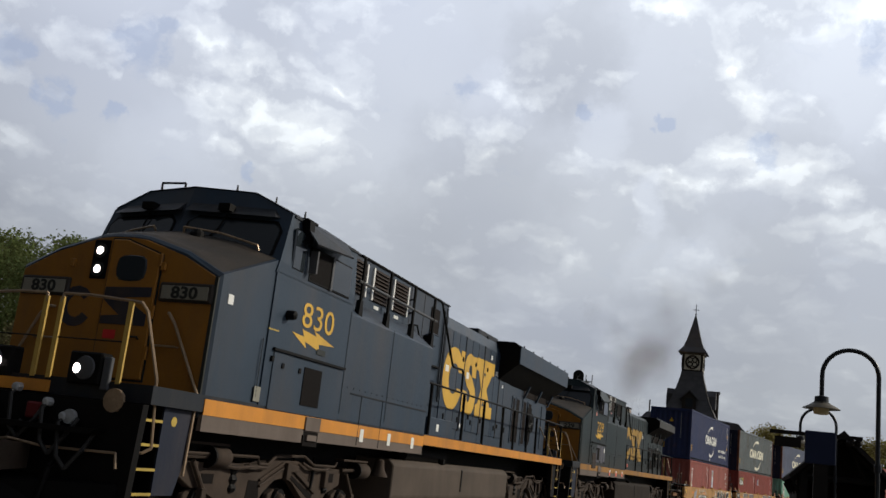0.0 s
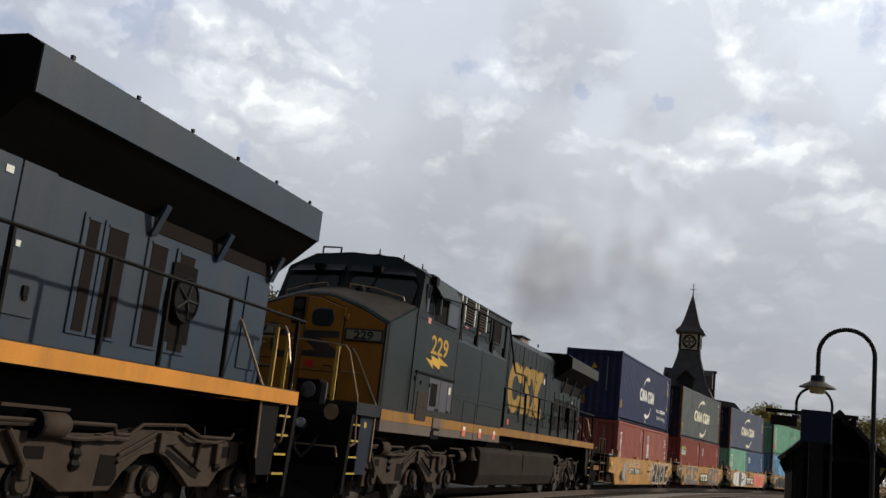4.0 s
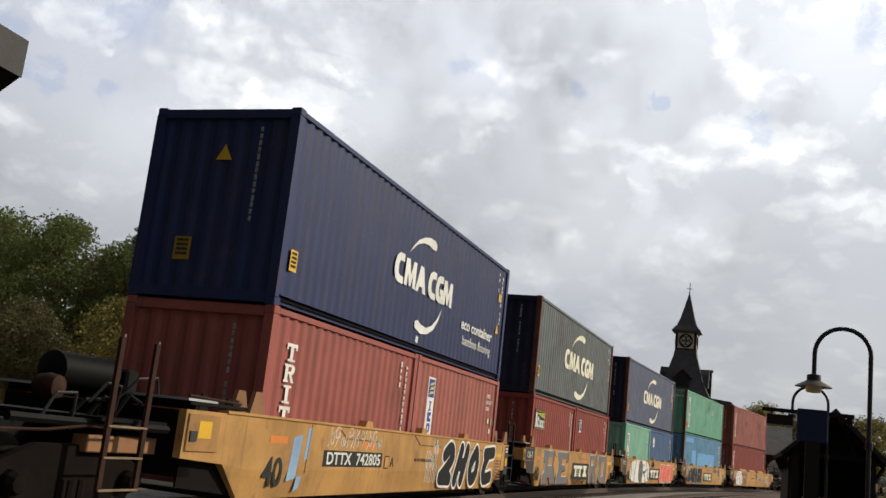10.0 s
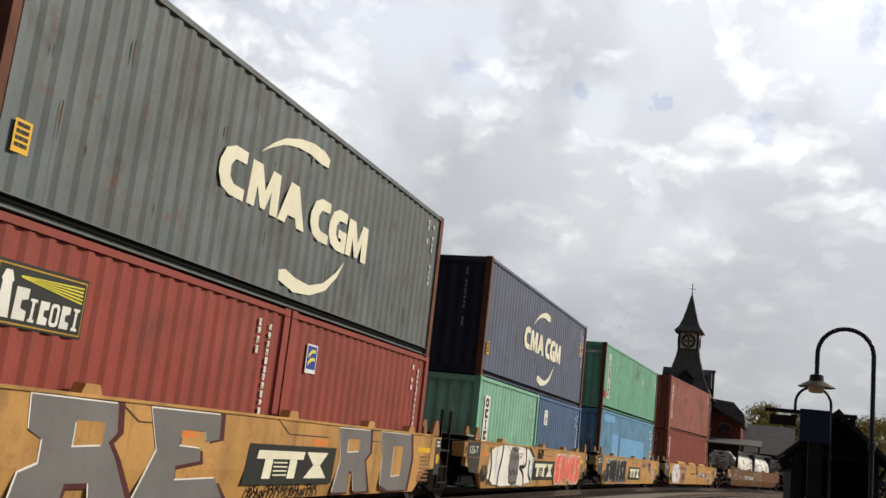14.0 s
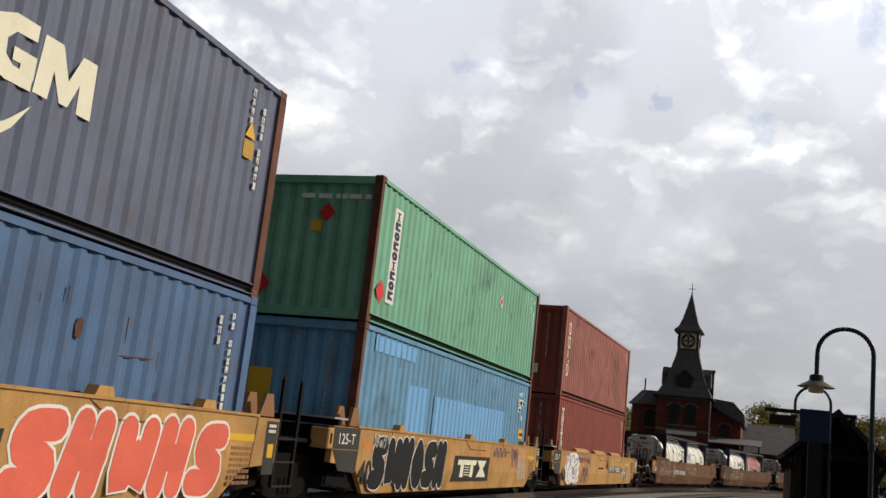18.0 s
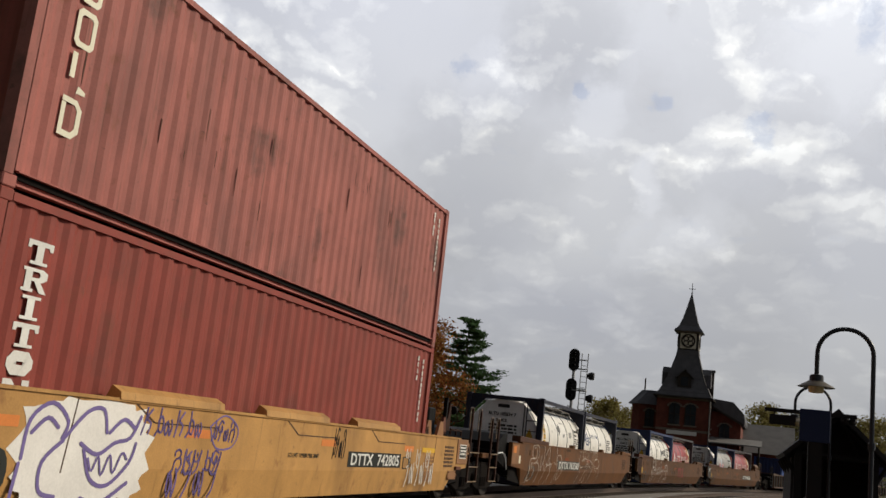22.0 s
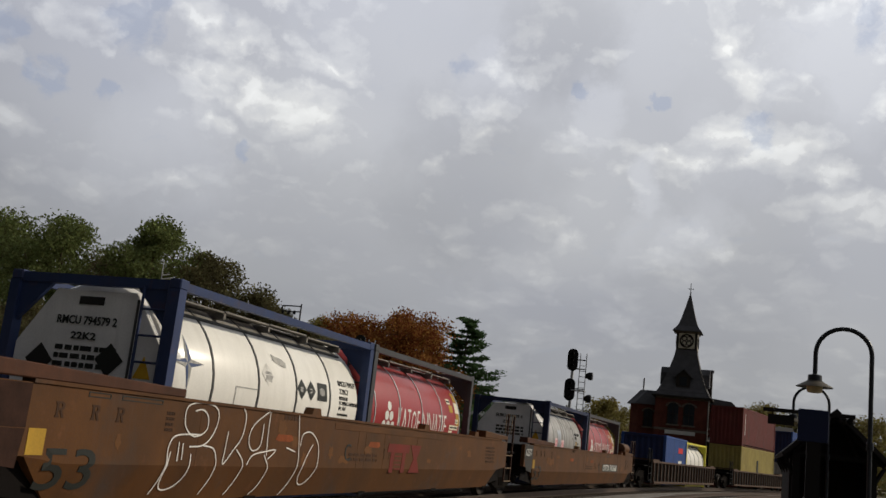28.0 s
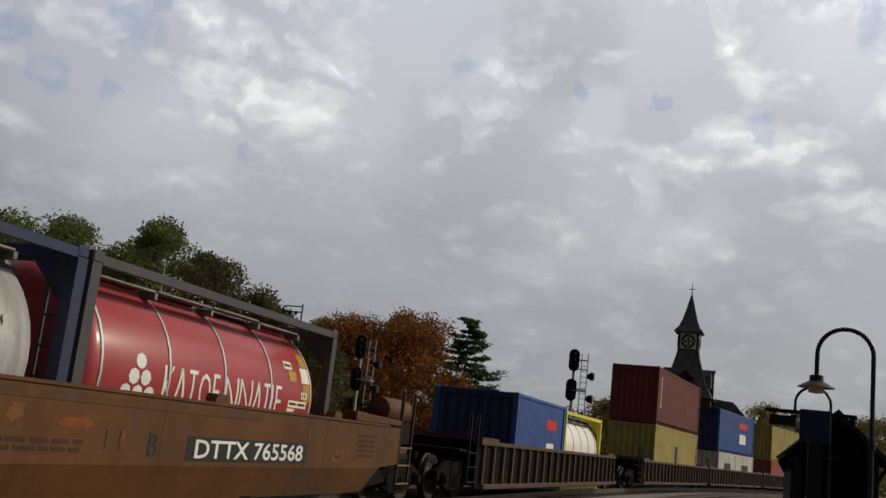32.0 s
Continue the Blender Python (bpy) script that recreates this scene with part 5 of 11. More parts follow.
def wheel_mesh(r):
    key = ("wheelset", r)
    if key not in CACHE:
        bm = fresh()
        for sx in (-1, 1):
            x = sx * 0.755
            prof = [(0.10, -0.10), (r * 0.62, -0.05), (r * 0.86, -0.07), (r + 0.025, -0.08), (r + 0.025, -0.045), (r, -0.03), (r, 0.065), (r * 0.84, 0.065), (r * 0.60, 0.01), (0.14, 0.06), (0.10, 0.10)]
            if sx < 0:
                prof = [(a, -b) for a, b in prof][::-1]
            lathe(bm, prof, 20, (x, 0, 0), "x")
            for k in range(4):
                a = k * math.pi / 2
                box(bm, x + sx * 0.02 - 0.03, x + sx * 0.02 + 0.03, 0.22 * math.cos(a) - 0.03, 0.22 * math.cos(a) + 0.03, 0.22 * math.sin(a) - 0.03, 0.22 * math.sin(a) + 0.03)
        rod(bm, (-1.05, 0, 0), (1.05, 0, 0), 0.085, 10)
        CACHE[key] = to_mesh("wheelset", bm, "wheel", smooth=True)
    return CACHE[key]


def add_wheelset(parent, y, r):
    ob = new("wheelset", wheel_mesh(r))
    ob.parent = parent
    ob.matrix_basis = pose(0, y, r)
    WHEELS.append((ob, y, r))
    return ob


def freight_truck(car, y):
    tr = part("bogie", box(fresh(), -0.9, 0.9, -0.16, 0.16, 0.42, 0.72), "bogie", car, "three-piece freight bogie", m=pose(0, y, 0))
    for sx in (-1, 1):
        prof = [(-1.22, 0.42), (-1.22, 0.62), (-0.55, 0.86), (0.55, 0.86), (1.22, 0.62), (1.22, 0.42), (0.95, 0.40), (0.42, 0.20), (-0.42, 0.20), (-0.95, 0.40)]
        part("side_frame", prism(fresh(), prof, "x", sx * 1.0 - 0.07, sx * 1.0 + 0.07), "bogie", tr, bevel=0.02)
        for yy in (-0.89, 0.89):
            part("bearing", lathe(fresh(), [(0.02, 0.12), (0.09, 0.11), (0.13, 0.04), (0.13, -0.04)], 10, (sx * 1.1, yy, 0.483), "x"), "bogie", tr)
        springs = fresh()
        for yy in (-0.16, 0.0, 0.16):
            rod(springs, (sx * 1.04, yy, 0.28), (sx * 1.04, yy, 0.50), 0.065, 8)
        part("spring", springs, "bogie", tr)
    for yy in (-0.89, 0.89):
        add_wheelset(tr, yy, WHEEL_R)


# ---- container cars ----
def fat_stroke(bm, pts, width, x, thick=0.002):
    """A thick sprayed line with round ends along points (y, z), as one outline."""
    fine = []
    for i in range(len(pts) - 1):
        p0, p1, p2, p3 = (Vector(pts[max(i - 1, 0)]), Vector(pts[i]), Vector(pts[i + 1]), Vector(pts[min(i + 2, len(pts) - 1)]))
        for k in range(4):
            f = k / 4
            fine.append(0.5 * (2 * p1 + (p2 - p0) * f + (2 * p0 - 5 * p1 + 4 * p2 - p3) * f * f + (3 * p1 - p0 - 3 * p2 + p3) * f ** 3))
    fine.append(Vector(pts[-1]))
    r = width / 2
    left, right = [], []
    for i, p in enumerate(fine):
        d = (fine[min(i + 1, len(fine) - 1)] - fine[max(i - 1, 0)]).normalized()
        nrm = Vector((-d.y, d.x))
        left.append(p + nrm * r)
        right.append(p - nrm * r)
    def cap(p, d):
        a = math.atan2(d.y, d.x)
        return [p + Vector((math.cos(a + math.pi / 2 - math.pi * k / 6), math.sin(a + math.pi / 2 - math.pi * k / 6))) * r for k in range(1, 6)]
    n = len(fine) - 1
    rows = [(bm.verts.new((x + thick + 0.0012 * i / n, *p)), bm.verts.new((x + thick + 0.0012 * i / n, *q))) for i, (p, q) in enumerate(zip(left, right))]
    for (p, q), (v, w) in zip(rows, rows[1:]):
        bm.faces.new((p, q, w, v))
    for row, p, d, up in ((rows[-1], fine[-1], fine[-1] - fine[-2], 0.0012), (rows[0], fine[0], fine[0] - fine[1], 0.0)):
        rim = [bm.verts.new((x + thick + up, *v)) for v in cap(p, d)]
        ends = row if up else row[::-1]
        bm.faces.new([ends[0], *rim, ends[1]])
    bmesh.ops.recalc_face_normals(bm, faces=bm.faces)
    return bm


BULGES = (
    [[(0.1, 0.75), (0.45, 0.95), (0.75, 0.75), (0.55, 0.45), (0.12, 0.12)], [(0.12, 0.12), (0.8, 0.10)]],
    [[(0.25, 0.95), (0.15, 0.05)], [(0.75, 0.95), (0.68, 0.05)], [(0.25, 0.5), (0.7, 0.5)]],
    [[(0.5, 0.92), (0.2, 0.5), (0.4, 0.08), (0.72, 0.2), (0.75, 0.6), (0.5, 0.92)]],
    [[(0.15, 0.85), (0.85, 0.92)], [(0.45, 0.85), (0.22, 0.4), (0.35, 0.08), (0.85, 0.15)]],
    [[(0.2, 0.9), (0.3, 0.1), (0.55, 0.55), (0.75, 0.1), (0.85, 0.9)]],
    [[(0.8, 0.9), (0.3, 0.85), (0.25, 0.55), (0.75, 0.4), (0.65, 0.1), (0.15, 0.1)]],
)


def graffiti(car, x, y0, z0, w, h, count, fill, edge, seed, weight=0.24, rim=0.055, lean=0.12, order=()):
    """Sprayed bulging shapes in a row, each with an outline."""
    rnd = random.Random(seed)
    step = w / count
    for k in range(count):
        forms = BULGES[order[k] if order else (seed + k * 2 + rnd.randint(0, 1)) % len(BULGES)]
        wd = min(step, 0.9) * weight * 1.35
        u = y0 + k * step
        lines = [[(u + step * (0.06 + 0.88 * p + rnd.uniform(-0.03, 0.03)) + lean * (q - 0.5), z0 + wd / 2 + (h - wd) * q) for p, q in line] for line in forms]
        for j, line in enumerate(lines):
            part("graffiti_outline", fat_stroke(fresh(), line, wd + rim * 2, x + 0.0005 + 0.0003 * j), edge, car)
        for j, line in enumerate(lines):
            part("graffiti", fat_stroke(fresh(), line, wd, x + 0.0040 + 0.0003 * j), fill, car)


LOOPS = (
    [[(0.15, 0.72), (0.18, 0.92), (0.5, 1.0), (0.75, 0.86), (0.6, 0.66), (0.3, 0.60), (0.12, 0.45), (0.02, 0.2), (-0.05, 0.0)], [(0.6, 0.66), (0.85, 0.55), (0.8, 0.3), (0.55, 0.0)]],
    [[(0.3, 1.0), (0.25, 0.7), (0.15, 0.4), (0.0, 0.0)], [(0.8, 0.95), (0.4, 0.62), (0.75, 0.4), (0.6, 0.05)]],
    [[(0.2, 0.95), (0.1, 0.62), (0.35, 0.5), (0.7, 0.62), (0.85, 0.98), (0.7, 0.55), (0.5, 0.2), (0.2, 0.0)], [(0.5, 0.9), (0.45, 0.7)]],
    [[(0.55, 1.0), (0.5, 0.6), (0.4, 0.25), (0.15, 0.0)], [(0.45, 0.55), (0.75, 0.7), (0.95, 0.45), (0.8, 0.15), (0.5, 0.2), (0.48, 0.5)]],
    [[(0.8, 0.92), (0.4, 1.0), (0.1, 0.7), (0.3, 0.45), (0.7, 0.5), (0.65, 0.75), (0.5, 0.35), (0.2, 0.0)]],
    [[(0.15, 0.5), (0.05, 0.25), (0.2, 0.05), (0.35, 0.3), (0.3, 0.55), (0.45, 0.3), (0.55, 0.05), (0.7, 0.35), (0.65, 0.6)]],
)


def scrawl(car, x, y0, z0, w, h, strokes, mat, seed, width=0.022):
    """A row of thin sprayed loops."""
    rnd = random.Random(seed)
    bm = fresh()
    for k in range(strokes):
        u, cell = y0 + w * k / strokes, w / strokes
        for line in LOOPS[(seed + k * (1 + seed % 3)) % len(LOOPS)]:
            ctrl = [(u + cell * (0.05 + 0.95 * p + rnd.uniform(-0.05, 0.05)), z0 + h * (q + rnd.uniform(-0.02, 0.02))) for p, q in line]
            pts = []
            for i in range(len(ctrl) - 1):
                q0, q1, q2, q3 = (Vector(ctrl[max(i - 1, 0)]), Vector(ctrl[i]), Vector(ctrl[i + 1]), Vector(ctrl[min(i + 2, len(ctrl) - 1)]))
                for s in range(5):
                    f = s / 5
                    pts.append(0.5 * (2 * q1 + (q2 - q0) * f + (2 * q0 - 5 * q1 + 4 * q2 - q3) * f * f + (3 * q1 - q0 - 3 * q2 + q3) * f ** 3))
            pts.append(Vector(ctrl[-1]))
            for (ya, za), (yb, zb) in zip(pts, pts[1:]):
                d = Vector((yb - ya, zb - za))
                if d.length < 1e-4:
                    continue
                nrm = Vector((-d.y, d.x)).normalized() * width / 2
                e = d.normalized() * width * 0.3
                plate(bm, [(ya + nrm.x - e.x, za + nrm.y - e.y), (ya - nrm.x - e.x, za - nrm.y - e.y), (yb - nrm.x + e.x, zb - nrm.y + e.y), (yb + nrm.x + e.x, zb + nrm.y + e.y)], x, 0.003)
    tagged(part("scrawl", bm, mat, car), kind="stuff")


WELL_X = 1.46


def well_body(name, label, paint, y0, y1, top, ribs=False, low=0.28, lean=0.05):
    """The trough of a well car: two side sills with a stepped section, floor frames and end bulkheads."""
    car = thing(name, label, "freight car", "container cars")
    x = WELL_X
    for sx in (-1, 1):
        if ribs:
            # sill coloured near black: the shade behind the ribs is painted in
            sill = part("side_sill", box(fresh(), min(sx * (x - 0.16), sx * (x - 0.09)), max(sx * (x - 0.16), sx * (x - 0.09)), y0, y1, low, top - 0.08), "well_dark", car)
            part("top_chord", box(fresh(), min(sx * (x - 0.24), sx * x), max(sx * (x - 0.24), sx * x), y0, y1, top - 0.10, top), paint, car, bevel=0.012)
            part("bottom_chord", box(fresh(), min(sx * (x - 0.24), sx * x), max(sx * (x - 0.24), sx * x), y0 + 0.4, y1 - 0.4, low - 0.02, low + 0.10), paint, car, bevel=0.012)
            n = 22
            for k in range(n):
                y = y0 + 0.3 + (y1 - y0 - 0.6) * k / (n - 1)
                shared("rib", (top, low), lambda: prism(fresh(), [(-0.05, low + 0.1), (0.05, low + 0.1), (0.05, top - 0.1), (-0.05, top - 0.1)], "x", -0.045, 0.045), paint, car, pose(sx * (x - 0.05), y, 0))
        else:
            # a plate that leans in at the foot, with a lip at the top; the ends are cut up over the bogies
            zc = low + (top - low) * 0.36
            bm = fresh()
            rows = []
            for y, zb in ((y0, zc + 0.12), (y0 + 0.95, zc + 0.06), (y0 + 1.5, low), (y1 - 1.3, low), (y1 - 0.85, zc + 0.02), (y1, zc + 0.08)):
                lowx = x - lean * max(0.0, (zc - zb) / (zc - low))
                rows.append([(x, y, top), (x, y, max(zb, zc)), (lowx, y, zb), (lowx - 0.07, y, zb), (x - 0.10, y, max(zb, zc)), (x - 0.10, y, top)])
            rings = [[bm.verts.new((sx * a, b, c)) for a, b, c in r] for r in rows]
            for a, b in zip(rings, rings[1:]):
                for i in range(6):
                    bm.faces.new((a[i], a[(i + 1) % 6], b[(i + 1) % 6], b[i]))
            bm.faces.new(rings[0])
            bm.faces.new(rings[-1])
            sill = part("side_sill", bm, paint, car)
            part("top_lip", box(fresh(), min(sx * (x - 0.13), sx * (x + 0.02)), max(sx * (x - 0.13), sx * (x + 0.02)), y0 + 0.9, y1 - 0.6, top, top + 0.035), paint, car)
    if not ribs:
        for sx in (-1, 1):
            for ye, s in ((y0, 1), (y1, -1)):
                # near-black sheets added to keep the gap under the sill ends dark
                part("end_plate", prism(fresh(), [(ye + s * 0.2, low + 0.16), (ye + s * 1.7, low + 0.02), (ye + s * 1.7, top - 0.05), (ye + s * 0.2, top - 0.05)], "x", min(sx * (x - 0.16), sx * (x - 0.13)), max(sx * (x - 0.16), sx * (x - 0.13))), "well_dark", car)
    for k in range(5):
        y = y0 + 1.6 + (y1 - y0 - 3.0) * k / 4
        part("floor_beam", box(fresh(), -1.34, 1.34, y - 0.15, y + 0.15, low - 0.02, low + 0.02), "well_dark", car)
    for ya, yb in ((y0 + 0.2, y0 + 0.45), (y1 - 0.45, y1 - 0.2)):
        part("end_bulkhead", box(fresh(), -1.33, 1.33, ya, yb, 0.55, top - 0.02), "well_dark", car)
    return car


def end_ladder(car, ya, yb, tip, mat="rust_dark"):
    """Two flat rusty bars with worn rungs and a thin grab loop beside each."""
    for sx in (-1, 1):
        x = sx * 1.38
        lad = part("ladder", box(fresh(), x - 0.02, x + 0.02, ya - 0.035, ya + 0.035, 0.42, tip), mat, car, "tall end ladder")
        part("ladder_bar", box(fresh(), x - 0.02, x + 0.02, yb - 0.035, yb + 0.035, 0.42, tip), mat, lad)
        for z in (0.43, 0.76, 1.08):
            part("rung", rod(fresh(), (x + sx * 0.02, ya - 0.02, z), (x + sx * 0.02, yb + 0.02, z), 0.014, 5), "worn_rail" if mat == "rust_dark" else "hose_grey", lad)
        for yy in (ya, yb):
            part("grab_loop", pipe(fresh(), [(x, yy + 0.03, tip - 0.02), (x - sx * 0.02, yy + 0.06, tip + 0.03), (x - sx * 0.10, yy + 0.16, tip + 0.02), (x - sx * 0.10, yy + 0.16, tip - 0.48)], 0.012, 5), "worn_rail" if mat == "rust_dark" else "hose_grey", lad)


def end_gear(car, y, sy, top, paint, ladder=True, platform=True):
    """Handrails, brake gear and the walkway over a bogie at one end of a car."""
    if platform:
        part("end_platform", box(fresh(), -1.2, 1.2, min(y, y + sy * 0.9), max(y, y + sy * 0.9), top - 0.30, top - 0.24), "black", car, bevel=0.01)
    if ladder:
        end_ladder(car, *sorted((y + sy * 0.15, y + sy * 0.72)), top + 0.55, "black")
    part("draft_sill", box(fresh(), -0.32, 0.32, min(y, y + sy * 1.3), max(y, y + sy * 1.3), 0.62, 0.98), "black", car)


def guide_cones(car, ys, top, paint):
    """The folded steel guides along the top of a well."""
    for y in ys:
        for sx in (-1, 1):
            bm = prism(fresh(), [(y - 0.16, top), (y + 0.16, top), (y + 0.11, top + 0.10), (y - 0.11, top + 0.10)], "x", min(sx * (WELL_X - 0.14), sx * (WELL_X + 0.005)), max(sx * (WELL_X - 0.14), sx * (WELL_X + 0.005)))
            part("guide", bm, paint, car)


def end_stops(car, y, sy, top, paint):
    for sx in (-1, 1):
        bm = prism(fresh(), [(y, top), (y + sy * 0.42, top), (y + sy * 0.28, top + 0.30), (y + sy * 0.10, top + 0.30)], "x", sx * (WELL_X - 0.34), sx * (WELL_X - 0.28))
        prism(bm, [(y, top), (y + sy * 0.42, top), (y + sy * 0.28, top + 0.30), (y + sy * 0.10, top + 0.30)], "x", sx * (WELL_X - 0.08), sx * (WELL_X - 0.02))
        part("container_stop", bm, paint, car)


def build_tank(vessel, frame_mat, label, length=6.058, height=2.591, bands=None, code="", kind=""):
    """A tank container: a framed cylinder with domed ends."""
    c = thing("tank_container", label, "tank container", "tank containers")
    hl, w = length / 2, 1.219
    r, zc = 1.13, 0.28 + 1.13
    prof = [(0.02, -hl + 0.22), (0.55, -hl + 0.27), (0.95, -hl + 0.42), (1.09, -hl + 0.58), (r, -hl + 0.75), (r, hl - 0.55), (1.09, hl - 0.43), (0.95, hl - 0.31), (0.55, hl - 0.19), (0.02, hl - 0.14)]
    if vessel == "tank_red":      # a longer shell with flatter ends
        prof = [(0.02, -hl + 0.10), (0.55, -hl + 0.14), (0.95, -hl + 0.25), (1.09, -hl + 0.36), (r, -hl + 0.48), (r, hl - 0.48), (1.09, hl - 0.36), (0.95, hl - 0.25), (0.55, hl - 0.14), (0.02, hl - 0.10)]
    elif vessel == "tank_white":  # a jacketed shell that runs from frame to frame
        prof = [(0.02, -hl + 0.15), (0.95, -hl + 0.16), (1.09, -hl + 0.18), (r, -hl + 0.24), (r, hl - 0.24), (1.10, hl - 0.17), (0.95, hl - 0.12), (0.5, hl - 0.09), (0.02, hl - 0.08)]
    bands = bands or [-hl + 0.52 + (length - 1.04) * k / 4 for k in range(5)]
    ves = part("vessel", lathe(fresh(), prof, 40, (0, 0, zc), "y"), vessel, c, smooth=True)
    for y in bands:
        part("band", lathe(fresh(), [(r, y - 0.022), (r + 0.012, y - 0.018), (r + 0.012, y + 0.018), (r, y + 0.022)], 40, (0, 0, zc), "y"), "galv" if vessel != "tank_white" else "band_dark", c, smooth=True)
    for sx in (-1, 1):
        for sy in (-1, 1):
            part("corner_post", box(fresh(), sx * (w - 0.07) - 0.07, sx * (w - 0.07) + 0.07, sy * (hl - 0.075) - 0.075, sy * (hl - 0.075) + 0.075, 0.12, height - 0.12), frame_mat, c)
            for z in (0, height - 0.12):
                shared("corner_casting", 1, casting, frame_mat, c, pose(sx * (w - 0.081), sy * (hl - 0.09), z, 0, 0, 0 if sx > 0 else 180))
        part("top_rail", box(fresh(), sx * (w - 0.05) - 0.045, sx * (w - 0.05) + 0.045, -hl + 0.15, hl - 0.15, height - 0.13, height - 0.03), frame_mat, c)
        part("bottom_rail", box(fresh(), sx * (w - 0.05) - 0.05, sx * (w - 0.05) + 0.05, -hl + 0.15, hl - 0.15, 0.03, 0.16), frame_mat, c)
    for sy in (-1, 1):
        y = sy * (hl - 0.075)
        part("end_header", box(fresh(), -w + 0.15, w - 0.15, y - 0.05, y + 0.05, height - 0.14, height - 0.02), frame_mat, c)
        part("end_sill", box(fresh(), -w + 0.15, w - 0.15, y - 0.05, y + 0.05, 0.02, 0.18), frame_mat, c)
        for sx in (-1, 1):
            part("corner_gusset", prism(fresh(), [(sx * (w - 0.14), height - 0.12), (sx * (w - 0.62), height - 0.12), (sx * (w - 0.14), height - 0.62)], "y", y - 0.03, y + 0.03), frame_mat, c)
            part("corner_gusset", prism(fresh(), [(sx * (w - 0.14), 0.16), (sx * (w - 0.55), 0.16), (sx * (w - 0.14), 0.60)], "y", y - 0.03, y + 0.03), frame_mat, c)
    lad = fresh()
    for x in (0.72, 1.06):
        rod(lad, (x, -hl + 0.02, 0.2), (x, -hl + 0.02, height - 0.1), 0.02, 5)
    for k in range(7):
        rod(lad, (0.72, -hl + 0.02, 0.35 + k * 0.31), (1.06, -hl + 0.02, 0.35 + k * 0.31), 0.014, 4)
    part("ladder", lad, frame_mat, c)
    if vessel != "tank_red":
        vessel_decal("top_jacket", c, -hl + 0.3, hl - 0.45, 49, 88, "jacket_grey", "grimy grey sheet over the top of the shell", r=1.128, n=8)
        vessel_decal("jacket_edge", c, -hl + 0.3, hl - 0.45, 47.5, 49.5, "band_dark", r=1.148, n=2)
    walk = part("walkway", box(fresh(), 0.20, 0.80, -hl + 0.45, -hl + 0.50, height - 0.23, height - 0.16), "walk_grey", c, "weathered grey slatted top walkway")
    for k in range(4):
        y = -hl + 0.5 + (length - 1.0) * (k + 1) / 4
        part("walk_support", box(fresh(), 0.20, 0.80, y - 0.05, y, height - 0.26, height - 0.175), "walk_grey", walk)
        for x in (0.22, 0.42, 0.62):
            lift = 0.012 * ((k * 7 + int(x * 10)) % 3)
            part("slat", box(fresh(), x, x + 0.165, y - (length - 1.0) / 4 + 0.02, y - 0.02, height - 0.172 + lift, height - 0.145 + lift), "walk_grey", walk, bevel=0.006)
    part("valve_cover", box(fresh(), -0.30, 0.16, -0.75, 0.15, height - 0.10, height - 0.03), "walk_grey", c, bevel=0.03)
    # the pale flat-sided end shells inside the frame
    face = [(-0.58, 2.40), (0.58, 2.40), (1.06, 1.72), (1.06, 0.84), (0.62, 0.22), (-0.62, 0.22), (-1.06, 0.84), (-1.06, 1.72)]
    for sy in (-1,) if vessel != "tank_red" else ():
        sh = part("end_shell", prism(fresh(), face, "y", sy * (hl - 0.12) - 0.02, sy * (hl - 0.12) + 0.02), "end_white", c, "grey-white end shell", bevel=0.01)
        part("shell_skirt", section_ring(face, sy * (hl - 0.14), sy * (hl - 0.40), 1.04), "end_white", sh)
        part("shell_seam", box(fresh(), 0.60, 0.635, sy * (hl - 0.10) - 0.006, sy * (hl - 0.10) + 0.006, 0.26, 2.32), "band_dark", sh)
    if vessel == "tank_red":
        return c
    y = -hl + 0.095
    if code:
        letters("end_code", code, 0.14, "sign_dark", c, pose(-0.50, y - 0.006, 1.98, 90), width=0.86, bold=0.003)
        letters("end_code", kind, 0.12, "sign_dark", c, pose(-0.26, y - 0.006, 1.80, 90), width=0.36, bold=0.003)
    else:
        bars("end_writing", c, y, -0.46, 1.98, 0.72, 0.13, 1, "sign_dark", face="end", seed=7)
        bars("end_writing", c, y, -0.24, 1.80, 0.28, 0.11, 1, "sign_dark", face="end", seed=8)
    bars("end_writing", c, y, -0.46, 1.42, 0.90, 0.30, 3, "sign_dark", face="end", seed=9)
    end_decal("top_tag", c, rect(-0.22, 0.14, 2.22, 2.32), "hose_grey", y)
    end_decal("warning_sign", c, [(0.70, 1.40), (0.94, 1.40), (0.82, 1.66)], "hazard", y)
    return c


def section_ring(face, ya, yb, grow):
    """A band that runs back from the edge of an end shell."""
    bm = fresh()
    a = [bm.verts.new((x, ya, z)) for x, z in face]
    b = [bm.verts.new((x * grow, yb, 1.35 + (z - 1.35) * 1.02)) for x, z in face]
    for i in range(len(face)):
        bm.faces.new((a[i], a[(i + 1) % len(face)], b[(i + 1) % len(face)], b[i]))
    return bm


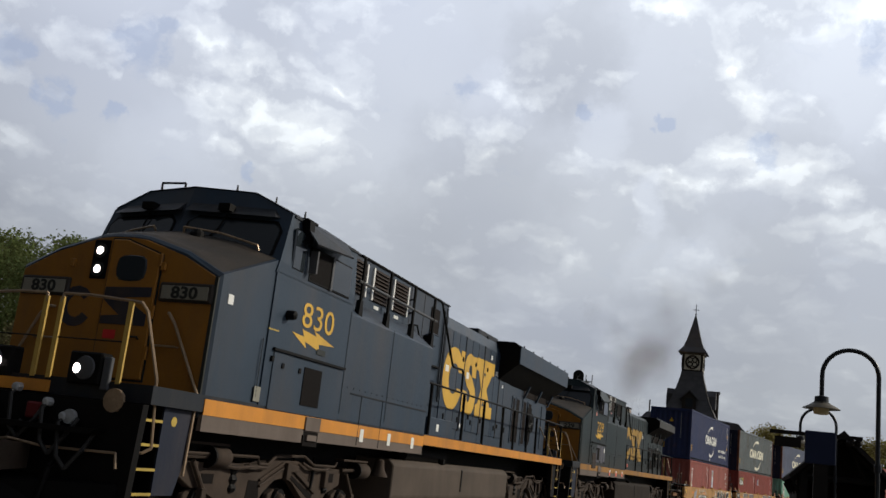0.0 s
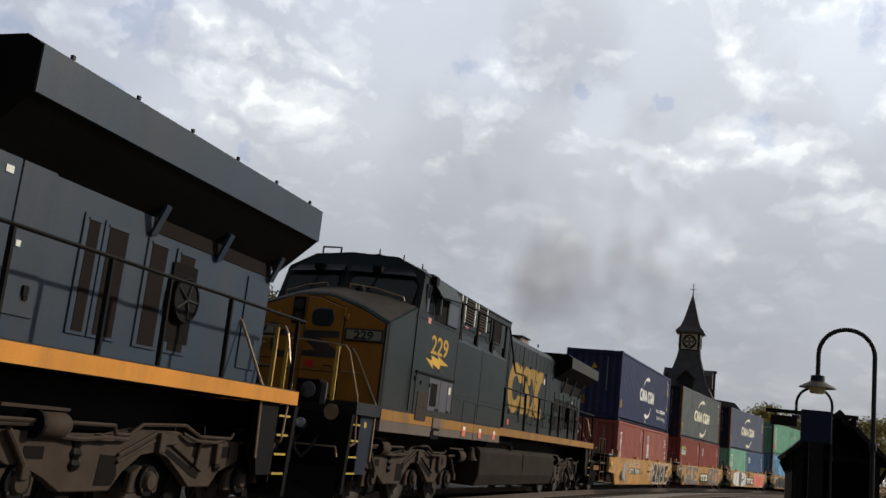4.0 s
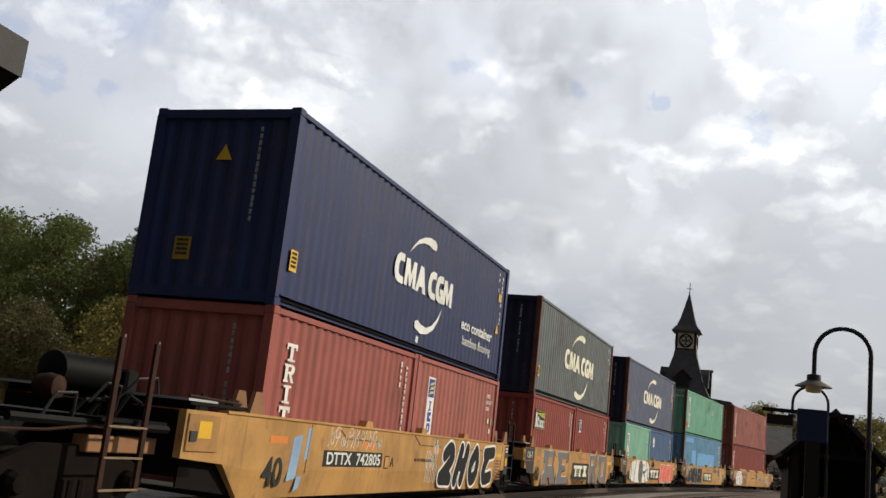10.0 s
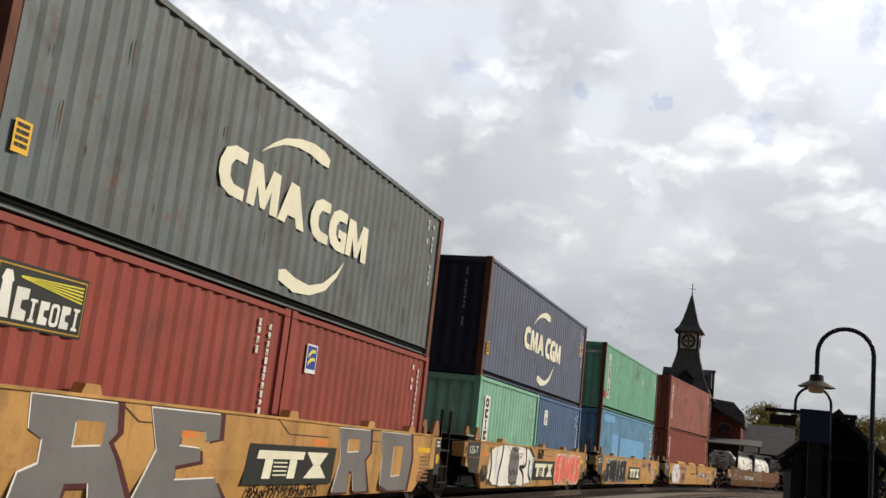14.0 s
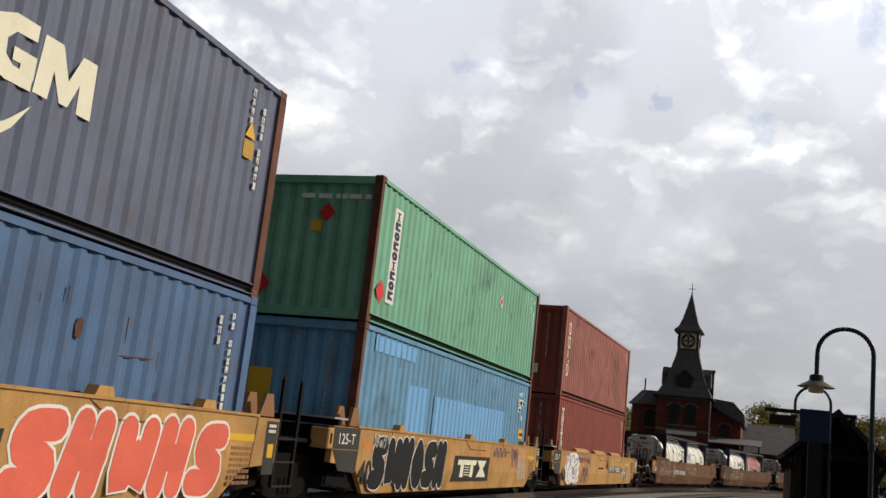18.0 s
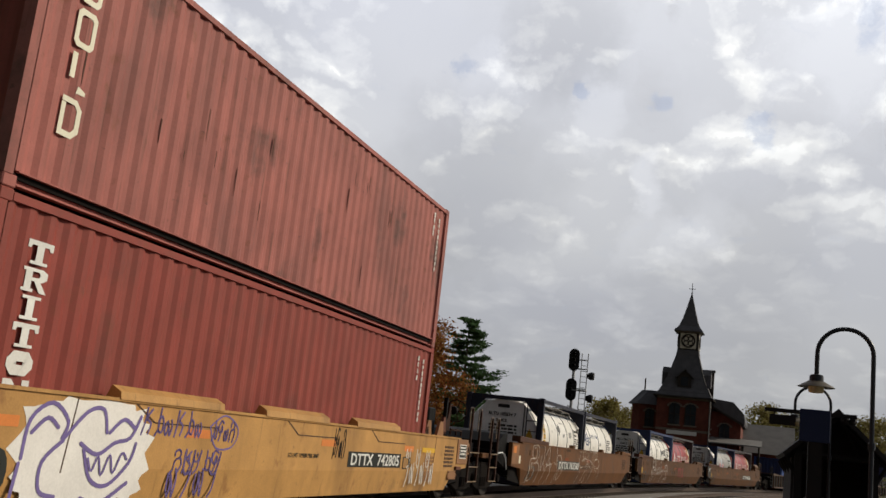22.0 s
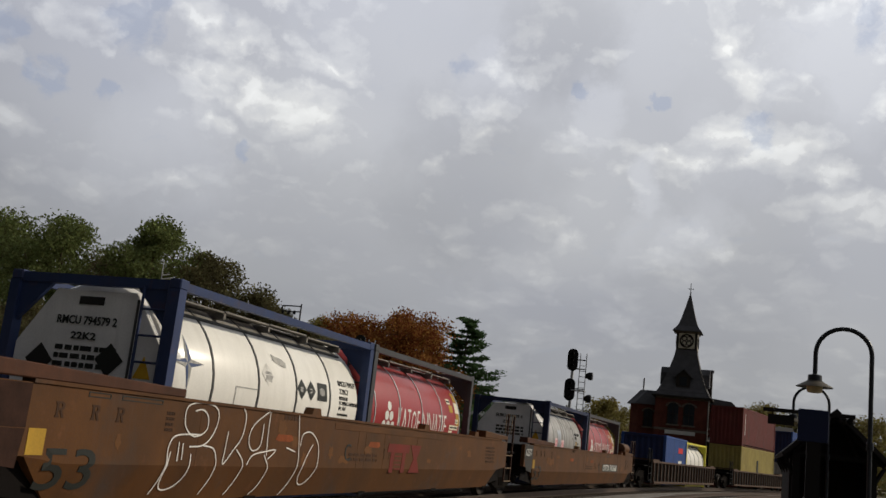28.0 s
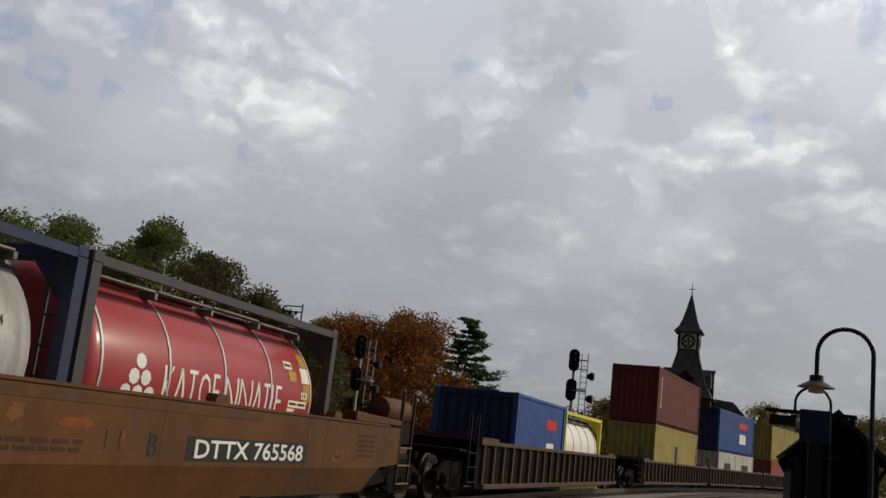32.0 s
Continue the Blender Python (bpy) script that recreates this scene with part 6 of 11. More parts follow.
def vessel_shape(name, c, pts, mat, label="", r=1.1335, zc=1.41):
    """A painted or stuck mark that follows the curve of a tank: points (y, height angle in degrees)."""
    bm = fresh()
    bm.faces.new([bm.verts.new((q, y, 0)) for y, q in pts])
    low, high = min(q for _, q in pts), max(q for _, q in pts)
    for k in range(1, int((high - low) / 5) + 1):
        bmesh.ops.bisect_plane(bm, geom=bm.verts[:] + bm.edges[:] + bm.faces[:], plane_co=(low + (high - low) * k / (int((high - low) / 5) + 1), 0, 0), plane_no=(1, 0, 0))
    for v in bm.verts:
        q = radians(v.co.x)
        v.co = (r * math.cos(q), v.co.y, zc + r * math.sin(q))
    return part(name, bm, mat, c, label)


def vessel_decal(name, c, y0, y1, a0, a1, mat, label="", r=1.1290, zc=1.41, n=6):
    """A patch that lies on the curve of a tank between two heights given as angles."""
    bm = fresh()
    cols = []
    for k in range(n + 1):
        a = radians(a0 + (a1 - a0) * k / n)
        cols.append([bm.verts.new((rr * math.cos(a), y, zc + rr * math.sin(a))) for rr in (r - 0.02, r + 0.004) for y in (y0, y1)])
    for p, q in zip(cols, cols[1:]):
        bm.faces.new((p[2], p[3], q[3], q[2]))
        bm.faces.new((p[0], p[2], q[2], q[0]))
        bm.faces.new((p[1], q[1], q[3], p[3]))
    bm.faces.new((cols[0][0], cols[0][1], cols[0][3], cols[0][2]))
    bm.faces.new((cols[-1][0], cols[-1][2], cols[-1][3], cols[-1][1]))
    return part(name, bm, mat, c, label)


# ---- locomotives ----
def section(bm, rows):
    """Skin over cross-sections, each a list of (x, y, z)."""
    rings = [[bm.verts.new(p) for p in r] for r in rows]
    n = len(rings[0])
    for a, b in zip(rings, rings[1:]):
        for i in range(n):
            bm.faces.new((a[i], a[(i + 1) % n], b[(i + 1) % n], b[i]))
    bm.faces.new(rings[0])
    bm.faces.new(rings[-1][::-1])
    return bm


def loco_truck(loco, y):
    tr = part("bogie", box(fresh(), -0.95, 0.95, -1.9, 1.9, 0.50, 0.80), "black", loco, "three-axle bogie caked in brown road grime", m=pose(0, y, 0))
    outline = [(-2.62, 0.98), (-0.78, 0.98), (-0.38, 1.07), (0.48, 1.07), (0.85, 0.99), (1.98, 0.99), (1.98, 0.74), (1.50, 0.62), (1.34, 0.42), (0.86, 0.42), (0.70, 0.54),
               (0.32, 0.78), (0.08, 0.84), (-0.22, 0.80), (-0.52, 0.62), (-0.70, 0.40), (-1.50, 0.40), (-1.78, 0.55), (-2.05, 0.66), (-2.30, 0.66), (-2.62, 0.80)]
    for sx in (-1, 1):
        def lx(a, b):
            return min(sx * a, sx * b), max(sx * a, sx * b)
        part("side_frame", prism(fresh(), outline, "x", *lx(1.06, 1.17)), "truck", tr, bevel=0.012)
        # openings are not cut: proud near-black plates stand in for their shade
        part("frame_opening", prism(fresh(), [(-0.98, 0.46), (-0.68, 0.46), (-0.62, 0.56), (-0.66, 0.77), (-0.94, 0.78)], "x", *lx(1.168, 1.176)), "well_dark", tr)
        part("frame_opening", prism(fresh(), [(0.16, 0.86), (0.30, 0.86), (1.04, 0.58), (1.00, 0.52), (0.84, 0.56)], "x", *lx(1.168, 1.176)), "well_dark", tr)
        part("frame_opening", box(fresh(), *lx(1.168, 1.176), 1.52, 1.72, 0.78, 0.92), "well_dark", tr)
        part("frame_opening", box(fresh(), *lx(1.168, 1.176), -2.10, -1.82, 0.72, 0.84), "well_dark", tr)
        for dz in (0.0, -0.075):
            part("rib", rod(fresh(), (sx * 1.19, -0.03, 1.03 + dz), (sx * 1.19, -0.66, 0.78 + dz), 0.022, 6), "truck", tr)
        part("rib", prism(fresh(), [(0.20, 0.96), (0.34, 0.96), (1.12, 0.66), (1.06, 0.60)], "x", *lx(1.17, 1.205)), "truck", tr, bevel=0.008)
        part("post", prism(fresh(), [(0.04, 0.82), (0.16, 0.82), (0.16, 0.92), (0.40, 0.92), (0.40, 1.0), (0.04, 1.04)], "x", *lx(1.17, 1.23)), "truck", tr, bevel=0.008)
        part("bracket", box(fresh(), *lx(1.10, 1.26), -1.10, -0.86, 0.92, 0.985), "truck", tr, bevel=0.01)
        part("bracket", box(fresh(), *lx(1.10, 1.24), 1.30, 1.42, 0.70, 0.96), "truck", tr, bevel=0.01)
        part("damper", rod(fresh(), (sx * 1.21, 0.92, 0.98), (sx * 1.21, 0.86, 0.68), 0.028, 8), "black", tr)
        for yy in (-2.1, 0.0, 2.1):
            part("axle_box", prism(fresh(), [(yy - 0.30, 0.36), (yy - 0.27, 0.58), (yy - 0.12, 0.66), (yy + 0.12, 0.66), (yy + 0.28, 0.56), (yy + 0.26, 0.36)], "x", *lx(1.04, 1.13)), "truck", tr, bevel=0.015)
            part("axle_ring", lathe(fresh(), [(0.13, sx * 0.05), (0.17, sx * 0.05), (0.18, 0.0), (0.18, -sx * 0.03)], 16, (sx * 1.13, yy, 0.50), "x"), "black", tr)
            part("axle_cap", lathe(fresh(), [(0.02, sx * 0.08), (0.09, sx * 0.075), (0.12, sx * 0.02), (0.12, -sx * 0.03)], 14, (sx * 1.15, yy, 0.50), "x"), "truck", tr, smooth=True)
            for a in (0.6, 2.2, 3.8, 5.4):
                part("bolt", box(fresh(), *lx(1.16, 1.19), yy + 0.15 * math.cos(a) - 0.015, yy + 0.15 * math.cos(a) + 0.015, 0.485 + 0.15 * math.sin(a), 0.515 + 0.15 * math.sin(a)), "truck", tr)
        for yy in (-1.35, 1.42):
            part("spring", lathe(fresh(), [(0.09, 0.0), (0.11, 0.05), (0.08, 0.10), (0.11, 0.16), (0.08, 0.22), (0.11, 0.28), (0.09, 0.34)], 10, (sx * 1.12, yy, 0.62)), "black", tr)
        # brake gear
        for y0, y1, z in ((2.45, 2.92, 0.99), (-2.05, -1.62, 1.05)):
            cyl = part("brake_cylinder", lathe(fresh(), [(0.03, y0 - 0.02), (0.10, y0), (0.125, y0 + 0.03), (0.125, y1 - 0.05), (0.10, y1), (0.03, y1 + 0.02)], 14, (sx * 1.20, 0, z), "y"), "truck", tr, smooth=True)
            part("piston", rod(fresh(), (sx * 1.20, y0 - 0.50, z - 0.01), (sx * 1.20, y0, z), 0.028, 6), "truck", cyl)
            part("end_ring", lathe(fresh(), [(0.10, y0 - 0.03), (0.14, y0 - 0.03), (0.14, y0 + 0.01), (0.10, y0 + 0.01)], 14, (sx * 1.20, 0, z), "y"), "black", cyl)
            part("top_bracket", box(fresh(), *lx(1.06, 1.22), y0 - 0.5, y1 + 0.02, z + 0.14, z + 0.17), "truck", cyl)
            part("strut", rod(fresh(), (sx * 1.22, y0 - 0.36, z - 0.06), (sx * 1.22, y0 - 0.06, z - 0.40), 0.034, 8), "truck", tr)
            part("clevis", box(fresh(), *lx(1.16, 1.26), y0 - 0.12, y0 - 0.01, z - 0.52, z - 0.38), "truck", tr, bevel=0.01)
            part("brake_shoe", prism(fresh(), [(y0 - 0.10, z - 0.72), (y0 + 0.05, z - 0.72), (y0 + 0.02, z - 0.40), (y0 - 0.16, z - 0.34)], "x", *lx(0.98, 1.10)), "black", tr)
        hose = pipe(fresh(), [(sx * 1.23, -2.6, 1.08), (sx * 1.23, -0.86, 1.09), (sx * 1.23, -0.82, 1.0), (sx * 1.23, -0.58, 1.0), (sx * 1.23, -0.36, 1.12), (sx * 1.23, 0.50, 1.15), (sx * 1.23, 0.85, 1.03), (sx * 1.23, 1.60, 1.03), (sx * 1.23, 1.66, 1.10)], 0.022, 6)
        part("air_pipe", hose, "truck", tr)
        part("air_hose", pipe(fresh(), [(sx * 1.2, -1.9, 0.96), (sx * 1.24, -1.4, 0.93), (sx * 1.24, -1.0, 0.96), (sx * 1.22, -0.6, 0.95), (sx * 1.20, -0.4, 1.04)], 0.026, 6), "truck", tr)
        part("air_hose", pipe(fresh(), [(sx * 1.22, 0.5, 1.05), (sx * 1.25, 0.75, 0.98), (sx * 1.25, 1.2, 0.97), (sx * 1.2, 1.5, 1.0)], 0.022, 6), "truck", tr)
        for yy in (-1.62, 0.62, 1.30):
            part("sand_pipe", pipe(fresh(), [(sx * 1.0, yy, 1.15), (sx * 1.02, yy + 0.1, 0.6), (sx * 0.80, yy + 0.15, 0.15)], 0.022, 5), "black", tr)
    for yy in (-1.05, 1.05):
        part("traction_motor", box(fresh(), -0.62, 0.62, yy - 0.62, yy + 0.62, 0.14, 0.84), "black", tr, bevel=0.05)
    for yy in (-2.1, 0.0, 2.1):
        add_wheelset(tr, yy, 0.50)


def louver_panel(loco, y0, y1, z0, z1, x, sx, slats=9, frame_mat="white"):
    def lim(a, b):
        return min(sx * a, sx * b), max(sx * a, sx * b)
    pn = part("louver", box(fresh(), *lim(x - 0.02, x + 0.008), y0, y1, z0, z1), "louver", loco, "brown slatted intake")
    for k in range(slats):
        z = z0 + (z1 - z0) * (k + 0.5) / slats
        h = (z1 - z0) / slats * 0.36
        part("slat", prism(fresh(), [(sx * (x + 0.01), z - h), (sx * (x + 0.045), z - h), (sx * (x + 0.01), z + h)], "y", y0 + 0.04, y1 - 0.04), "louver", pn)
    for ya in (y0 - 0.03, y1 + 0.03):
        part("trim", box(fresh(), *lim(x, x + 0.03), ya - 0.028, ya + 0.028, z0, z1), frame_mat, pn, "white edge strip")


def bolt_decal(loco, y, z, x, paint):
    """The jagged flash under the road number."""
    pts = [(0, 0.10), (0.37, 0.075), (0.30, 0.20), (0.75, 0.145), (0.68, 0.235), (1.36, 0.06), (0.85, 0.02), (0.90, -0.11), (0.42, 0.0), (0.47, -0.12)]
    part("flash_decal", plate(fresh(), [(y + a, z + 0.03 + b * 0.78) for a, b in pts], x), paint, loco, "yellow lightning flash")


def emblem_shapes(loco, y, z, x, paint, ground):
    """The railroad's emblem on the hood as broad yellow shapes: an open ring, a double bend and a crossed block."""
    def oval(cy, cz, ry, rz, a0, a1, n=22):
        return [(cy + ry * math.cos(radians(a0 + (a1 - a0) * k / n)), cz + rz * math.sin(radians(a0 + (a1 - a0) * k / n))) for k in range(n + 1)]
    ring = oval(0.55, 0.68, 0.70, 0.69, 50, 326) + [(1.28, 0.49), (0.95, 0.49)] + oval(0.62, 0.68, 0.35, 0.34, 330, 28) + [(0.95, 0.85), (1.28, 0.85), (1.28, 1.36), (1.00, 1.36)]
    bend = ([(2.24, 1.35), (1.96, 1.34)] + oval(1.70, 1.02, 0.385, 0.36, 62, 205, 9) + [(1.60, 0.62), (1.82, 0.53)] + oval(1.78, 0.41, 0.125, 0.14, 30, -180, 8)
            + [(1.64, 0.49), (1.33, 0.51), (1.33, 0.0), (1.64, 0.02)] + oval(1.95, 0.36, 0.385, 0.38, -104, 42, 9) + [(1.96, 0.83), (1.76, 0.92)]
            + oval(1.77, 1.0, 0.12, 0.12, 205, 20, 6) + [(1.94, 0.86), (2.24, 0.86)])
    cross = [(2.26, 1.37), (3.77, 1.38), (3.77, 1.08), (3.60, 1.07), (3.22, 0.69), (3.60, 0.29), (3.83, 0.30), (3.83, 0.0), (2.40, 0.0), (2.40, 0.28), (2.54, 0.29),
             (2.76, 0.66), (2.44, 1.07), (2.26, 1.08)]
    for name, pts, lift in (("emblem_ring", ring, 0.0), ("emblem_bend", bend, 0.002), ("emblem_cross", cross, 0.001)):
        part(name, plate(fresh(), [(y + a, z + b) for a, b in pts], x + lift), paint, loco)
    for pts in ([(2.88, 1.07), (3.06, 1.07), (2.98, 0.96)], [(2.90, 0.27), (3.09, 0.28), (2.98, 0.41)]):
        part("emblem_notch", plate(fresh(), [(y + a, z + b) for a, b in pts], x + 0.003), ground, loco)


def build_loco(number, body, label, wing_from, stack_y, long_wing):
    L = thing("locomotive", label, "locomotive", "locomotives")
    HW = 1.52
    paint = "letter_gold" if number == "830" else "letter_worn"

    def lim(sx, a, b):
        return min(sx * a, sx * b), max(sx * a, sx * b)

    # frame, deck, tank
    part("underframe", box(fresh(), -0.66, 0.66, -10.6, 10.2, 1.00, 1.53), "black", L)
    part("deck", box(fresh(), -HW + 0.004, HW - 0.004, -11.0, 10.2, 1.56, 1.76), "loco_dark", L)
    tank_prof = [(-1.30, 1.24), (1.30, 1.24), (1.40, 1.14), (1.40, 0.60), (1.30, 0.34), (-1.30, 0.34), (-1.40, 0.60), (-1.40, 1.14)]
    tk = part("fuel_tank", prism(fresh(), tank_prof, "y", -3.45, 4.4), "tank_grime" if number != "830" else "tank_dust", L, "dusty brown fuel tank", bevel=0.02)
    for sx in (-1, 1):
        part("tank_seam", box(fresh(), *lim(sx, 1.39, 1.412), 0.55, 0.62, 0.70, 1.15), "black", tk)
        part("filler", lathe(fresh(), [(0.05, 0), (0.08, 0.02), (0.08, 0.10), (0.05, 0.12)], 8, (sx * 1.32, -0.6, 1.22)), "black", tk)
        part("air_tank", lathe(fresh(), [(0.05, -1.3), (0.17, -1.2), (0.17, 1.2), (0.05, 1.3)], 12, (sx * 1.0, -1.0, 1.38), "y"), "black", L, smooth=True)
        bell = lathe(fresh(), [(0.03, 0.30), (0.08, 0.28), (0.10, 0.12), (0.17, 0.0), (0.15, 0.0)], 12, (sx * 1.25, -3.75, 0.92))
        part("bell", bell, "truck", L, "brown bell beside the tank", smooth=True)
    # nose
    def nose(y, a, b, w=1.5):
        mid = b - (b - a) * 0.42
        return [(-w, y, 1.5), (w, y, 1.5), (w, y, a), (0.95, y, mid), (0.36, y, b - 0.02), (0.18, y, b), (-0.18, y, b), (-0.36, y, b - 0.02), (-0.95, y, mid), (-w, y, a)]
    part("nose", section(fresh(), [nose(-9.99, 3.17, 3.62, 1.46), nose(-9.95, 3.21, 3.66, 1.49), nose(-9.86, 3.24, 3.70), nose(-8.70, 3.67, 4.02)]), body, L)
    top = fresh()
    rings = []
    for y, dz in ((-9.93, 0.0), (-9.86, 0.0), (-8.72, 0.0)):
        a, b = {-9.93: (3.215, 3.665), -9.86: (3.24, 3.70), -8.72: (3.665, 4.015)}[y]
        mid = b - (b - a) * 0.42
        rings.append([top.verts.new((x, y, z + 0.006)) for x, z in ((-1.46, a + 0.014), (-0.95, mid), (-0.36, b - 0.02), (-0.18, b), (0.18, b), (0.36, b - 0.02), (0.95, mid), (1.46, a + 0.014))])
    for r0, r1 in zip(rings, rings[1:]):
        for i in range(7):
            top.faces.new((r0[i], r0[i + 1], r1[i + 1], r1[i]))
    part("nose_top", top, "nose_top", L, "dark anti-glare nose top")
    face = prism(fresh(), [(-1.45, 1.76), (1.45, 1.76), (1.45, 3.15), (0.94, 3.40), (0.36, 3.585), (0.16, 3.605), (-0.16, 3.605), (-0.36, 3.585), (-0.94, 3.40), (-1.45, 3.15)], "y", -10.012, -9.985)
    part("nose_face", face, "gold", L, "faded gold nose front", bevel=0.01)
    part("corner_post", box(fresh(), 1.42, 1.465, -10.02, -9.99, 1.76, 3.16), "sign_dark", L)
    door = part("nose_door", prism(fresh(), [(-0.12, 1.85), (0.62, 1.85), (0.62, 3.40), (0.10, 3.57), (-0.12, 3.57)], "y", -10.05, -10.0), "gold", L, bevel=0.012)
    part("door_gap", prism(fresh(), [(-0.14, 1.83), (0.645, 1.83), (0.645, 3.41), (0.105, 3.59), (-0.14, 3.59)], "y", -10.022, -10.01), "sign_dark", door)
    for z in (2.1, 2.6, 3.25):
        part("door_hinge", rod(fresh(), (0.64, -10.05, z), (0.64, -10.05, z + 0.16), 0.022, 6), "gold", door)
    pane = lathe(fresh(), [(0.02, 0.0), (0.205, 0.0), (0.225, 0.012), (0.225, 0.03)], 20, (0, 0, 0), "y")
    for v in pane.verts:      # a window with rounded corners
        c = max(abs(v.co.x), abs(v.co.z)) or 1.0
        k = math.hypot(v.co.x, v.co.z) / c
        v.co.x, v.co.z = v.co.x * (1 + 0.6 * (k - 1)), v.co.z * (1 + 0.6 * (k - 1)) * 0.74
    part("door_window", pane, "glass", door, "small rounded nose window", m=pose(0.225, -10.062, 3.21))
    part("door_handle", pipe(fresh(), [(0.50, -10.05, 2.34), (0.50, -10.09, 2.36), (0.36, -10.09, 2.36)], 0.012, 5), "sign_dark", door)
    mark = fresh()
    arc = [(-0.53 + 0.26 * math.cos(radians(a)), 2.70 + 0.26 * math.sin(radians(a))) for a in range(40, 330, 24)]
    arc_in = [(-0.53 + 0.13 * math.cos(radians(a)), 2.70 + 0.14 * math.sin(radians(a))) for a in range(40, 330, 24)]
    front_plate(mark, arc + arc_in[::-1], -10.016)
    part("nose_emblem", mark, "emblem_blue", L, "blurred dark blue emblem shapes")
    mark = fresh()
    front_plate(mark, [(-0.10, 2.96), (0.58, 2.98), (0.58, 2.86), (0.20, 2.84), (0.56, 2.64), (0.56, 2.50), (-0.10, 2.50), (-0.10, 2.60), (0.16, 2.62), (-0.10, 2.80)], -10.053)
    part("nose_emblem", mark, "emblem_blue", L, "blurred dark blue emblem shapes")
    part("red_tag", front_plate(fresh(), rect(-0.02, 0.16, 2.32, 2.43), -10.054), "hazard_red", L)
    lights = part("headlight_box", box(fresh(), -0.41, -0.17, -10.03, -9.99, 3.06, 3.56), "black", L, bevel=0.01)
    for z in (3.18, 3.42):
        part("headlight_rim", lathe(fresh(), [(0.068, -0.01), (0.095, -0.01), (0.095, 0.03), (0.068, 0.03)], 16, (-0.29, -10.04, z), "y"), "sign_dark", lights)
        part("headlight", lathe(fresh(), [(0.005, -0.02), (0.05, -0.01), (0.068, 0.02), (0.005, 0.02)], 16, (-0.29, -10.04, z), "y"), "headlight" if number == "830" else "glass", lights, "lit headlight" if number == "830" else "unlit headlight", smooth=True)
    for sx in (-1, 1):
        c = sx * 1.05
        nb = part("number_board", box(fresh(), c - 0.38, c + 0.38, -10.05, -9.99, 2.82, 3.06), "nose_top", L, bevel=0.02)
        part("number_pane", box(fresh(), c - 0.33, c + 0.33, -10.062, -10.052, 2.855, 3.02), "board_pane", nb, bevel=0.004)
        letters("board_number", number, 0.20, "sign_dark", nb, pose(c, -10.064, 2.87, 90, 0, 0), align="CENTER", squeeze=1.25, bold=0.006)
        part("hinge", box(fresh(), sx * 0.68 - 0.03, sx * 0.68 + 0.03, -10.06, -10.0, 3.20, 3.30), "gold", L, bevel=0.006)
        part("grab_bar", pipe(fresh(), [(sx * 0.75, -9.99, 2.28), (sx * 0.75, -10.07, 2.28), (sx * 1.05, -10.07, 2.28), (sx * 1.05, -9.99, 2.28)], 0.014, 5), "worn_rail", L)
        ditch = part("ditch_light_box", box(fresh(), sx * 0.62 - 0.22, sx * 0.62 + 0.22, -11.06, -10.86, 1.70, 2.06), "black", L, bevel=0.02)
        part("ditch_side", box(fresh(), sx * 0.90 - 0.05, sx * 0.90 + 0.05, -11.04, -10.98, 1.66, 2.02), "loco_grey", ditch, bevel=0.01)
        part("ditch_rim", lathe(fresh(), [(0.07, -0.03), (0.125, -0.02), (0.135, 0.0), (0.12, 0.02)], 18, (sx * 0.64, -11.07, 1.88), "y"), "loco_grey", ditch, smooth=True)
        part("ditch_light", lathe(fresh(), [(0.005, -0.02), (0.045, -0.012), (0.062, 0.0), (0.005, 0.0)], 14, (sx * 0.56, -11.09, 1.87), "y"), "headlight" if number == "830" else "glass", ditch, "lit ditch light" if number == "830" else "unlit ditch light", smooth=True)
    # lower cab and machinery body
    part("wide_body", prism(fresh(), [(-HW, 1.75), (HW, 1.75), (HW, 3.36), (1.47, 3.42), (0.96, 3.77), (-0.96, 3.77), (-1.47, 3.42), (-HW, 3.36)], "y", -6.25, -2.40), body, L)
    part("cab_base", box(fresh(), -HW, HW, -8.74, -6.25, 1.75, 3.52), body, L)

    def glaze(x, z, out=0.0):
        """A point on the vee-shaped raked cab front."""
        return (x, -8.74 + (z - 3.6) * 0.37 - 0.34 * (1 - abs(x) / 1.5) - out, z)
    bm = fresh()
    shape = [(0, 3.50), (HW, 3.50), (HW, 3.66), (1.47, 4.37), (0.88, 4.64), (0, 4.66), (-0.88, 4.64), (-1.47, 4.37), (-HW, 3.66), (-HW, 3.50)]
    fr = [bm.verts.new(glaze(x, z)) for x, z in shape]
    bk = [bm.verts.new((x, -6.25, z + (0.04 if z > 4.6 else 0))) for x, z in shape]
    for i in range(10):
        bm.faces.new((fr[i], fr[(i + 1) % 10], bk[(i + 1) % 10], bk[i]))
    bm.faces.new(fr[0:6])
    bm.faces.new(fr[5:10] + fr[0:1])
    bm.faces.new(bk[::-1])
    cab = part("cab", bm, body, L)
    roof = fresh()
    shape = [(1.45, 4.38), (0.88, 4.645), (0, 4.665), (-0.88, 4.645), (-1.45, 4.38)]
    fr = [roof.verts.new(glaze(x, z + 0.012, 0.02)) for x, z in shape]
    bk = [roof.verts.new((x, -6.27, z + 0.012 + (0.04 if z > 4.6 else 0))) for x, z in shape]
    for i in range(4):
        roof.faces.new((fr[i], fr[i + 1], bk[i + 1], bk[i]))
    part("cab_roof", roof, "loco_dark", cab)
    for sx in (-1, 1):
        def pane(out, grow, thick):
            pts = [(0.13 - grow, 3.84), (1.36 + grow, 3.72), (1.38 + grow, 4.10), (1.28 + grow, 4.20 + grow), (0.22, 4.20 + grow), (0.13 - grow, 4.12)]
            bm = fresh()
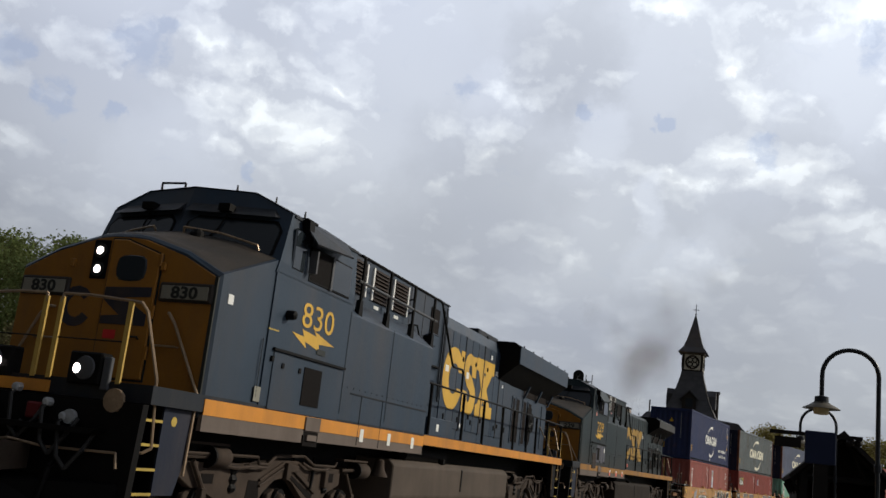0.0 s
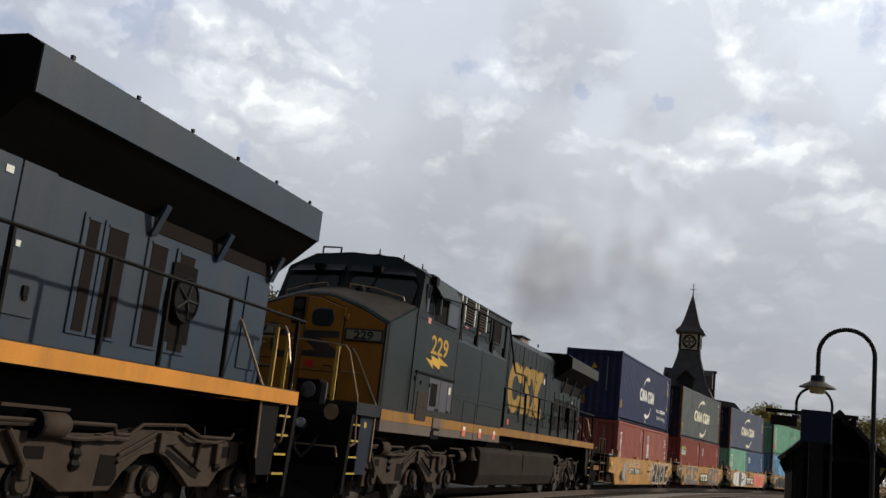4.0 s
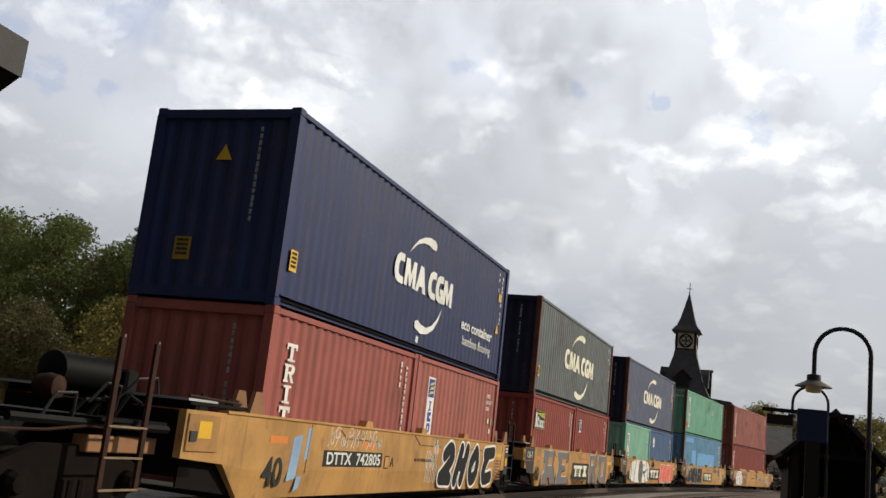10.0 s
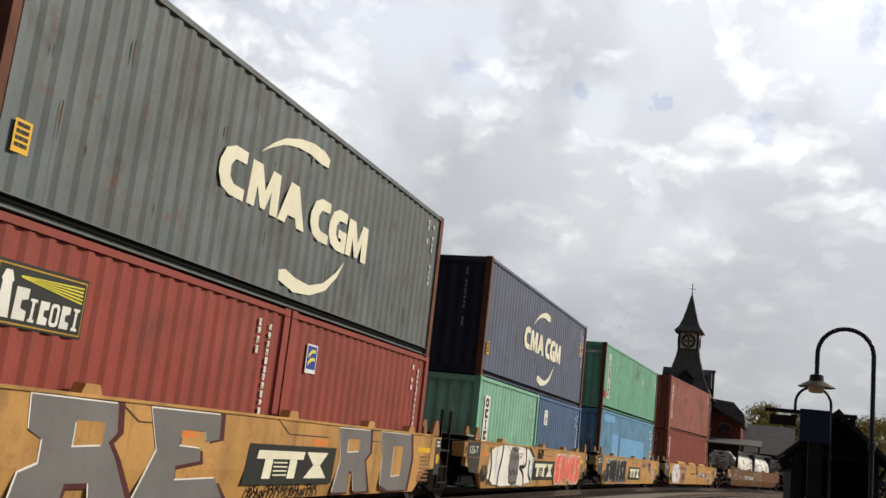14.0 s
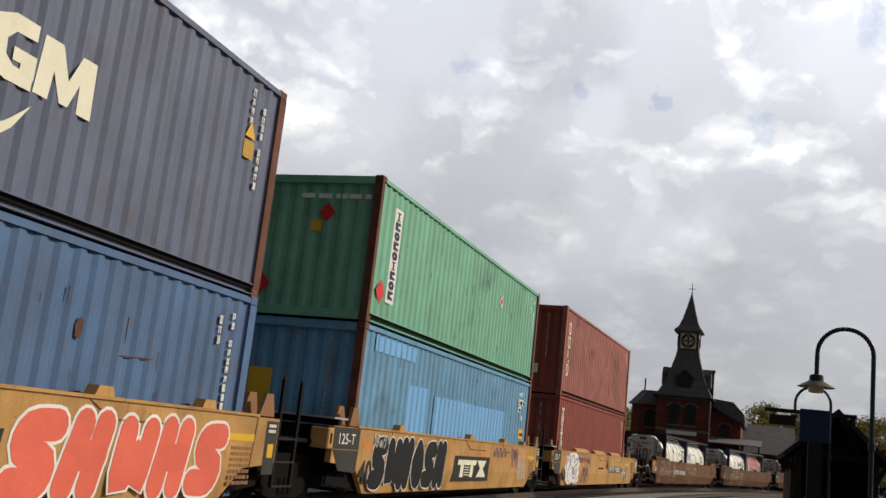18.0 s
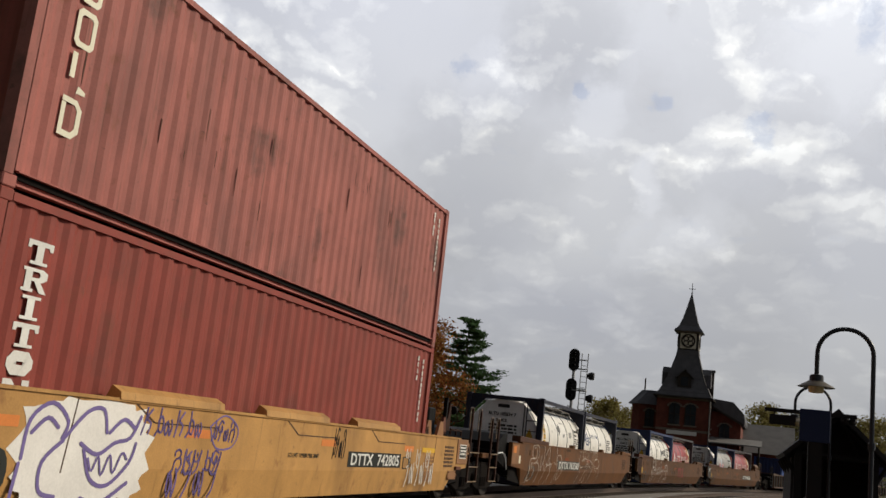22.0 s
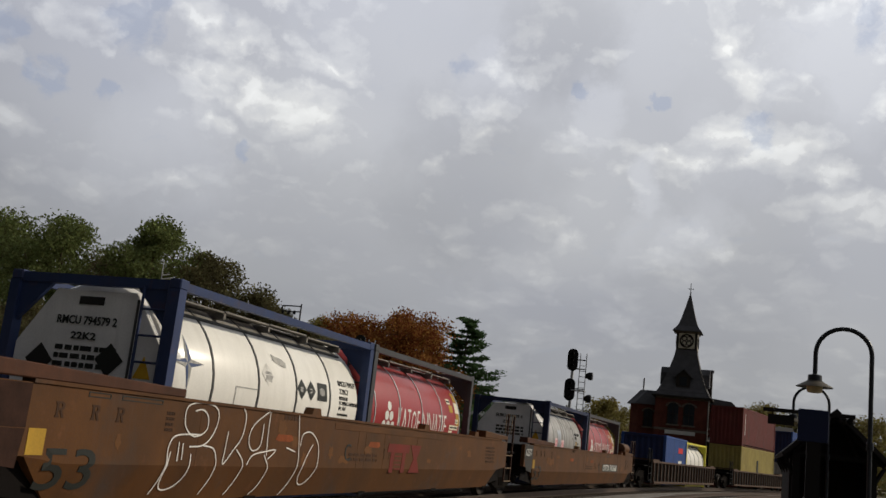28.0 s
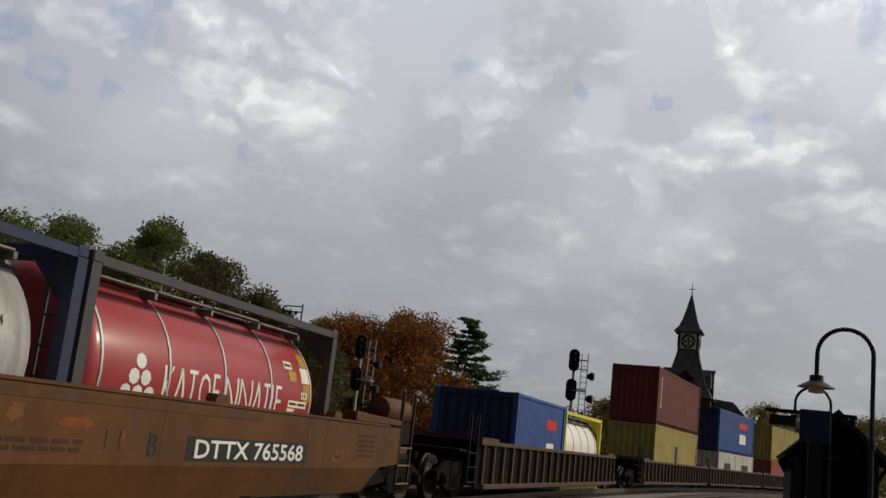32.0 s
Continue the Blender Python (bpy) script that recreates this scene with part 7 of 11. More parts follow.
            a = [bm.verts.new(glaze(sx * x, z, out)) for x, z in pts]
            b = [bm.verts.new(glaze(sx * x, z, out - thick)) for x, z in pts]
            bm.faces.new(a), bm.faces.new(b[::-1])
            for i in range(6):
                bm.faces.new((a[i], a[(i + 1) % 6], b[(i + 1) % 6], b[i]))
            return bm
        rub = part("window_rubber", pane(0.012, 0.035, 0.02), "black", cab)
        part("windshield", pane(0.022, 0.0, 0.012), "glass", rub, "dark windshield pane")
        brow = fresh()
        pts = [(0.06, 4.30), (1.32, 4.30), (1.22, 4.42), (0.06, 4.42)]
        a = [brow.verts.new(glaze(sx * x, z, 0.0)) for x, z in pts]
        b = [brow.verts.new(glaze(sx * x, z - 0.03, 0.13 if z < 4.35 else 0.02)) for x, z in pts]
        brow.faces.new(a), brow.faces.new(b[::-1])
        for i in range(4):
            brow.faces.new((a[i], a[(i + 1) % 4], b[(i + 1) % 4], b[i]))
        part("windshield_brow", brow, "loco_dark", cab)
        x0 = 0.62 * sx
        part("wiper", pipe(fresh(), [glaze(x0, 4.26, 0.06), glaze(x0 - 0.05, 4.05, 0.05), glaze(x0 - 0.14, 3.92, 0.04)], 0.012, 4), "black", cab)
        part("wiper_motor", box(fresh(), x0 - 0.09, x0 + 0.09, -8.86, -8.70, 4.30, 4.40), "black", cab)
        part("nose_handrail", pipe(fresh(), [(sx * 0.22, -9.10, 3.90), (sx * 0.24, -9.14, 3.98), (sx * 0.70, -8.98, 3.95), (sx * 1.22, -8.86, 3.83), (sx * 1.24, -8.84, 3.76)], 0.016, 6), "worn_rail", L)
    part("nose_lamp", lathe(fresh(), [(0.10, 0.0), (0.10, 0.05), (0.07, 0.10), (0.02, 0.12)], 12, (0.45, -9.12, 3.84)), "black", L)
    for k, yy in enumerate((-8.1, -7.3, -6.7)):
        part("antenna", lathe(fresh(), [(0.10, 0), (0.10, 0.04), (0.02, 0.06), (0.012, 0.16 + 0.06 * (k == 1))], 8, (0.3 + 0.2 * k, yy, 4.72)), "loco_grey", cab)
    part("roof_bar", pipe(fresh(), [(-0.85, -8.3, 4.70), (-0.85, -8.3, 4.84), (-0.45, -8.3, 4.84), (-0.45, -8.3, 4.70)], 0.018, 5), "black", cab)
    for sx in (-1, 1):
        x = HW
        win = part("side_window", box(fresh(), *lim(sx, x - 0.05, x + 0.012), -7.87, -6.47, 3.56, 4.06), "black", cab, "open cab side window", bevel=0.01)
        part("pane", box(fresh(), *lim(sx, x + 0.012, x + 0.022), -7.12, -6.50, 3.59, 4.03), "glass", win)
        # near-black plate for the dim cab behind the open window half
        part("inside", box(fresh(), *lim(sx, x + 0.012, x + 0.016), -7.82, -7.18, 3.59, 4.03), "well_dark", win)
        part("window_post", box(fresh(), *lim(sx, x + 0.012, x + 0.035), -7.20, -7.14, 3.56, 4.06), "loco_grey" if number == "830" else "black", win)
        part("fixed_pane", box(fresh(), *lim(sx, x - 0.03, x + 0.014), -8.40, -8.02, 3.62, 4.20), "glass", cab, bevel=0.03)
        shade = fresh()
        lo = 3.99 if number != "830" else 4.04
        quad = [(1.47, -8.18, 4.385), (1.47, -6.66, 4.385), (1.74, -6.92, lo + 0.08), (1.74, -8.12, lo)]
        a = [shade.verts.new((sx * px, py, pz)) for px, py, pz in quad]
        b = [shade.verts.new((sx * (px - 0.015), py, pz - 0.02)) for px, py, pz in quad]
        shade.faces.new(a), shade.faces.new(b[::-1])
        for i in range(4):
            shade.faces.new((a[i], a[(i + 1) % 4], b[(i + 1) % 4], b[i]))
        part("shade_cheek", prism(fresh(), [(-8.19, 4.37), (-8.12, lo), (-8.02, 4.06), (-8.02, 4.37)], "x", *lim(sx, 1.47, 1.60)), "black", cab)
        part("hatch_hinge", box(fresh(), *lim(sx, 1.30, 1.44), -7.95, -7.62, 4.41, 4.455), "black", cab, bevel=0.01)
        part("sunshade", shade, body if number != "830" else "loco_dark", cab, "tilted sunshade over the window")
        part("mirror", box(fresh(), *lim(sx, x + 0.02, x + 0.14), -7.93, -7.89, 3.66, 3.98), "loco_grey", cab)
        part("gutter", box(fresh(), *lim(sx, 1.44, 1.49), -8.4, -6.25, 4.335, 4.37), "loco_dark", cab)
        # road number and flash
        if sx > 0:
            letters("road_number", number, 0.50, "letter_gold" if number == "830" else "letter_mid", L, side(HW + 0.003, -7.90, 2.925), "yellow road number", width=1.02, bold=0.0 if number == "830" else 0.008)
            bolt_decal(L, -8.12, 2.70, HW, "letter_gold")
        if number == "830":
            part("builder_plate", box(fresh(), *lim(sx, HW, HW + 0.006), -8.90, -8.74, 1.79, 1.98), "board_pane", L)
            part("number_tag", box(fresh(), *lim(sx, 1.5, 1.508), -9.80, -9.68, 2.88, 3.00), "white", L)
        part("flag_decal", box(fresh(), *lim(sx, HW, HW + 0.005), -8.20 if number != "830" else -6.6, (-8.20 if number != "830" else -6.6) + 0.16, 3.46 if number != "830" else 2.36, 3.57 if number != "830" else 2.47), "flag", L)
        if number == "830":
            part("side_lamp", lathe(fresh(), [(0.02, sx * 0.14), (0.06, sx * 0.12), (0.07, 0.0)], 8, (sx * HW, -8.30, 3.00), "x"), "black", L)
        # side doors and vents low on the cab
        pan = part("equipment_door", box(fresh(), *lim(sx, HW, HW + 0.015), -8.53, -6.35, 1.72, 2.47), body, L, bevel=0.006)
        if number == "830":
            vents = [(-7.63, -7.07, 1.85, 2.38)]
        else:
            vents = [(-8.38, -7.82, 1.86, 2.15), (-8.38, -7.82, 1.62, 1.85), (-7.69, -7.33, 1.92, 2.36)]
            part("pale_door", box(fresh(), *lim(sx, HW + 0.015, HW + 0.020), -7.78, -6.40, 1.84, 2.45), "pale_panel", pan, "pale bluish steel door")
            part("door_split", box(fresh(), *lim(sx, HW + 0.020, HW + 0.024), -7.16, -7.145, 1.84, 2.45), "sign_dark", pan)
            part("door_split", box(fresh(), *lim(sx, HW + 0.020, HW + 0.024), -6.68, -6.66, 1.84, 2.45), "sign_dark", pan)
            part("door_label", box(fresh(), *lim(sx, HW + 0.020, HW + 0.025), -6.62, -6.50, 2.22, 2.36), "white", pan)
            part("latch", box(fresh(), *lim(sx, HW + 0.020, HW + 0.03), -7.34, -7.14, 1.845, 1.885), "black", pan)
            part("latch", box(fresh(), *lim(sx, HW + 0.020, HW + 0.03), -6.66, -6.50, 1.845, 1.885), "black", pan)
        for v in vents:
            part("door_vent", box(fresh(), *lim(sx, HW + 0.006, HW + 0.026), *v), "well_dark" if number == "830" or v[0] > -8 else "louver", pan)
        part("maker_plate", box(fresh(), *lim(sx, HW, HW + 0.008), -7.30, -7.02, 2.60, 2.68), "sign_dark", L)
        if number == "830":
            part("class_marking", box(fresh(), *lim(sx, HW, HW + 0.003), -8.76, -8.48, 2.74, 2.76), "dull_yellow", L)
        for yy, zz in ((-8.60, 2.34), (-8.30, 2.28), (-7.80, 2.27)):
            part("door_knob", box(fresh(), *lim(sx, HW, HW + 0.03), yy, yy + 0.06, zz, zz + 0.07), "black", L)
        for yy in (-5.50, -4.60):
            part("panel_seam", box(fresh(), *lim(sx, HW, HW + 0.008), yy, yy + 0.012, 1.40, 2.16), "loco_dark", L)
        part("drip_rail", box(fresh(), *lim(sx, HW, HW + 0.04), -8.57, -6.31, 2.49, 2.525), "black", L)
        part("panel_line", box(fresh(), *lim(sx, HW, HW + 0.012), -5.94, -2.46, 2.165, 2.185), "loco_dark", L)
        for yy in (-8.85, -6.28, -4.45):
            part("panel_seam", box(fresh(), *lim(sx, HW, HW + 0.006), yy - 0.008, yy + 0.008, 1.84, 3.40 if yy > -7 else 2.6), "loco_dark", L)
        rivets = fresh()
        for k in range(16):
            yy = -6.1 + k * 0.24
            box(rivets, *lim(sx, HW, HW + 0.008), yy, yy + 0.02, 2.24, 2.26)
        part("rivet_row", rivets, "loco_dark", L)
        # stripe: body part and deck part, skirt below
        part("stripe", box(fresh(), *lim(sx, HW - 0.01, HW + 0.006), -9.98, -2.40, 1.53, 1.715), "stripe" if number == "830" else "stripe_worn", L, "weathered yellow side stripe")
        part("stripe", box(fresh(), *lim(sx, HW - 0.01, HW + 0.006), -2.396, 10.2, 1.56, 1.745), "stripe" if number == "830" else "stripe_worn", L, "weathered yellow side stripe")
        skirt = prism(fresh(), [(-9.98, 1.528), (-9.98, 1.34), (-7.40, 1.34), (-7.40, 1.45), (-6.90, 1.45), (-6.90, 1.37), (-2.42, 1.38), (-2.42, 1.528)], "x", *lim(sx, HW - 0.06, HW))
        part("skirt", skirt, "skirt_grime", L, "skirt dusted with brown road grime")
        # hole drawn as a near-black plate, its shade in the colour
        part("jack_hole", box(fresh(), *lim(sx, HW - 0.02, HW + 0.004), -7.36, -6.90, 1.30, 1.50), "well_dark", L)
        part("jack_shelf", box(fresh(), *lim(sx, HW - 0.02, HW + 0.03), -7.28, -6.98, 1.38, 1.46), "skirt_grime", L)
        for yy in (-5.40, -4.22, -3.06):
            if number == "830":
                part("reflector", box(fresh(), *lim(sx, HW + 0.006, HW + 0.01), yy, yy + 0.14, 1.46, 1.66), "chalk", L)
            else:
                tag = part("reflector", box(fresh(), *lim(sx, HW + 0.006, HW + 0.010), yy, yy + 0.22, 1.43, 1.615), "orange_refl", L, "red reflector with a white top")
                part("reflector_top", box(fresh(), *lim(sx, HW + 0.010, HW + 0.014), yy + 0.035, yy + 0.20, 1.555, 1.635), "chalk", tag)
        part("jack_pad", box(fresh(), *lim(sx, HW - 0.02, HW + 0.03), -7.37, -6.90, 1.51, 1.71), "skirt_grime", L, bevel=0.008)
    # upper louvred body behind the cab, no wider than the hood
    UW = 0.955
    end = -0.12 if number == "830" else -0.26
    part("louvre_body", prism(fresh(), [(-UW, 1.80), (UW, 1.80), (UW, 4.60), (0.80, 4.66), (-0.80, 4.66), (-UW, 4.60)], "y", -6.25, end), body, L)
    hx = 1.45
    for sx in (-1, 1):
        zl = 3.92 if number == "830" else 4.0
        for y0 in (-5.42, -4.36, -3.38):
            louver_panel(L, y0 + 0.02, y0 + 0.72, zl, zl + 0.58, UW, sx)
        if number == "830":
            hatch = part("side_hatch", box(fresh(), *lim(sx, UW, UW + 0.02), -1.22, -0.70, 3.86, 4.38), "mesh", L, "dark mesh side hatch", bevel=0.006)
            part("hatch_frame", pipe(fresh(), [(sx * (UW + 0.02), -1.24, 3.85), (sx * (UW + 0.02), -0.68, 3.85)], 0.018, 5), body, hatch)
            part("valve_box", box(fresh(), *lim(sx, UW, UW + 0.16), -1.44, -1.16, 3.56, 3.78), body, L, bevel=0.01)
            part("valve_side", box(fresh(), *lim(sx, UW, UW + 0.14), -1.52, -1.45, 3.52, 3.74), "black", L)
            part("conduit", pipe(fresh(), [(sx * (UW + 0.03), -0.42, 4.42), (sx * (UW + 0.03), -0.42, 3.0), (sx * (UW + 0.03), -0.36, 2.5)], 0.02, 5), "loco_dark", L)
            part("conduit", pipe(fresh(), [(sx * (UW + 0.03), -0.30, 4.50), (sx * (UW + 0.03), -0.30, 2.6)], 0.014, 5), "loco_dark", L)
            part("step_bar", pipe(fresh(), [(sx * UW, -1.16, 3.20), (sx * (UW + 0.06), -1.12, 3.19), (sx * (UW + 0.06), -0.56, 3.19), (sx * UW, -0.52, 3.20)], 0.028, 5), "black", L)
        else:
            hatch = part("side_hatch", box(fresh(), *lim(sx, UW, UW + 0.02), -2.14, -1.30, 3.89, 4.41), "well_dark", L, "black framed side hatch", bevel=0.006)
            for a, b in ((-2.20, -2.145), (-1.30, -1.26)):
                part("hatch_frame", box(fresh(), *lim(sx, UW, UW + 0.035), a, b, 3.86, 4.43), "loco_dark", hatch)
            part("hatch_frame", box(fresh(), *lim(sx, UW, UW + 0.035), -2.14, -1.30, 3.85, 3.886), body, hatch)
            part("small_label", box(fresh(), *lim(sx, UW, UW + 0.006), -1.13, -1.03, 3.38, 3.50), "chalk", L)
            part("small_label", box(fresh(), *lim(sx, UW, UW + 0.006), -0.60, -0.56, 3.36, 3.54), "dull_yellow", L)
        for yy in (-4.50, -3.52):
            part("small_label", box(fresh(), *lim(sx, UW, UW + 0.006), yy + 0.30, yy + 0.52, zl - 0.12, zl - 0.06), "chalk" if number == "830" else "flag", L)
        for yy in (-2.44, -1.66):
            part("panel_seam", box(fresh(), *lim(sx, UW, UW + 0.006), yy, yy + 0.02, 3.60, 4.56), "loco_dark", L)
        part("panel_seam", box(fresh(), *lim(sx, UW, UW + 0.008), end - 0.03, end - 0.008, 2.0, 4.40), "black", L)
        part("roof_lip", box(fresh(), *lim(sx, UW, UW + 0.03), -6.2, end, 4.575, 4.60), "loco_dark", L)
        # handrails along the shoulder, with posts, and down to the walkway
        if number == "830":
            rail = [(sx * hx, -6.0, 4.36), (sx * hx, -2.05, 4.36), (sx * hx, -1.97, 4.33), (sx * hx, -0.95, 3.24), (sx * hx, -0.86, 3.21), (sx * hx, -0.26, 3.22), (sx * hx, -0.20, 3.16), (sx * hx, -0.19, 2.76)]
            part("shoulder_rail", rod(fresh(), (sx * hx, -6.0, 3.95), (sx * hx, -2.18, 3.93), 0.024, 6), "loco_grey", L)
            posts, head = (-5.86, -4.70, -3.50, -2.40), 4.36
        else:
            rail = [(sx * hx, -6.1, 4.21), (sx * hx, -2.18, 4.22), (sx * hx, -2.08, 4.17), (sx * hx, -1.28, 3.24), (sx * hx, -1.18, 3.19), (sx * hx, -0.26, 3.20), (sx * hx, -0.20, 3.14), (sx * hx, -0.19, 2.76)]
            posts, head = (-6.0, -4.79, -3.56, -2.45), 4.21
        part("ledge_handrail", pipe(fresh(), rail, 0.024, 6), "black", L)
        for yy in posts:
            part("stanchion", pipe(fresh(), [(sx * (hx - 0.02), yy, 3.40), (sx * hx, yy, 3.62), (sx * hx, yy, head)], 0.030, 6), "black", L)
            part("stanchion_foot", prism(fresh(), [(yy - 0.085, 3.37), (yy + 0.085, 3.37), (yy + 0.045, 3.66), (yy - 0.045, 3.66)], "x", *lim(sx, hx - 0.05, hx + 0.03)), "black", L)
        for y0 in (-2.5, -2.14):
            grab = pipe(fresh(), [(sx * UW, y0, 4.28), (sx * (UW + 0.09), y0 + 0.02, 4.30), (sx * (UW + 0.09), y0 + 0.04, 4.04), (sx * UW, y0 + 0.04, 4.02)] if y0 < -2.3 else
                        [(sx * (UW + 0.02), y0 - 0.06, 3.84), (sx * (UW + 0.08), y0, 3.84), (sx * (UW + 0.08), y0 + 0.18, 3.64), (sx * (UW + 0.08), y0 + 0.20, 3.56), (sx * (UW + 0.02), y0 + 0.12, 3.55)], 0.018, 5)
            part("grab_iron", grab, "black", L)
    # walkway hood
    HX = 0.96
    edge = (0.86, 4.40) if number == "830" else (0.82, 4.30)
    hood = [(-HX, 1.80), (HX, 1.80), (HX, 4.14), edge, (0.50, edge[1] + 0.08), (-0.50, edge[1] + 0.08), (-edge[0], edge[1]), (-HX, 4.14)]
    part("long_hood", prism(fresh(), hood, "y", end + 0.004, 9.95), body, L)
    for sx in (-1, 1):
        for k in range(11):
            yy = -0.18 + k * 0.5
            part("hood_door", box(fresh(), *lim(sx, HX, HX + 0.016), yy, yy + 0.48, 2.02, 4.12), body, L, bevel=0.006)
            if k % 2 == 0:
                part("latch", lathe(fresh(), [(0.01, sx * 0.02), (0.05, sx * 0.018), (0.06, 0.0)], 10, (sx * (HX + 0.018), yy + 0.33, 3.60), "x"), "black", L)
                part("latch", box(fresh(), *lim(sx, HX + 0.016, HX + 0.035), yy + 0.30, yy + 0.36, 2.18, 2.30), "black", L)
        for yy in (1.27, 2.80, 4.30):
            part("hood_post", box(fresh(), *lim(sx, HX, HX + 0.03), yy, yy + 0.045, 2.0, 4.13 if yy < 4 else 3.6), "loco_dark", L)
        tags = ((-0.02, 3.20, 0.22, 0.14), (1.48, 3.20, 0.20, 0.15), (3.38, 3.88, 0.12, 0.10), (3.92, 3.54, 0.24, 0.11), (1.30, 2.08, 0.2, 0.08), (4.6, 3.3, 0.1, 0.07), (4.9, 2.66, 0.06, 0.06)) if number == "830" else ((3.95, 3.30, 0.12, 0.16), (8.35, 2.98, 0.11, 0.10), (9.85, 2.08, 0.11, 0.09))
        for ya, za, w, h in tags:
            part("small_label", box(fresh(), *lim(sx, HX + 0.018, HX + 0.026), ya, ya + w, za, za + h), "white", L)
        if number == "830":
            panels = [(5.80, 6.12, ((2.00, 3.16),)), (6.14, 6.62, ((2.00, 3.16),)), (6.94, 7.40, ((2.00, 3.16),)), (7.54, 8.00, ((2.00, 3.16),)), (9.30, 9.80, ())]
        else:
            panels = [(5.66, 6.26, ((2.57, 3.0), (2.0, 2.41))), (6.30, 6.88, ((2.57, 3.0), (2.0, 2.41))), (7.0, 7.42, ((2.06, 2.98),)), (8.28, 8.72, ((2.06, 2.98),)), (8.82, 9.20, ((2.06, 2.98),)), (9.28, 9.66, ((2.06, 2.94),))]
        for ya, yb, gaps in panels:
            d = part("radiator_door", box(fresh(), *lim(sx, HX, HX + 0.02), ya, yb, 1.96, 3.22), body, L, bevel=0.006)
            for z0, z1 in gaps:
                part("screen", box(fresh(), *lim(sx, HX + 0.02, HX + 0.026), ya + 0.08, yb - 0.07, z0, z1), "mesh", d, "dark brown mesh screen")
                part("screen_frame", box(fresh(), *lim(sx, HX + 0.02, HX + 0.034), ya + 0.06, yb - 0.05, z1, z1 + 0.02), body, d)
        for yy, zz in ((1.9, 2.30), (4.4, 2.25), (5.1, 2.22), (2.9, 2.28)):
            part("door_knob", box(fresh(), *lim(sx, HX + 0.016, HX + 0.04), yy, yy + 0.07, zz, zz + 0.10), "black", L)
        if sx > 0:
            emblem_shapes(L, 0.0 if number == "830" else 0.04, 2.42 if number == "830" else 2.24, HX + 0.018, paint, body)
        hb = lathe(fresh(), [(0.238, 0.0), (0.25, -0.018), (0.27, -0.018), (0.282, 0.0), (0.27, 0.018), (0.25, 0.018), (0.238, 0.001)], 24, (sx * (HX + 0.10), 7.75, 2.62), "x")
        hb = part("handbrake_wheel", hb, "hose_grey" if number != "830" else "black", L, "hand brake wheel")
        for q in range(5):
            part("spoke", rod(fresh(), (sx * (HX + 0.12), 7.75, 2.62), (sx * (HX + 0.10), 7.75 + 0.26 * math.cos(q * 1.257), 2.62 + 0.26 * math.sin(q * 1.257)), 0.016, 5), "hose_grey", hb)
        # no hollow here: a near-black plate paints the shaded recess
        part("handbrake_recess", box(fresh(), *lim(sx, HX + 0.02, HX + 0.03), 7.50, 8.02, 2.10, 3.05), "well_dark", L)
        part("deck_box", box(fresh(), *lim(sx, HX + 0.02, HX + 0.42), -1.83, -0.30, 1.76, 2.12), body, L, bevel=0.012)
        part("sticker", box(fresh(), *lim(sx, HX + 0.42, HX + 0.426), -1.35, -1.21, 1.86, 2.0), "chalk" if number == "830" else "orange_refl", L)
        # walkway railing
        rx = HW - 0.05
        for yy in (-2.1, 0.0, 1.56, 3.2, 4.3, 5.7, 6.75, 8.1, 9.98):
            part("stanchion", pipe(fresh(), [(sx * (rx + 0.01), yy, 1.60), (sx * (rx + 0.01), yy, 1.85), (sx * rx, yy, 2.72)], 0.032, 6), "black", L)
        part("handrail", pipe(fresh(), [(sx * (rx - 0.03), -2.36, 2.74), (sx * rx, -2.1, 2.74), (sx * rx, 10.2, 2.74)], 0.022, 6), "black", L)
    # radiator wings: a flat slab overhanging both sides, open screens and braces under its back half
    wy0, wy1 = wing_from, 10.2
    low, top, root = (3.92, 4.37, 3.46) if long_wing else (4.0, 4.34, 3.62)
    wing = [(-1.49, low), (-1.49, top), (-1.32, top + 0.08), (1.32, top + 0.08), (1.49, top), (1.49, low), (0.96, root), (-0.96, root)]
    # core coloured black, for the shade on its front and underside
    wg = part("radiator", prism(fresh(), wing, "y", wy0, wy1), "black", L, "overhanging radiator, its shaded faces coloured black")
    part("radiator_top", prism(fresh(), [(-1.48, top + 0.006), (-1.31, top + 0.084), (1.31, top + 0.084), (1.48, top + 0.006), (1.31, top + 0.10), (-1.31, top + 0.10)], "y", wy0, wy1), "loco_dark", wg)
    part("fan_hatch", box(fresh(), -1.1, 1.1, 8.0, 9.9, top + 0.10, top + 0.15), "loco_dark", wg, bevel=0.01)
    for sx in (-1, 1):
        part("radiator_side", box(fresh(), *lim(sx, 1.49, 1.512), wy0, wy1, low, top), body if long_wing else "grey_panel", wg, "plain radiator side plate")
        first = 7.0 if long_wing else 6.6
        part("intake_screen", box(fresh(), *lim(sx, HX, HX + 0.012), first, 9.9, 3.30, root + 0.02), "mesh", wg, "brown mesh air intake")
        for k in range(3):
            ya = first - 0.08 + k * 1.46
            part("brace", prism(fresh(), [(sx * 0.97, 3.24), (sx * 1.01, 3.24), (sx * 1.16, root + 0.13), (sx * 1.12, root + 0.15)], "y", ya, ya + 0.10), body, wg)
        for k in range(6):
            yy = wy0 + 0.4 + k * (wy1 - wy0 - 0.8) / 5
            part("rivet", box(fresh(), *lim(sx, 1.46, 1.49), yy, yy + 0.04, top + 0.02, top + 0.06), "loco_dark", wg)
    if number == "830":
        part("roof_hatch", box(fresh(), -0.84, 0.84, 2.55, 4.3, edge[1], edge[1] + 0.13), "loco_dark", L, bevel=0.015)
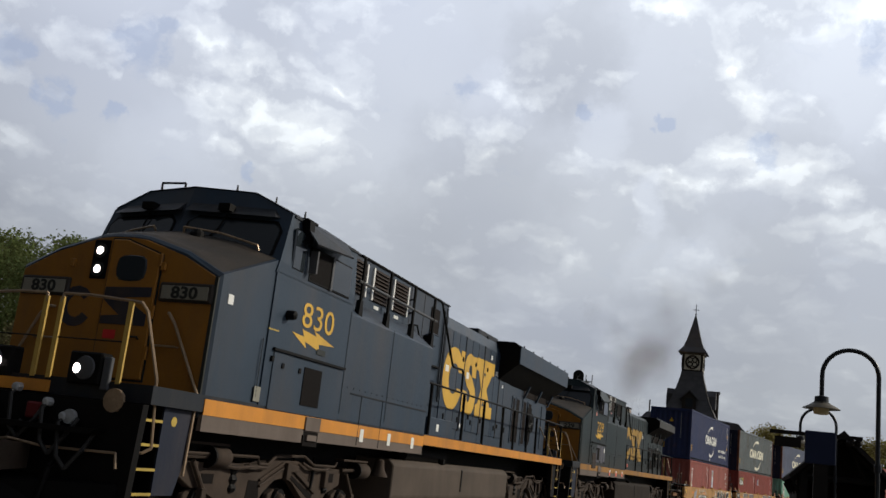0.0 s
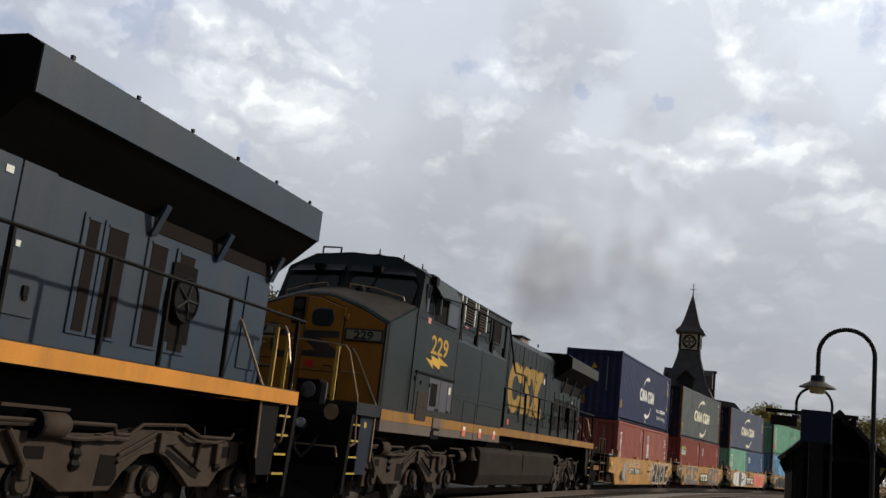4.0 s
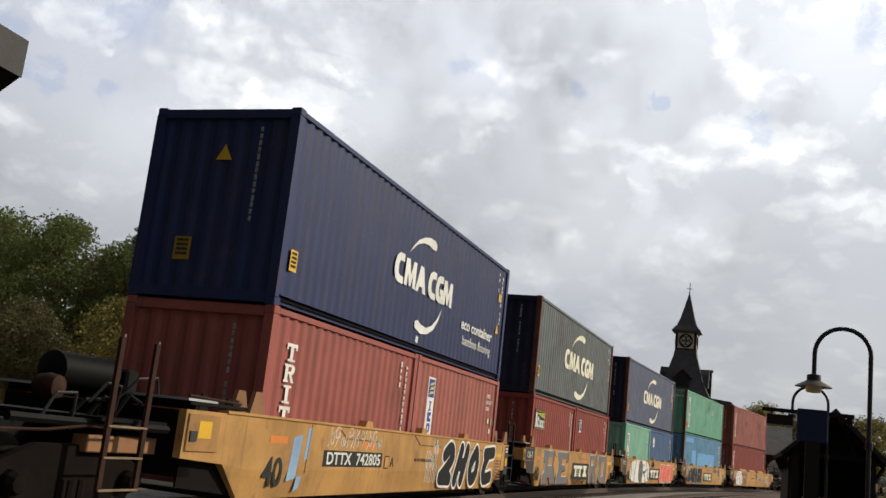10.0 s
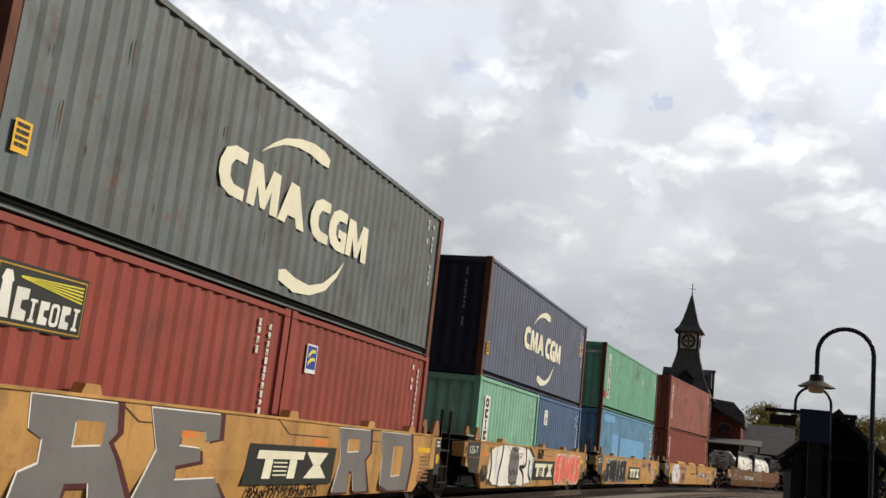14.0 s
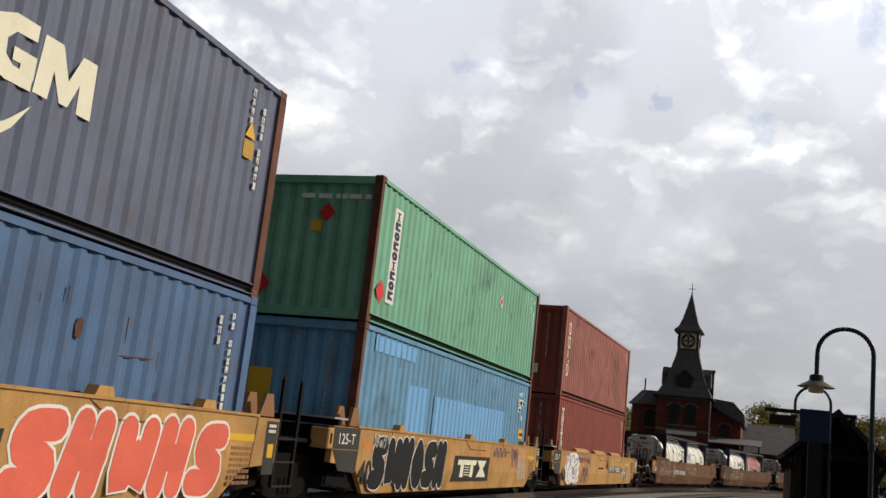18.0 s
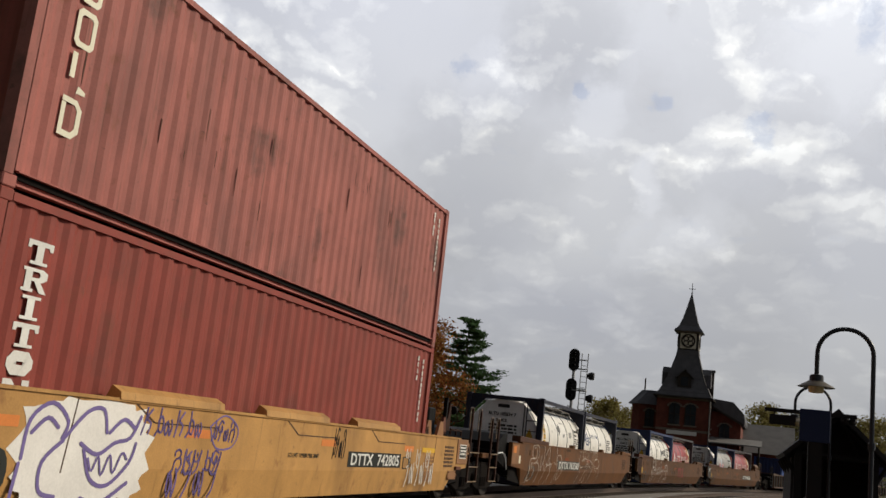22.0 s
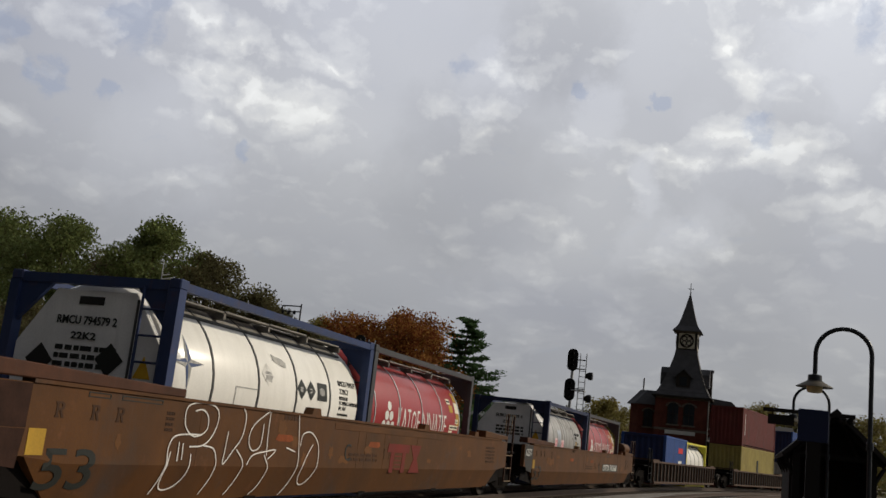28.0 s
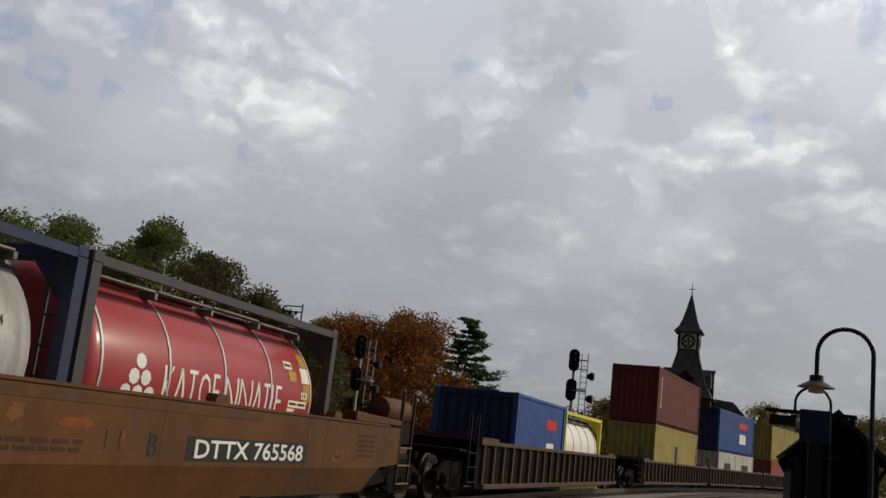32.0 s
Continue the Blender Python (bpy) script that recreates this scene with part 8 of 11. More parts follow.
    tall = 4.66 if number != "830" else 4.50
    st = part("exhaust_stack", box(fresh(), -0.26, 0.30, stack_y - 0.44, stack_y + 0.48, edge[1] + 0.04, tall), "stack_rust", L, "soot-stained exhaust stack", bevel=0.06)
    part("stack_rim", box(fresh(), -0.29, 0.33, stack_y - 0.48, stack_y + 0.52, tall, tall + 0.04), "black" if number != "830" else "galv", st)
    for y, z in ((1.46, 4.46), (1.92, 4.47), (2.10, 4.48), (2.25, 4.49)):
        bell = lathe(fresh(), [(0.03, 0.30), (0.04, 0.12), (0.085, -0.02), (0.10, -0.10)], 12, (0.34 - 0.10 * (y > 2.0), y, z), "y")
        rod(bell, (0.34 - 0.10 * (y > 2.0), y + 0.1, edge[1]), (0.34 - 0.10 * (y > 2.0), y + 0.1, z), 0.02, 5)
        part("horn_bell", bell, "black", L, smooth=True)
    for y in (-0.9, 3.3, 5.9):
        part("lifting_eye", lathe(fresh(), [(0.035, -0.012), (0.055, -0.012), (0.055, 0.012), (0.035, 0.012)], 12, (0.86, y, 4.40), "x"), "black", L)
    # front platform, steps, pilot
    for sy, y0, nosey in ((-1, -11.0, -10.0), (1, 10.2, 10.2)):
        e = sy
        part("pilot", prism(fresh(), [(-1.45, 0.30), (1.45, 0.30), (1.50, 1.55), (-1.50, 1.55)], "y", min(y0, y0 + e * 0.10), max(y0, y0 + e * 0.10)), "black", L)
        if sy < 0:
            part("plow", section(fresh(), [[(-1.35, -11.15, 0.12), (1.35, -11.15, 0.12), (1.35, -11.1, 0.70), (-1.35, -11.1, 0.70)],
                                           [(-0.1, -11.75, 0.12), (0.1, -11.75, 0.12), (0.1, -11.45, 0.62), (-0.1, -11.45, 0.62)]]), "black", L)
            part("front_lip", box(fresh(), -1.1, 0.16, -11.06, -10.99, 1.58, 1.71), "stripe", L)
            for x in (-0.45, -0.15, 0.30, 0.55):
                rnd = random.Random(int(100 * x))
                hz = 1.25 + rnd.uniform(-0.1, 0.2)
                part("control_hose", pipe(fresh(), [(x, -11.10, hz + 0.15), (x, -11.22, hz + 0.1), (x + 0.08, -11.26, hz - 0.25), (x + 0.2, -11.24, hz - 0.38), (x + 0.36, -11.22, hz - 0.18), (x + 0.42, -11.12, hz + 0.02)], 0.024, 6), "hose_grey", L)
                part("hose_head", lathe(fresh(), [(0.03, -0.05), (0.05, -0.04), (0.05, 0.04), (0.03, 0.05)], 8, (x, -11.14, hz + 0.16), "y"), "galv", L)
            part("receptacle", box(fresh(), 0.02, 0.22, -11.16, -11.08, 1.28, 1.46), "dark_red", L, bevel=0.02)
            part("receptacle_cap", lathe(fresh(), [(0.02, -0.04), (0.08, -0.03), (0.08, 0.03)], 12, (0.62, -11.14, 1.34), "y"), "galv", L)
            part("anticlimber", prism(fresh(), [(-0.7, 1.18), (1.0, 1.18), (1.1, 1.24), (-0.7, 1.24)], "y", -11.30, -11.10), "black", L)
            part("uncoupling_lever", pipe(fresh(), [(-1.3, -11.16, 1.02), (-0.4, -11.18, 1.0), (0.0, -11.3, 1.05), (0.4, -11.18, 1.0), (1.30, -11.16, 1.02), (1.36, -11.2, 0.86)], 0.016, 6), "worn_rail", L)
        part("coupler", section(fresh(), [[(-0.14, y0, 0.75), (0.14, y0, 0.75), (0.14, y0, 1.0), (-0.14, y0, 1.0)], [(-0.20, y0 + e * 0.85, 0.70), (0.20, y0 + e * 0.85, 0.70), (0.20, y0 + e * 0.85, 1.05), (-0.20, y0 + e * 0.85, 1.05)]]), "truck", L, "rusty knuckle coupler")
        for sx in (-1, 1):
            def ly(a, b):
                return min(y0 - e * a, y0 - e * b), max(y0 - e * a, y0 - e * b)
            for k in range(4):
                z = 0.60 + 0.26 * k
                stp = part("step", box(fresh(), *lim(sx, 1.02, 1.44), *ly(0.02, 0.36), z, z + 0.025), "black", L)
                part("step_edge", box(fresh(), *lim(sx, 1.44, 1.455), *ly(0.02, 0.36), z, z + 0.03), "dull_yellow", stp)
            part("step_side", prism(fresh(), [(y0 - e * 0.38, 0.60), (y0 - e * 0.78, 0.60), (y0 - e * 0.92, 1.0), (y0 - e * 0.96, 1.74), (y0 - e * 0.38, 1.74)], "x", *lim(sx, 1.34, 1.44)), "loco_navy" if sy < 0 else "black", L, "navy step well panel")
            part("step_side", box(fresh(), *lim(sx, 1.0, 1.42), *ly(0.37, 0.40), 0.50, 1.74), "black", L)
            if sy < 0:
                part("panel_dot", lathe(fresh(), [(0.005, sx * 0.004), (0.055, sx * 0.004), (0.055, 0.0)], 14, (sx * 1.441, -10.41, 1.41), "x"), "dull_yellow", L)
            hose = pipe(fresh(), [(sx * 0.55, y0 + e * 0.1, 0.95), (sx * 0.60, y0 + e * 0.30, 0.80), (sx * 0.58, y0 + e * 0.36, 0.45), (sx * 0.45, y0 + e * 0.40, 0.30)], 0.03, 6)
            part("air_hose", hose, "black", L)
            # grab rails beside the steps and across the end
            part("step_rail", pipe(fresh(), [(sx * 1.06, y0, 2.66), (sx * 1.18, y0 - e * 0.01, 2.65), (sx * 1.25, y0 - e * 0.04, 2.56), (sx * 1.45, y0 - e * 0.12, 1.84), (sx * 1.46, y0 - e * 0.22, 1.10), (sx * 1.40, y0 - e * 0.14, 1.04), (sx * 1.20, y0 - e * 0.04, 1.10)], 0.019, 6), "worn_rail", L, "worn steel grab rail")
            part("step_rail", pipe(fresh(), [(sx * 0.84, y0 - e * 1.0, 2.68), (sx * 0.90, y0 - e * 0.92, 2.68), (sx * 1.0, y0 - e * 0.92, 2.56), (sx * 1.45, y0 - e * 0.95, 1.74), (sx * 1.46, y0 - e * 0.90, 0.82)], 0.019, 6), "worn_rail", L, "worn steel grab rail")
            part("end_rail", pipe(fresh(), [(sx * 0.10, y0, 2.60), (sx * 0.12, y0, 2.70), (sx * 0.50, y0, 2.70), (sx * 1.06, y0, 2.66)], 0.019, 6), "worn_rail", L, "worn steel end rail")
            for px in (0.11, 1.05):
                part("end_post", box(fresh(), sx * px - 0.03, sx * px + 0.03, y0 - 0.014, y0 + 0.014, 1.74, 2.66), "rail_yellow", L, "yellow rail post")
            part("rail_mid", rod(fresh(), (sx * 0.11, y0, 2.2), (sx * 1.05, y0, 2.2), 0.008, 4), "black", L)
        part("hose_ring", lathe(fresh(), [(0.10, -0.02), (0.13, -0.02), (0.13, 0.02), (0.10, 0.02)], 12, (1.12, y0 + e * 0.10, 1.56), "y"), "worn_rail", L)
    loco_truck(L, -7.15)
    loco_truck(L, 7.40)
    return L


# ---- the train ----
CAR = 15.939            # distance between the middles of the five joined cars
LOCO_A, LOCO_B = -45.3, -21.9
rides(build_loco("830", "loco_blue", "dark blue diesel locomotive with a gold nose", 4.2, 1.4, True), LOCO_A, 6.75)
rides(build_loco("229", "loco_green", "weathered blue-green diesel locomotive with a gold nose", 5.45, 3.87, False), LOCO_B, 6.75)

WELL_TOP = 1.34


def panel_emblem(car, y, z, w, h, x, mat):
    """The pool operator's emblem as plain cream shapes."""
    u = w / 3.1
    part("emblem_bar", plate(fresh(), [(y + 0.06, z + h), (y + u * 1.98, z + h), (y + u * 1.92, z + h * 0.70), (y + 0.02, z + h * 0.70)], x), mat, car)
    for q in range(2):
        a = y + q * u * 1.0
        part("emblem_post", plate(fresh(), [(a + u * 0.36, z + h * 0.695), (a + u * 0.66, z + h * 0.695), (a + u * 0.60, z), (a + u * 0.28, z)], x), mat, car)
    for q in range(4):
        part("emblem_line", plate(fresh(), rect(y + u * 0.70, y + u * 1.25, z + h * (0.10 + 0.15 * q), z + h * (0.15 + 0.15 * q)), x + 0.0002), mat, car)
    a = y + u * 2.06
    part("emblem_wedge", plate(fresh(), [(a, z + h), (a + u, z + h), (a + u * 0.66, z + h * 0.5), (a + u * 0.34, z + h * 0.5)], x), mat, car)
    part("emblem_wedge", plate(fresh(), [(a + u * 0.34, z + h * 0.495), (a + u * 0.66, z + h * 0.495), (a + u, z), (a - u * 0.05, z)], x), mat, car)


def car_40(k, art):
    label = ("leading yellow container well car", "yellow well car with grey sprayed shapes", "yellow well car with white and red graffiti",
             "yellow well car with black bubble graffiti", "trailing yellow well car with white graffiti")[k]
    y0, y1 = (-8.2 if k == 0 else -7.32), (8.38 if k == 4 else 6.75)
    car = well_body("well_car", label, "well", y0, y1, WELL_TOP)
    x = WELL_X
    # dark panel with the car's code at the leading end
    if k:
        part("end_panel", plate(fresh(), rect(y0 + 0.02, y0 + 1.02, 0.99, WELL_TOP - 0.01), x), "grey_panel", car)
        part("end_panel", plate(fresh(), [(y0 + 0.02, 0.98), (y0 + 1.02, 0.98), (y0 + 0.98, 0.62), (y0 + 0.3, 0.66)], x - 0.001), "grey_panel", car)
        letters("car_code", "125-T", 0.24, "chalk", car, side(x + 0.006, y0 + 0.16, 1.07), width=0.62)
        hook = box(fresh(), x - 0.3, x + 0.012, y0 - 0.20, y0 + 0.0, 0.98, 1.30)
        part("end_hook", hook, "well", car, bevel=0.02)
        # slot is a near-black plate painted as a shaded gap
        part("hook_slot", box(fresh(), x + 0.012, x + 0.016, y0 - 0.13, y0 - 0.07, 1.06, 1.22), "well_dark", car)
    else:
        door = part("end_box", box(fresh(), x, x + 0.02, y0 + 0.05, y0 + 0.75, 0.86, 1.30), "well_tan", car, bevel=0.01)
        part("box_label", box(fresh(), x + 0.02, x + 0.024, y0 + 0.28, y0 + 0.56, 1.02, 1.22), "hazard", door)
        part("box_handle", box(fresh(), x + 0.02, x + 0.035, y0 + 0.10, y0 + 0.24, 0.98, 1.10), "grey_panel", door)
    if k < 4:
        part("end_panel", plate(fresh(), rect(y1 - 0.34, y1 - 0.02, 0.60, 1.30), x), "grey_panel", car)
        bars("small_writing", car, x + 0.005, y1 - 0.28, 1.12, 0.2, 0.14, 2, "chalk", seed=k + 60)
        part("yellow_tag", plate(fresh(), rect(y1 - 0.26, y1 - 0.10, 0.82, 1.0), x + 0.005), "hazard", car)
    else:
        part("end_box", box(fresh(), x, x + 0.018, y1 - 0.78, y1 - 0.02, 0.82, 1.35), "well_pale", car, bevel=0.01)
        bars("small_writing", car, x, y1 - 1.62, 0.72, 0.62, 0.46, 6, "well_rib", seed=77)
        part("latch_box", box(fresh(), x, x + 0.05, y1 - 0.86, y1 - 0.52, 0.70, 0.77), "rust_post", car, bevel=0.008)
        part("lower_plate", box(fresh(), x, x + 0.012, y1 - 1.30, y1 - 0.72, 0.50, 0.68), "well_pale", car, bevel=0.006)
        for bx in (y1 - 1.26, y1 - 0.76):
            for bz in (0.53, 0.65):
                part("bolt", lathe(fresh(), [(0.004, 0.012), (0.016, 0.010), (0.018, 0.0)], 6, (x + 0.012, bx, bz), "x"), "rust_post", car)
        part("end_tab", box(fresh(), x - 0.25, x - 0.01, y1, y1 + 0.20, 1.02, 1.28), "well_pale", car, bevel=0.02)
        # near-black plate, the shade of a slot put into its colour
        part("tab_slot", box(fresh(), x - 0.01, x - 0.004, y1 + 0.06, y1 + 0.13, 1.08, 1.20), "well_dark", car)
        part("tag_edge", plate(fresh(), rect(y1 - 0.62, y1 - 0.12, 0.94, 1.24), x + 0.016), "chalk", car)
        part("number_tag", plate(fresh(), rect(y1 - 0.60, y1 - 0.14, 0.96, 1.22), x + 0.0185), "grey_panel", car)
        bars("small_writing", car, x + 0.0235, y1 - 0.57, 0.99, 0.38, 0.20, 3, "chalk", seed=k + 61)
    letters("size_mark", "40", 0.54, "sign_dark", car, side(x + 0.003, -6.2, 0.45), width=0.56, bold=0.012)
    for yy in (-6.1, -2.9, 0.75, 4.35):
        part("orange_patch", plate(fresh(), rect(yy, yy + 0.5, 1.02, 1.12), x - 0.001), "patch_orange", car)
    part("reflective_strip", plate(fresh(), rect(5.35, 6.1, 1.02, 1.11), x), "hazard", car)
    if k in (0, 4):
        ya = -4.36 if k == 0 else 1.80
        part("number_panel", plate(fresh(), rect(ya, ya + 2.4, 0.72, 0.965), x), "sign_dark", car)
        letters("car_number", "DTTX  742805", 0.26, "chalk", car, side(x + 0.006, ya + 0.10, 0.755), width=2.18, bold=0.004)
        part("code_frame", plate(fresh(), rect(ya + 2.52, ya + 2.74, 0.70, 0.92), x), "sign_dark", car)
        part("code_inside", plate(fresh(), rect(ya + 2.54, ya + 2.72, 0.72, 0.90), x + 0.005), "well", car)
        letters("code_letter", "A" if k == 0 else "B", 0.26, "sign_dark", car, side(x + 0.003, ya + 2.80, 0.73))
    else:
        part("emblem_panel", plate(fresh(), [(-1.22, 0.47), (1.52, 0.47), (1.60, 1.0), (-1.12, 1.0)], x + 0.001), "sign_dark", car)
        panel_emblem(car, -0.92, 0.55, 2.25, 0.37, x + 0.006, "cream")
    bars("small_writing", car, x, 5.55, 0.45, 0.55, 0.5, 7, "well_pale", seed=k + 9)
    letters("load_limit", "LD LMT 119500 PER UNIT", 0.09, "sign_dark", car, side(x + 0.003, -0.3 if k in (0, 4) else 2.0, 0.84), width=1.0) if k in (0, 4) else None
    for yy in (-3.0, 0.5, 3.6):
        fold = plate(plate(fresh(), [(yy - 0.9, 1.33), (yy - 0.55, 1.16), (yy - 0.57, 1.145), (yy - 0.94, 1.33)], x), [(yy - 0.55, 1.16), (yy + 0.75, 1.16), (yy + 0.75, 1.145), (yy - 0.55, 1.145)], x + 0.0005)
        part("fold_line", fold, "well_rib", car)
    for yy in (-4.95, 6.05):
        part("weld_seam", plate(fresh(), [(yy, 0.62), (yy + 0.02, 0.62), (yy + 0.10, 1.33), (yy + 0.08, 1.33)], x), "well_rib", car)
    art(car)
    if k == 4:
        for ya, yb in ((-4.25, -2.2), (-1.12, 0.88), (1.98, 3.95)):
            for sx in (-1, 1):
                part("hatch", prism(fresh(), [(sx * (x - 0.16), 1.375), (sx * (x + 0.035), 1.36), (sx * (x + 0.02), 1.44), (sx * (x - 0.10), 1.50)], "y", ya, yb), "well", car)
    else:
        guide_cones(car, [-4.4, 0.0, 2.9, 4.9] if k else [-2.7, 0.1, 2.9], WELL_TOP + 0.035, "well")
    end_stops(car, -6.72, 1, WELL_TOP + 0.02, "well_pale")
    end_stops(car, 6.62, -1, WELL_TOP + 0.02, "well_pale")
    part("walkway", box(fresh(), -1.45, 1.40, y0 + 0.1, y0 + 0.75, WELL_TOP + 0.10, WELL_TOP + 0.13), "galv", car, "grey steel end walkway")
    part("walkway_bracket", box(fresh(), -1.40, 1.38, y0 + 0.3, y0 + 0.42, WELL_TOP, WELL_TOP + 0.10), "black", car)
    if k:
        end_gear(car, y0, -1, WELL_TOP, "well", ladder=False)
    else:
        end_gear(car, y0 - 0.45, -1, WELL_TOP, "well", ladder=False)
        end_ladder(car, -9.47, -8.85, 2.0)
    end_gear(car, y1 + (0.2 if k == 4 else 0.0), 1, WELL_TOP, "well", ladder=k < 4)
    if k == 4:
        end_ladder(car, 8.82, 9.52, 2.06)
    freight_truck(car, -CAR / 2 if k else -9.5)
    if k == 4:
        freight_truck(car, 9.5)
    if k == 0:
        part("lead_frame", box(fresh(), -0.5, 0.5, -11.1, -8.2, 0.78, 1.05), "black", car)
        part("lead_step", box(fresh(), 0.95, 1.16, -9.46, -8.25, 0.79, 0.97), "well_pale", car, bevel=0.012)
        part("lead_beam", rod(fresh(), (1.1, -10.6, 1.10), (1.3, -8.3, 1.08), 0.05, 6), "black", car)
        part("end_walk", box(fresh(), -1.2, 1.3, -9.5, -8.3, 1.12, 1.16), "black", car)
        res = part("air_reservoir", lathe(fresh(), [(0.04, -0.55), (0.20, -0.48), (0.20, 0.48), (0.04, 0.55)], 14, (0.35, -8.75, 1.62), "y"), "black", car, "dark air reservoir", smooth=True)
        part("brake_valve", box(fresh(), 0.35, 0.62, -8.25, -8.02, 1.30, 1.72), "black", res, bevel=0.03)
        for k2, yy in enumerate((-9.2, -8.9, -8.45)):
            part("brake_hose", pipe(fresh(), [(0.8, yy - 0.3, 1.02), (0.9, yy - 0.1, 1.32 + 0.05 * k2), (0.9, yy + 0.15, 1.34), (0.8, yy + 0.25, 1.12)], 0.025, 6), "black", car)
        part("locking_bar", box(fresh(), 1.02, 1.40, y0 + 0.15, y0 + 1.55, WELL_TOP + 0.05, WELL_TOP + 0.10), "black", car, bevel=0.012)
        part("locking_bar", rod(fresh(), (1.40, y0 + 0.1, WELL_TOP + 0.16), (1.40, y0 + 1.3, WELL_TOP + 0.13), 0.018, 6), "rust_dark", car)
        for yy, zz in ((y0 + 0.45, 0.14), (y0 + 1.05, 0.12)):
            part("bar_bracket", prism(fresh(), [(yy - 0.10, WELL_TOP), (yy + 0.10, WELL_TOP), (yy + 0.05, WELL_TOP + zz + 0.06), (yy - 0.05, WELL_TOP + zz + 0.06)], "x", 1.36, 1.39), "black", car)
        for pts in ([(1.0, -9.35, 1.30), (1.08, -9.2, 1.52), (1.08, -8.95, 1.50), (1.0, -8.9, 1.24)], [(1.1, -10.2, 1.05), (1.15, -10.05, 1.36), (1.15, -9.75, 1.38), (1.1, -9.7, 1.0)],
                    [(0.7, -8.5, 1.35), (0.85, -8.35, 1.62), (0.9, -8.05, 1.66), (0.9, -7.95, 1.36)]):
            part("brake_hose", pipe(fresh(), pts, 0.016, 6), "hose_grey", car)
        part("pipe_run", pipe(fresh(), [(1.2, -11.0, 0.98), (1.22, -10.2, 1.0), (1.22, -9.6, 1.06), (1.25, -8.3, 1.05)], 0.016, 6), "rust_dark", car)
        part("valve_body", lathe(fresh(), [(0.02, -0.16), (0.12, -0.13), (0.14, 0.0), (0.12, 0.13), (0.02, 0.16)], 12, (0.62, -9.55, 1.42), "x"), "rust_dark", car, smooth=True)
        part("coupler", box(fresh(), -0.16, 0.16, -11.6, -11.0, 0.75, 1.05), "bogie", car)
    if k == 4:
        part("rear_frame", box(fresh(), -0.5, 0.5, 8.15, 10.9, 0.78, 1.05), "black", car)
        part("rear_step", box(fresh(), 0.95, 1.16, 8.38, 9.5, 0.80, 0.99), "well_pale", car, bevel=0.012)
        part("end_frame", box(fresh(), -1.2, 1.25, 8.5, 9.5, 1.12, 1.16), "black", car)
        part("draft_beam", box(fresh(), -0.6, 1.0, 8.45, 10.4, 0.96, 1.30), "black", car)
        rim = [(1.0 + 0.25 * math.cos(a * math.pi / 8), 8.72, 1.97 + 0.25 * math.sin(a * math.pi / 8)) for a in range(17)]
        wheel = part("brake_wheel", pipe(fresh(), rim, 0.016, 6), "rust_dark", car, "hand brake wheel")
        for a in range(5):
            part("spoke", rod(fresh(), (1.0, 8.72, 1.97), (1.0 + 0.25 * math.cos(a * 1.257), 8.72, 1.97 + 0.25 * math.sin(a * 1.257)), 0.011, 4), "rust_dark", wheel)
        part("brake_stand", prism(fresh(), [(7.58, 1.50), (8.30, 1.50), (8.30, 2.02), (8.20, 2.12), (8.12, 1.78), (7.90, 1.62)], "x", 0.97, 1.02), "rust_dark", car, "maroon brake stand plate")
        part("brake_housing", lathe(fresh(), [(0.03, 8.46), (0.09, 8.48), (0.10, 8.53), (0.09, 8.60), (0.05, 8.64)], 14, (1.0, 0, 1.97), "y"), "black", car, smooth=True)
        part("stand_post", box(fresh(), 0.96, 1.04, 7.90, 7.98, 1.40, 2.21), "black", car)
        part("stand_foot", prism(fresh(), [(7.30, 1.42), (7.62, 1.42), (7.52, 1.78), (7.42, 1.78)], "x", 1.10, 1.16), "rust_post", car)
        part("retainer_box", box(fresh(), 0.6, 0.95, 7.0, 7.45, 1.42, 1.95), "black", car, bevel=0.03)
        for yy in (7.7, 8.1):
            part("brake_pipe", pipe(fresh(), [(1.3, yy - 0.2, 1.42), (1.3, yy - 0.2, 1.54), (1.3, yy + 0.2, 1.52), (1.3, yy + 0.2, 1.42)], 0.02, 5), "rust_dark", car)
        part("coupler", box(fresh(), -0.16, 0.16, 10.8, 11.3, 0.75, 1.05), "bogie", car)
    return rides(car, k * CAR, CAR / 2)


GX = WELL_X + 0.002


def blot(car, y, z, w, h, mat, seed, lift=0.0, spikes=0.12, n=34):
    """A ragged patch of spray paint."""
    rnd = random.Random(seed)
    pts = []
    for i in range(n):
        a = 2 * math.pi * i / n
        r = 1 + rnd.uniform(-spikes, spikes)
        cy, cz = math.cos(a), math.sin(a)
        pts.append((y + w / 2 + w / 2 * r * math.copysign(abs(cy) ** 0.6, cy), min(max(z + h / 2 + h / 2 * r * math.copysign(abs(cz) ** 0.6, cz), 0.31), WELL_TOP - 0.005)))
    part("graffiti_patch", plate(fresh(), pts, GX + lift, 0.0015), mat, car)


def sweep(car, lines, mat, width, lift):
    """Sprayed curves along points (y, z)."""
    for j, line in enumerate(lines):
        part("graffiti_line", fat_stroke(fresh(), line, width, GX + lift + 0.0003 * j), mat, car)


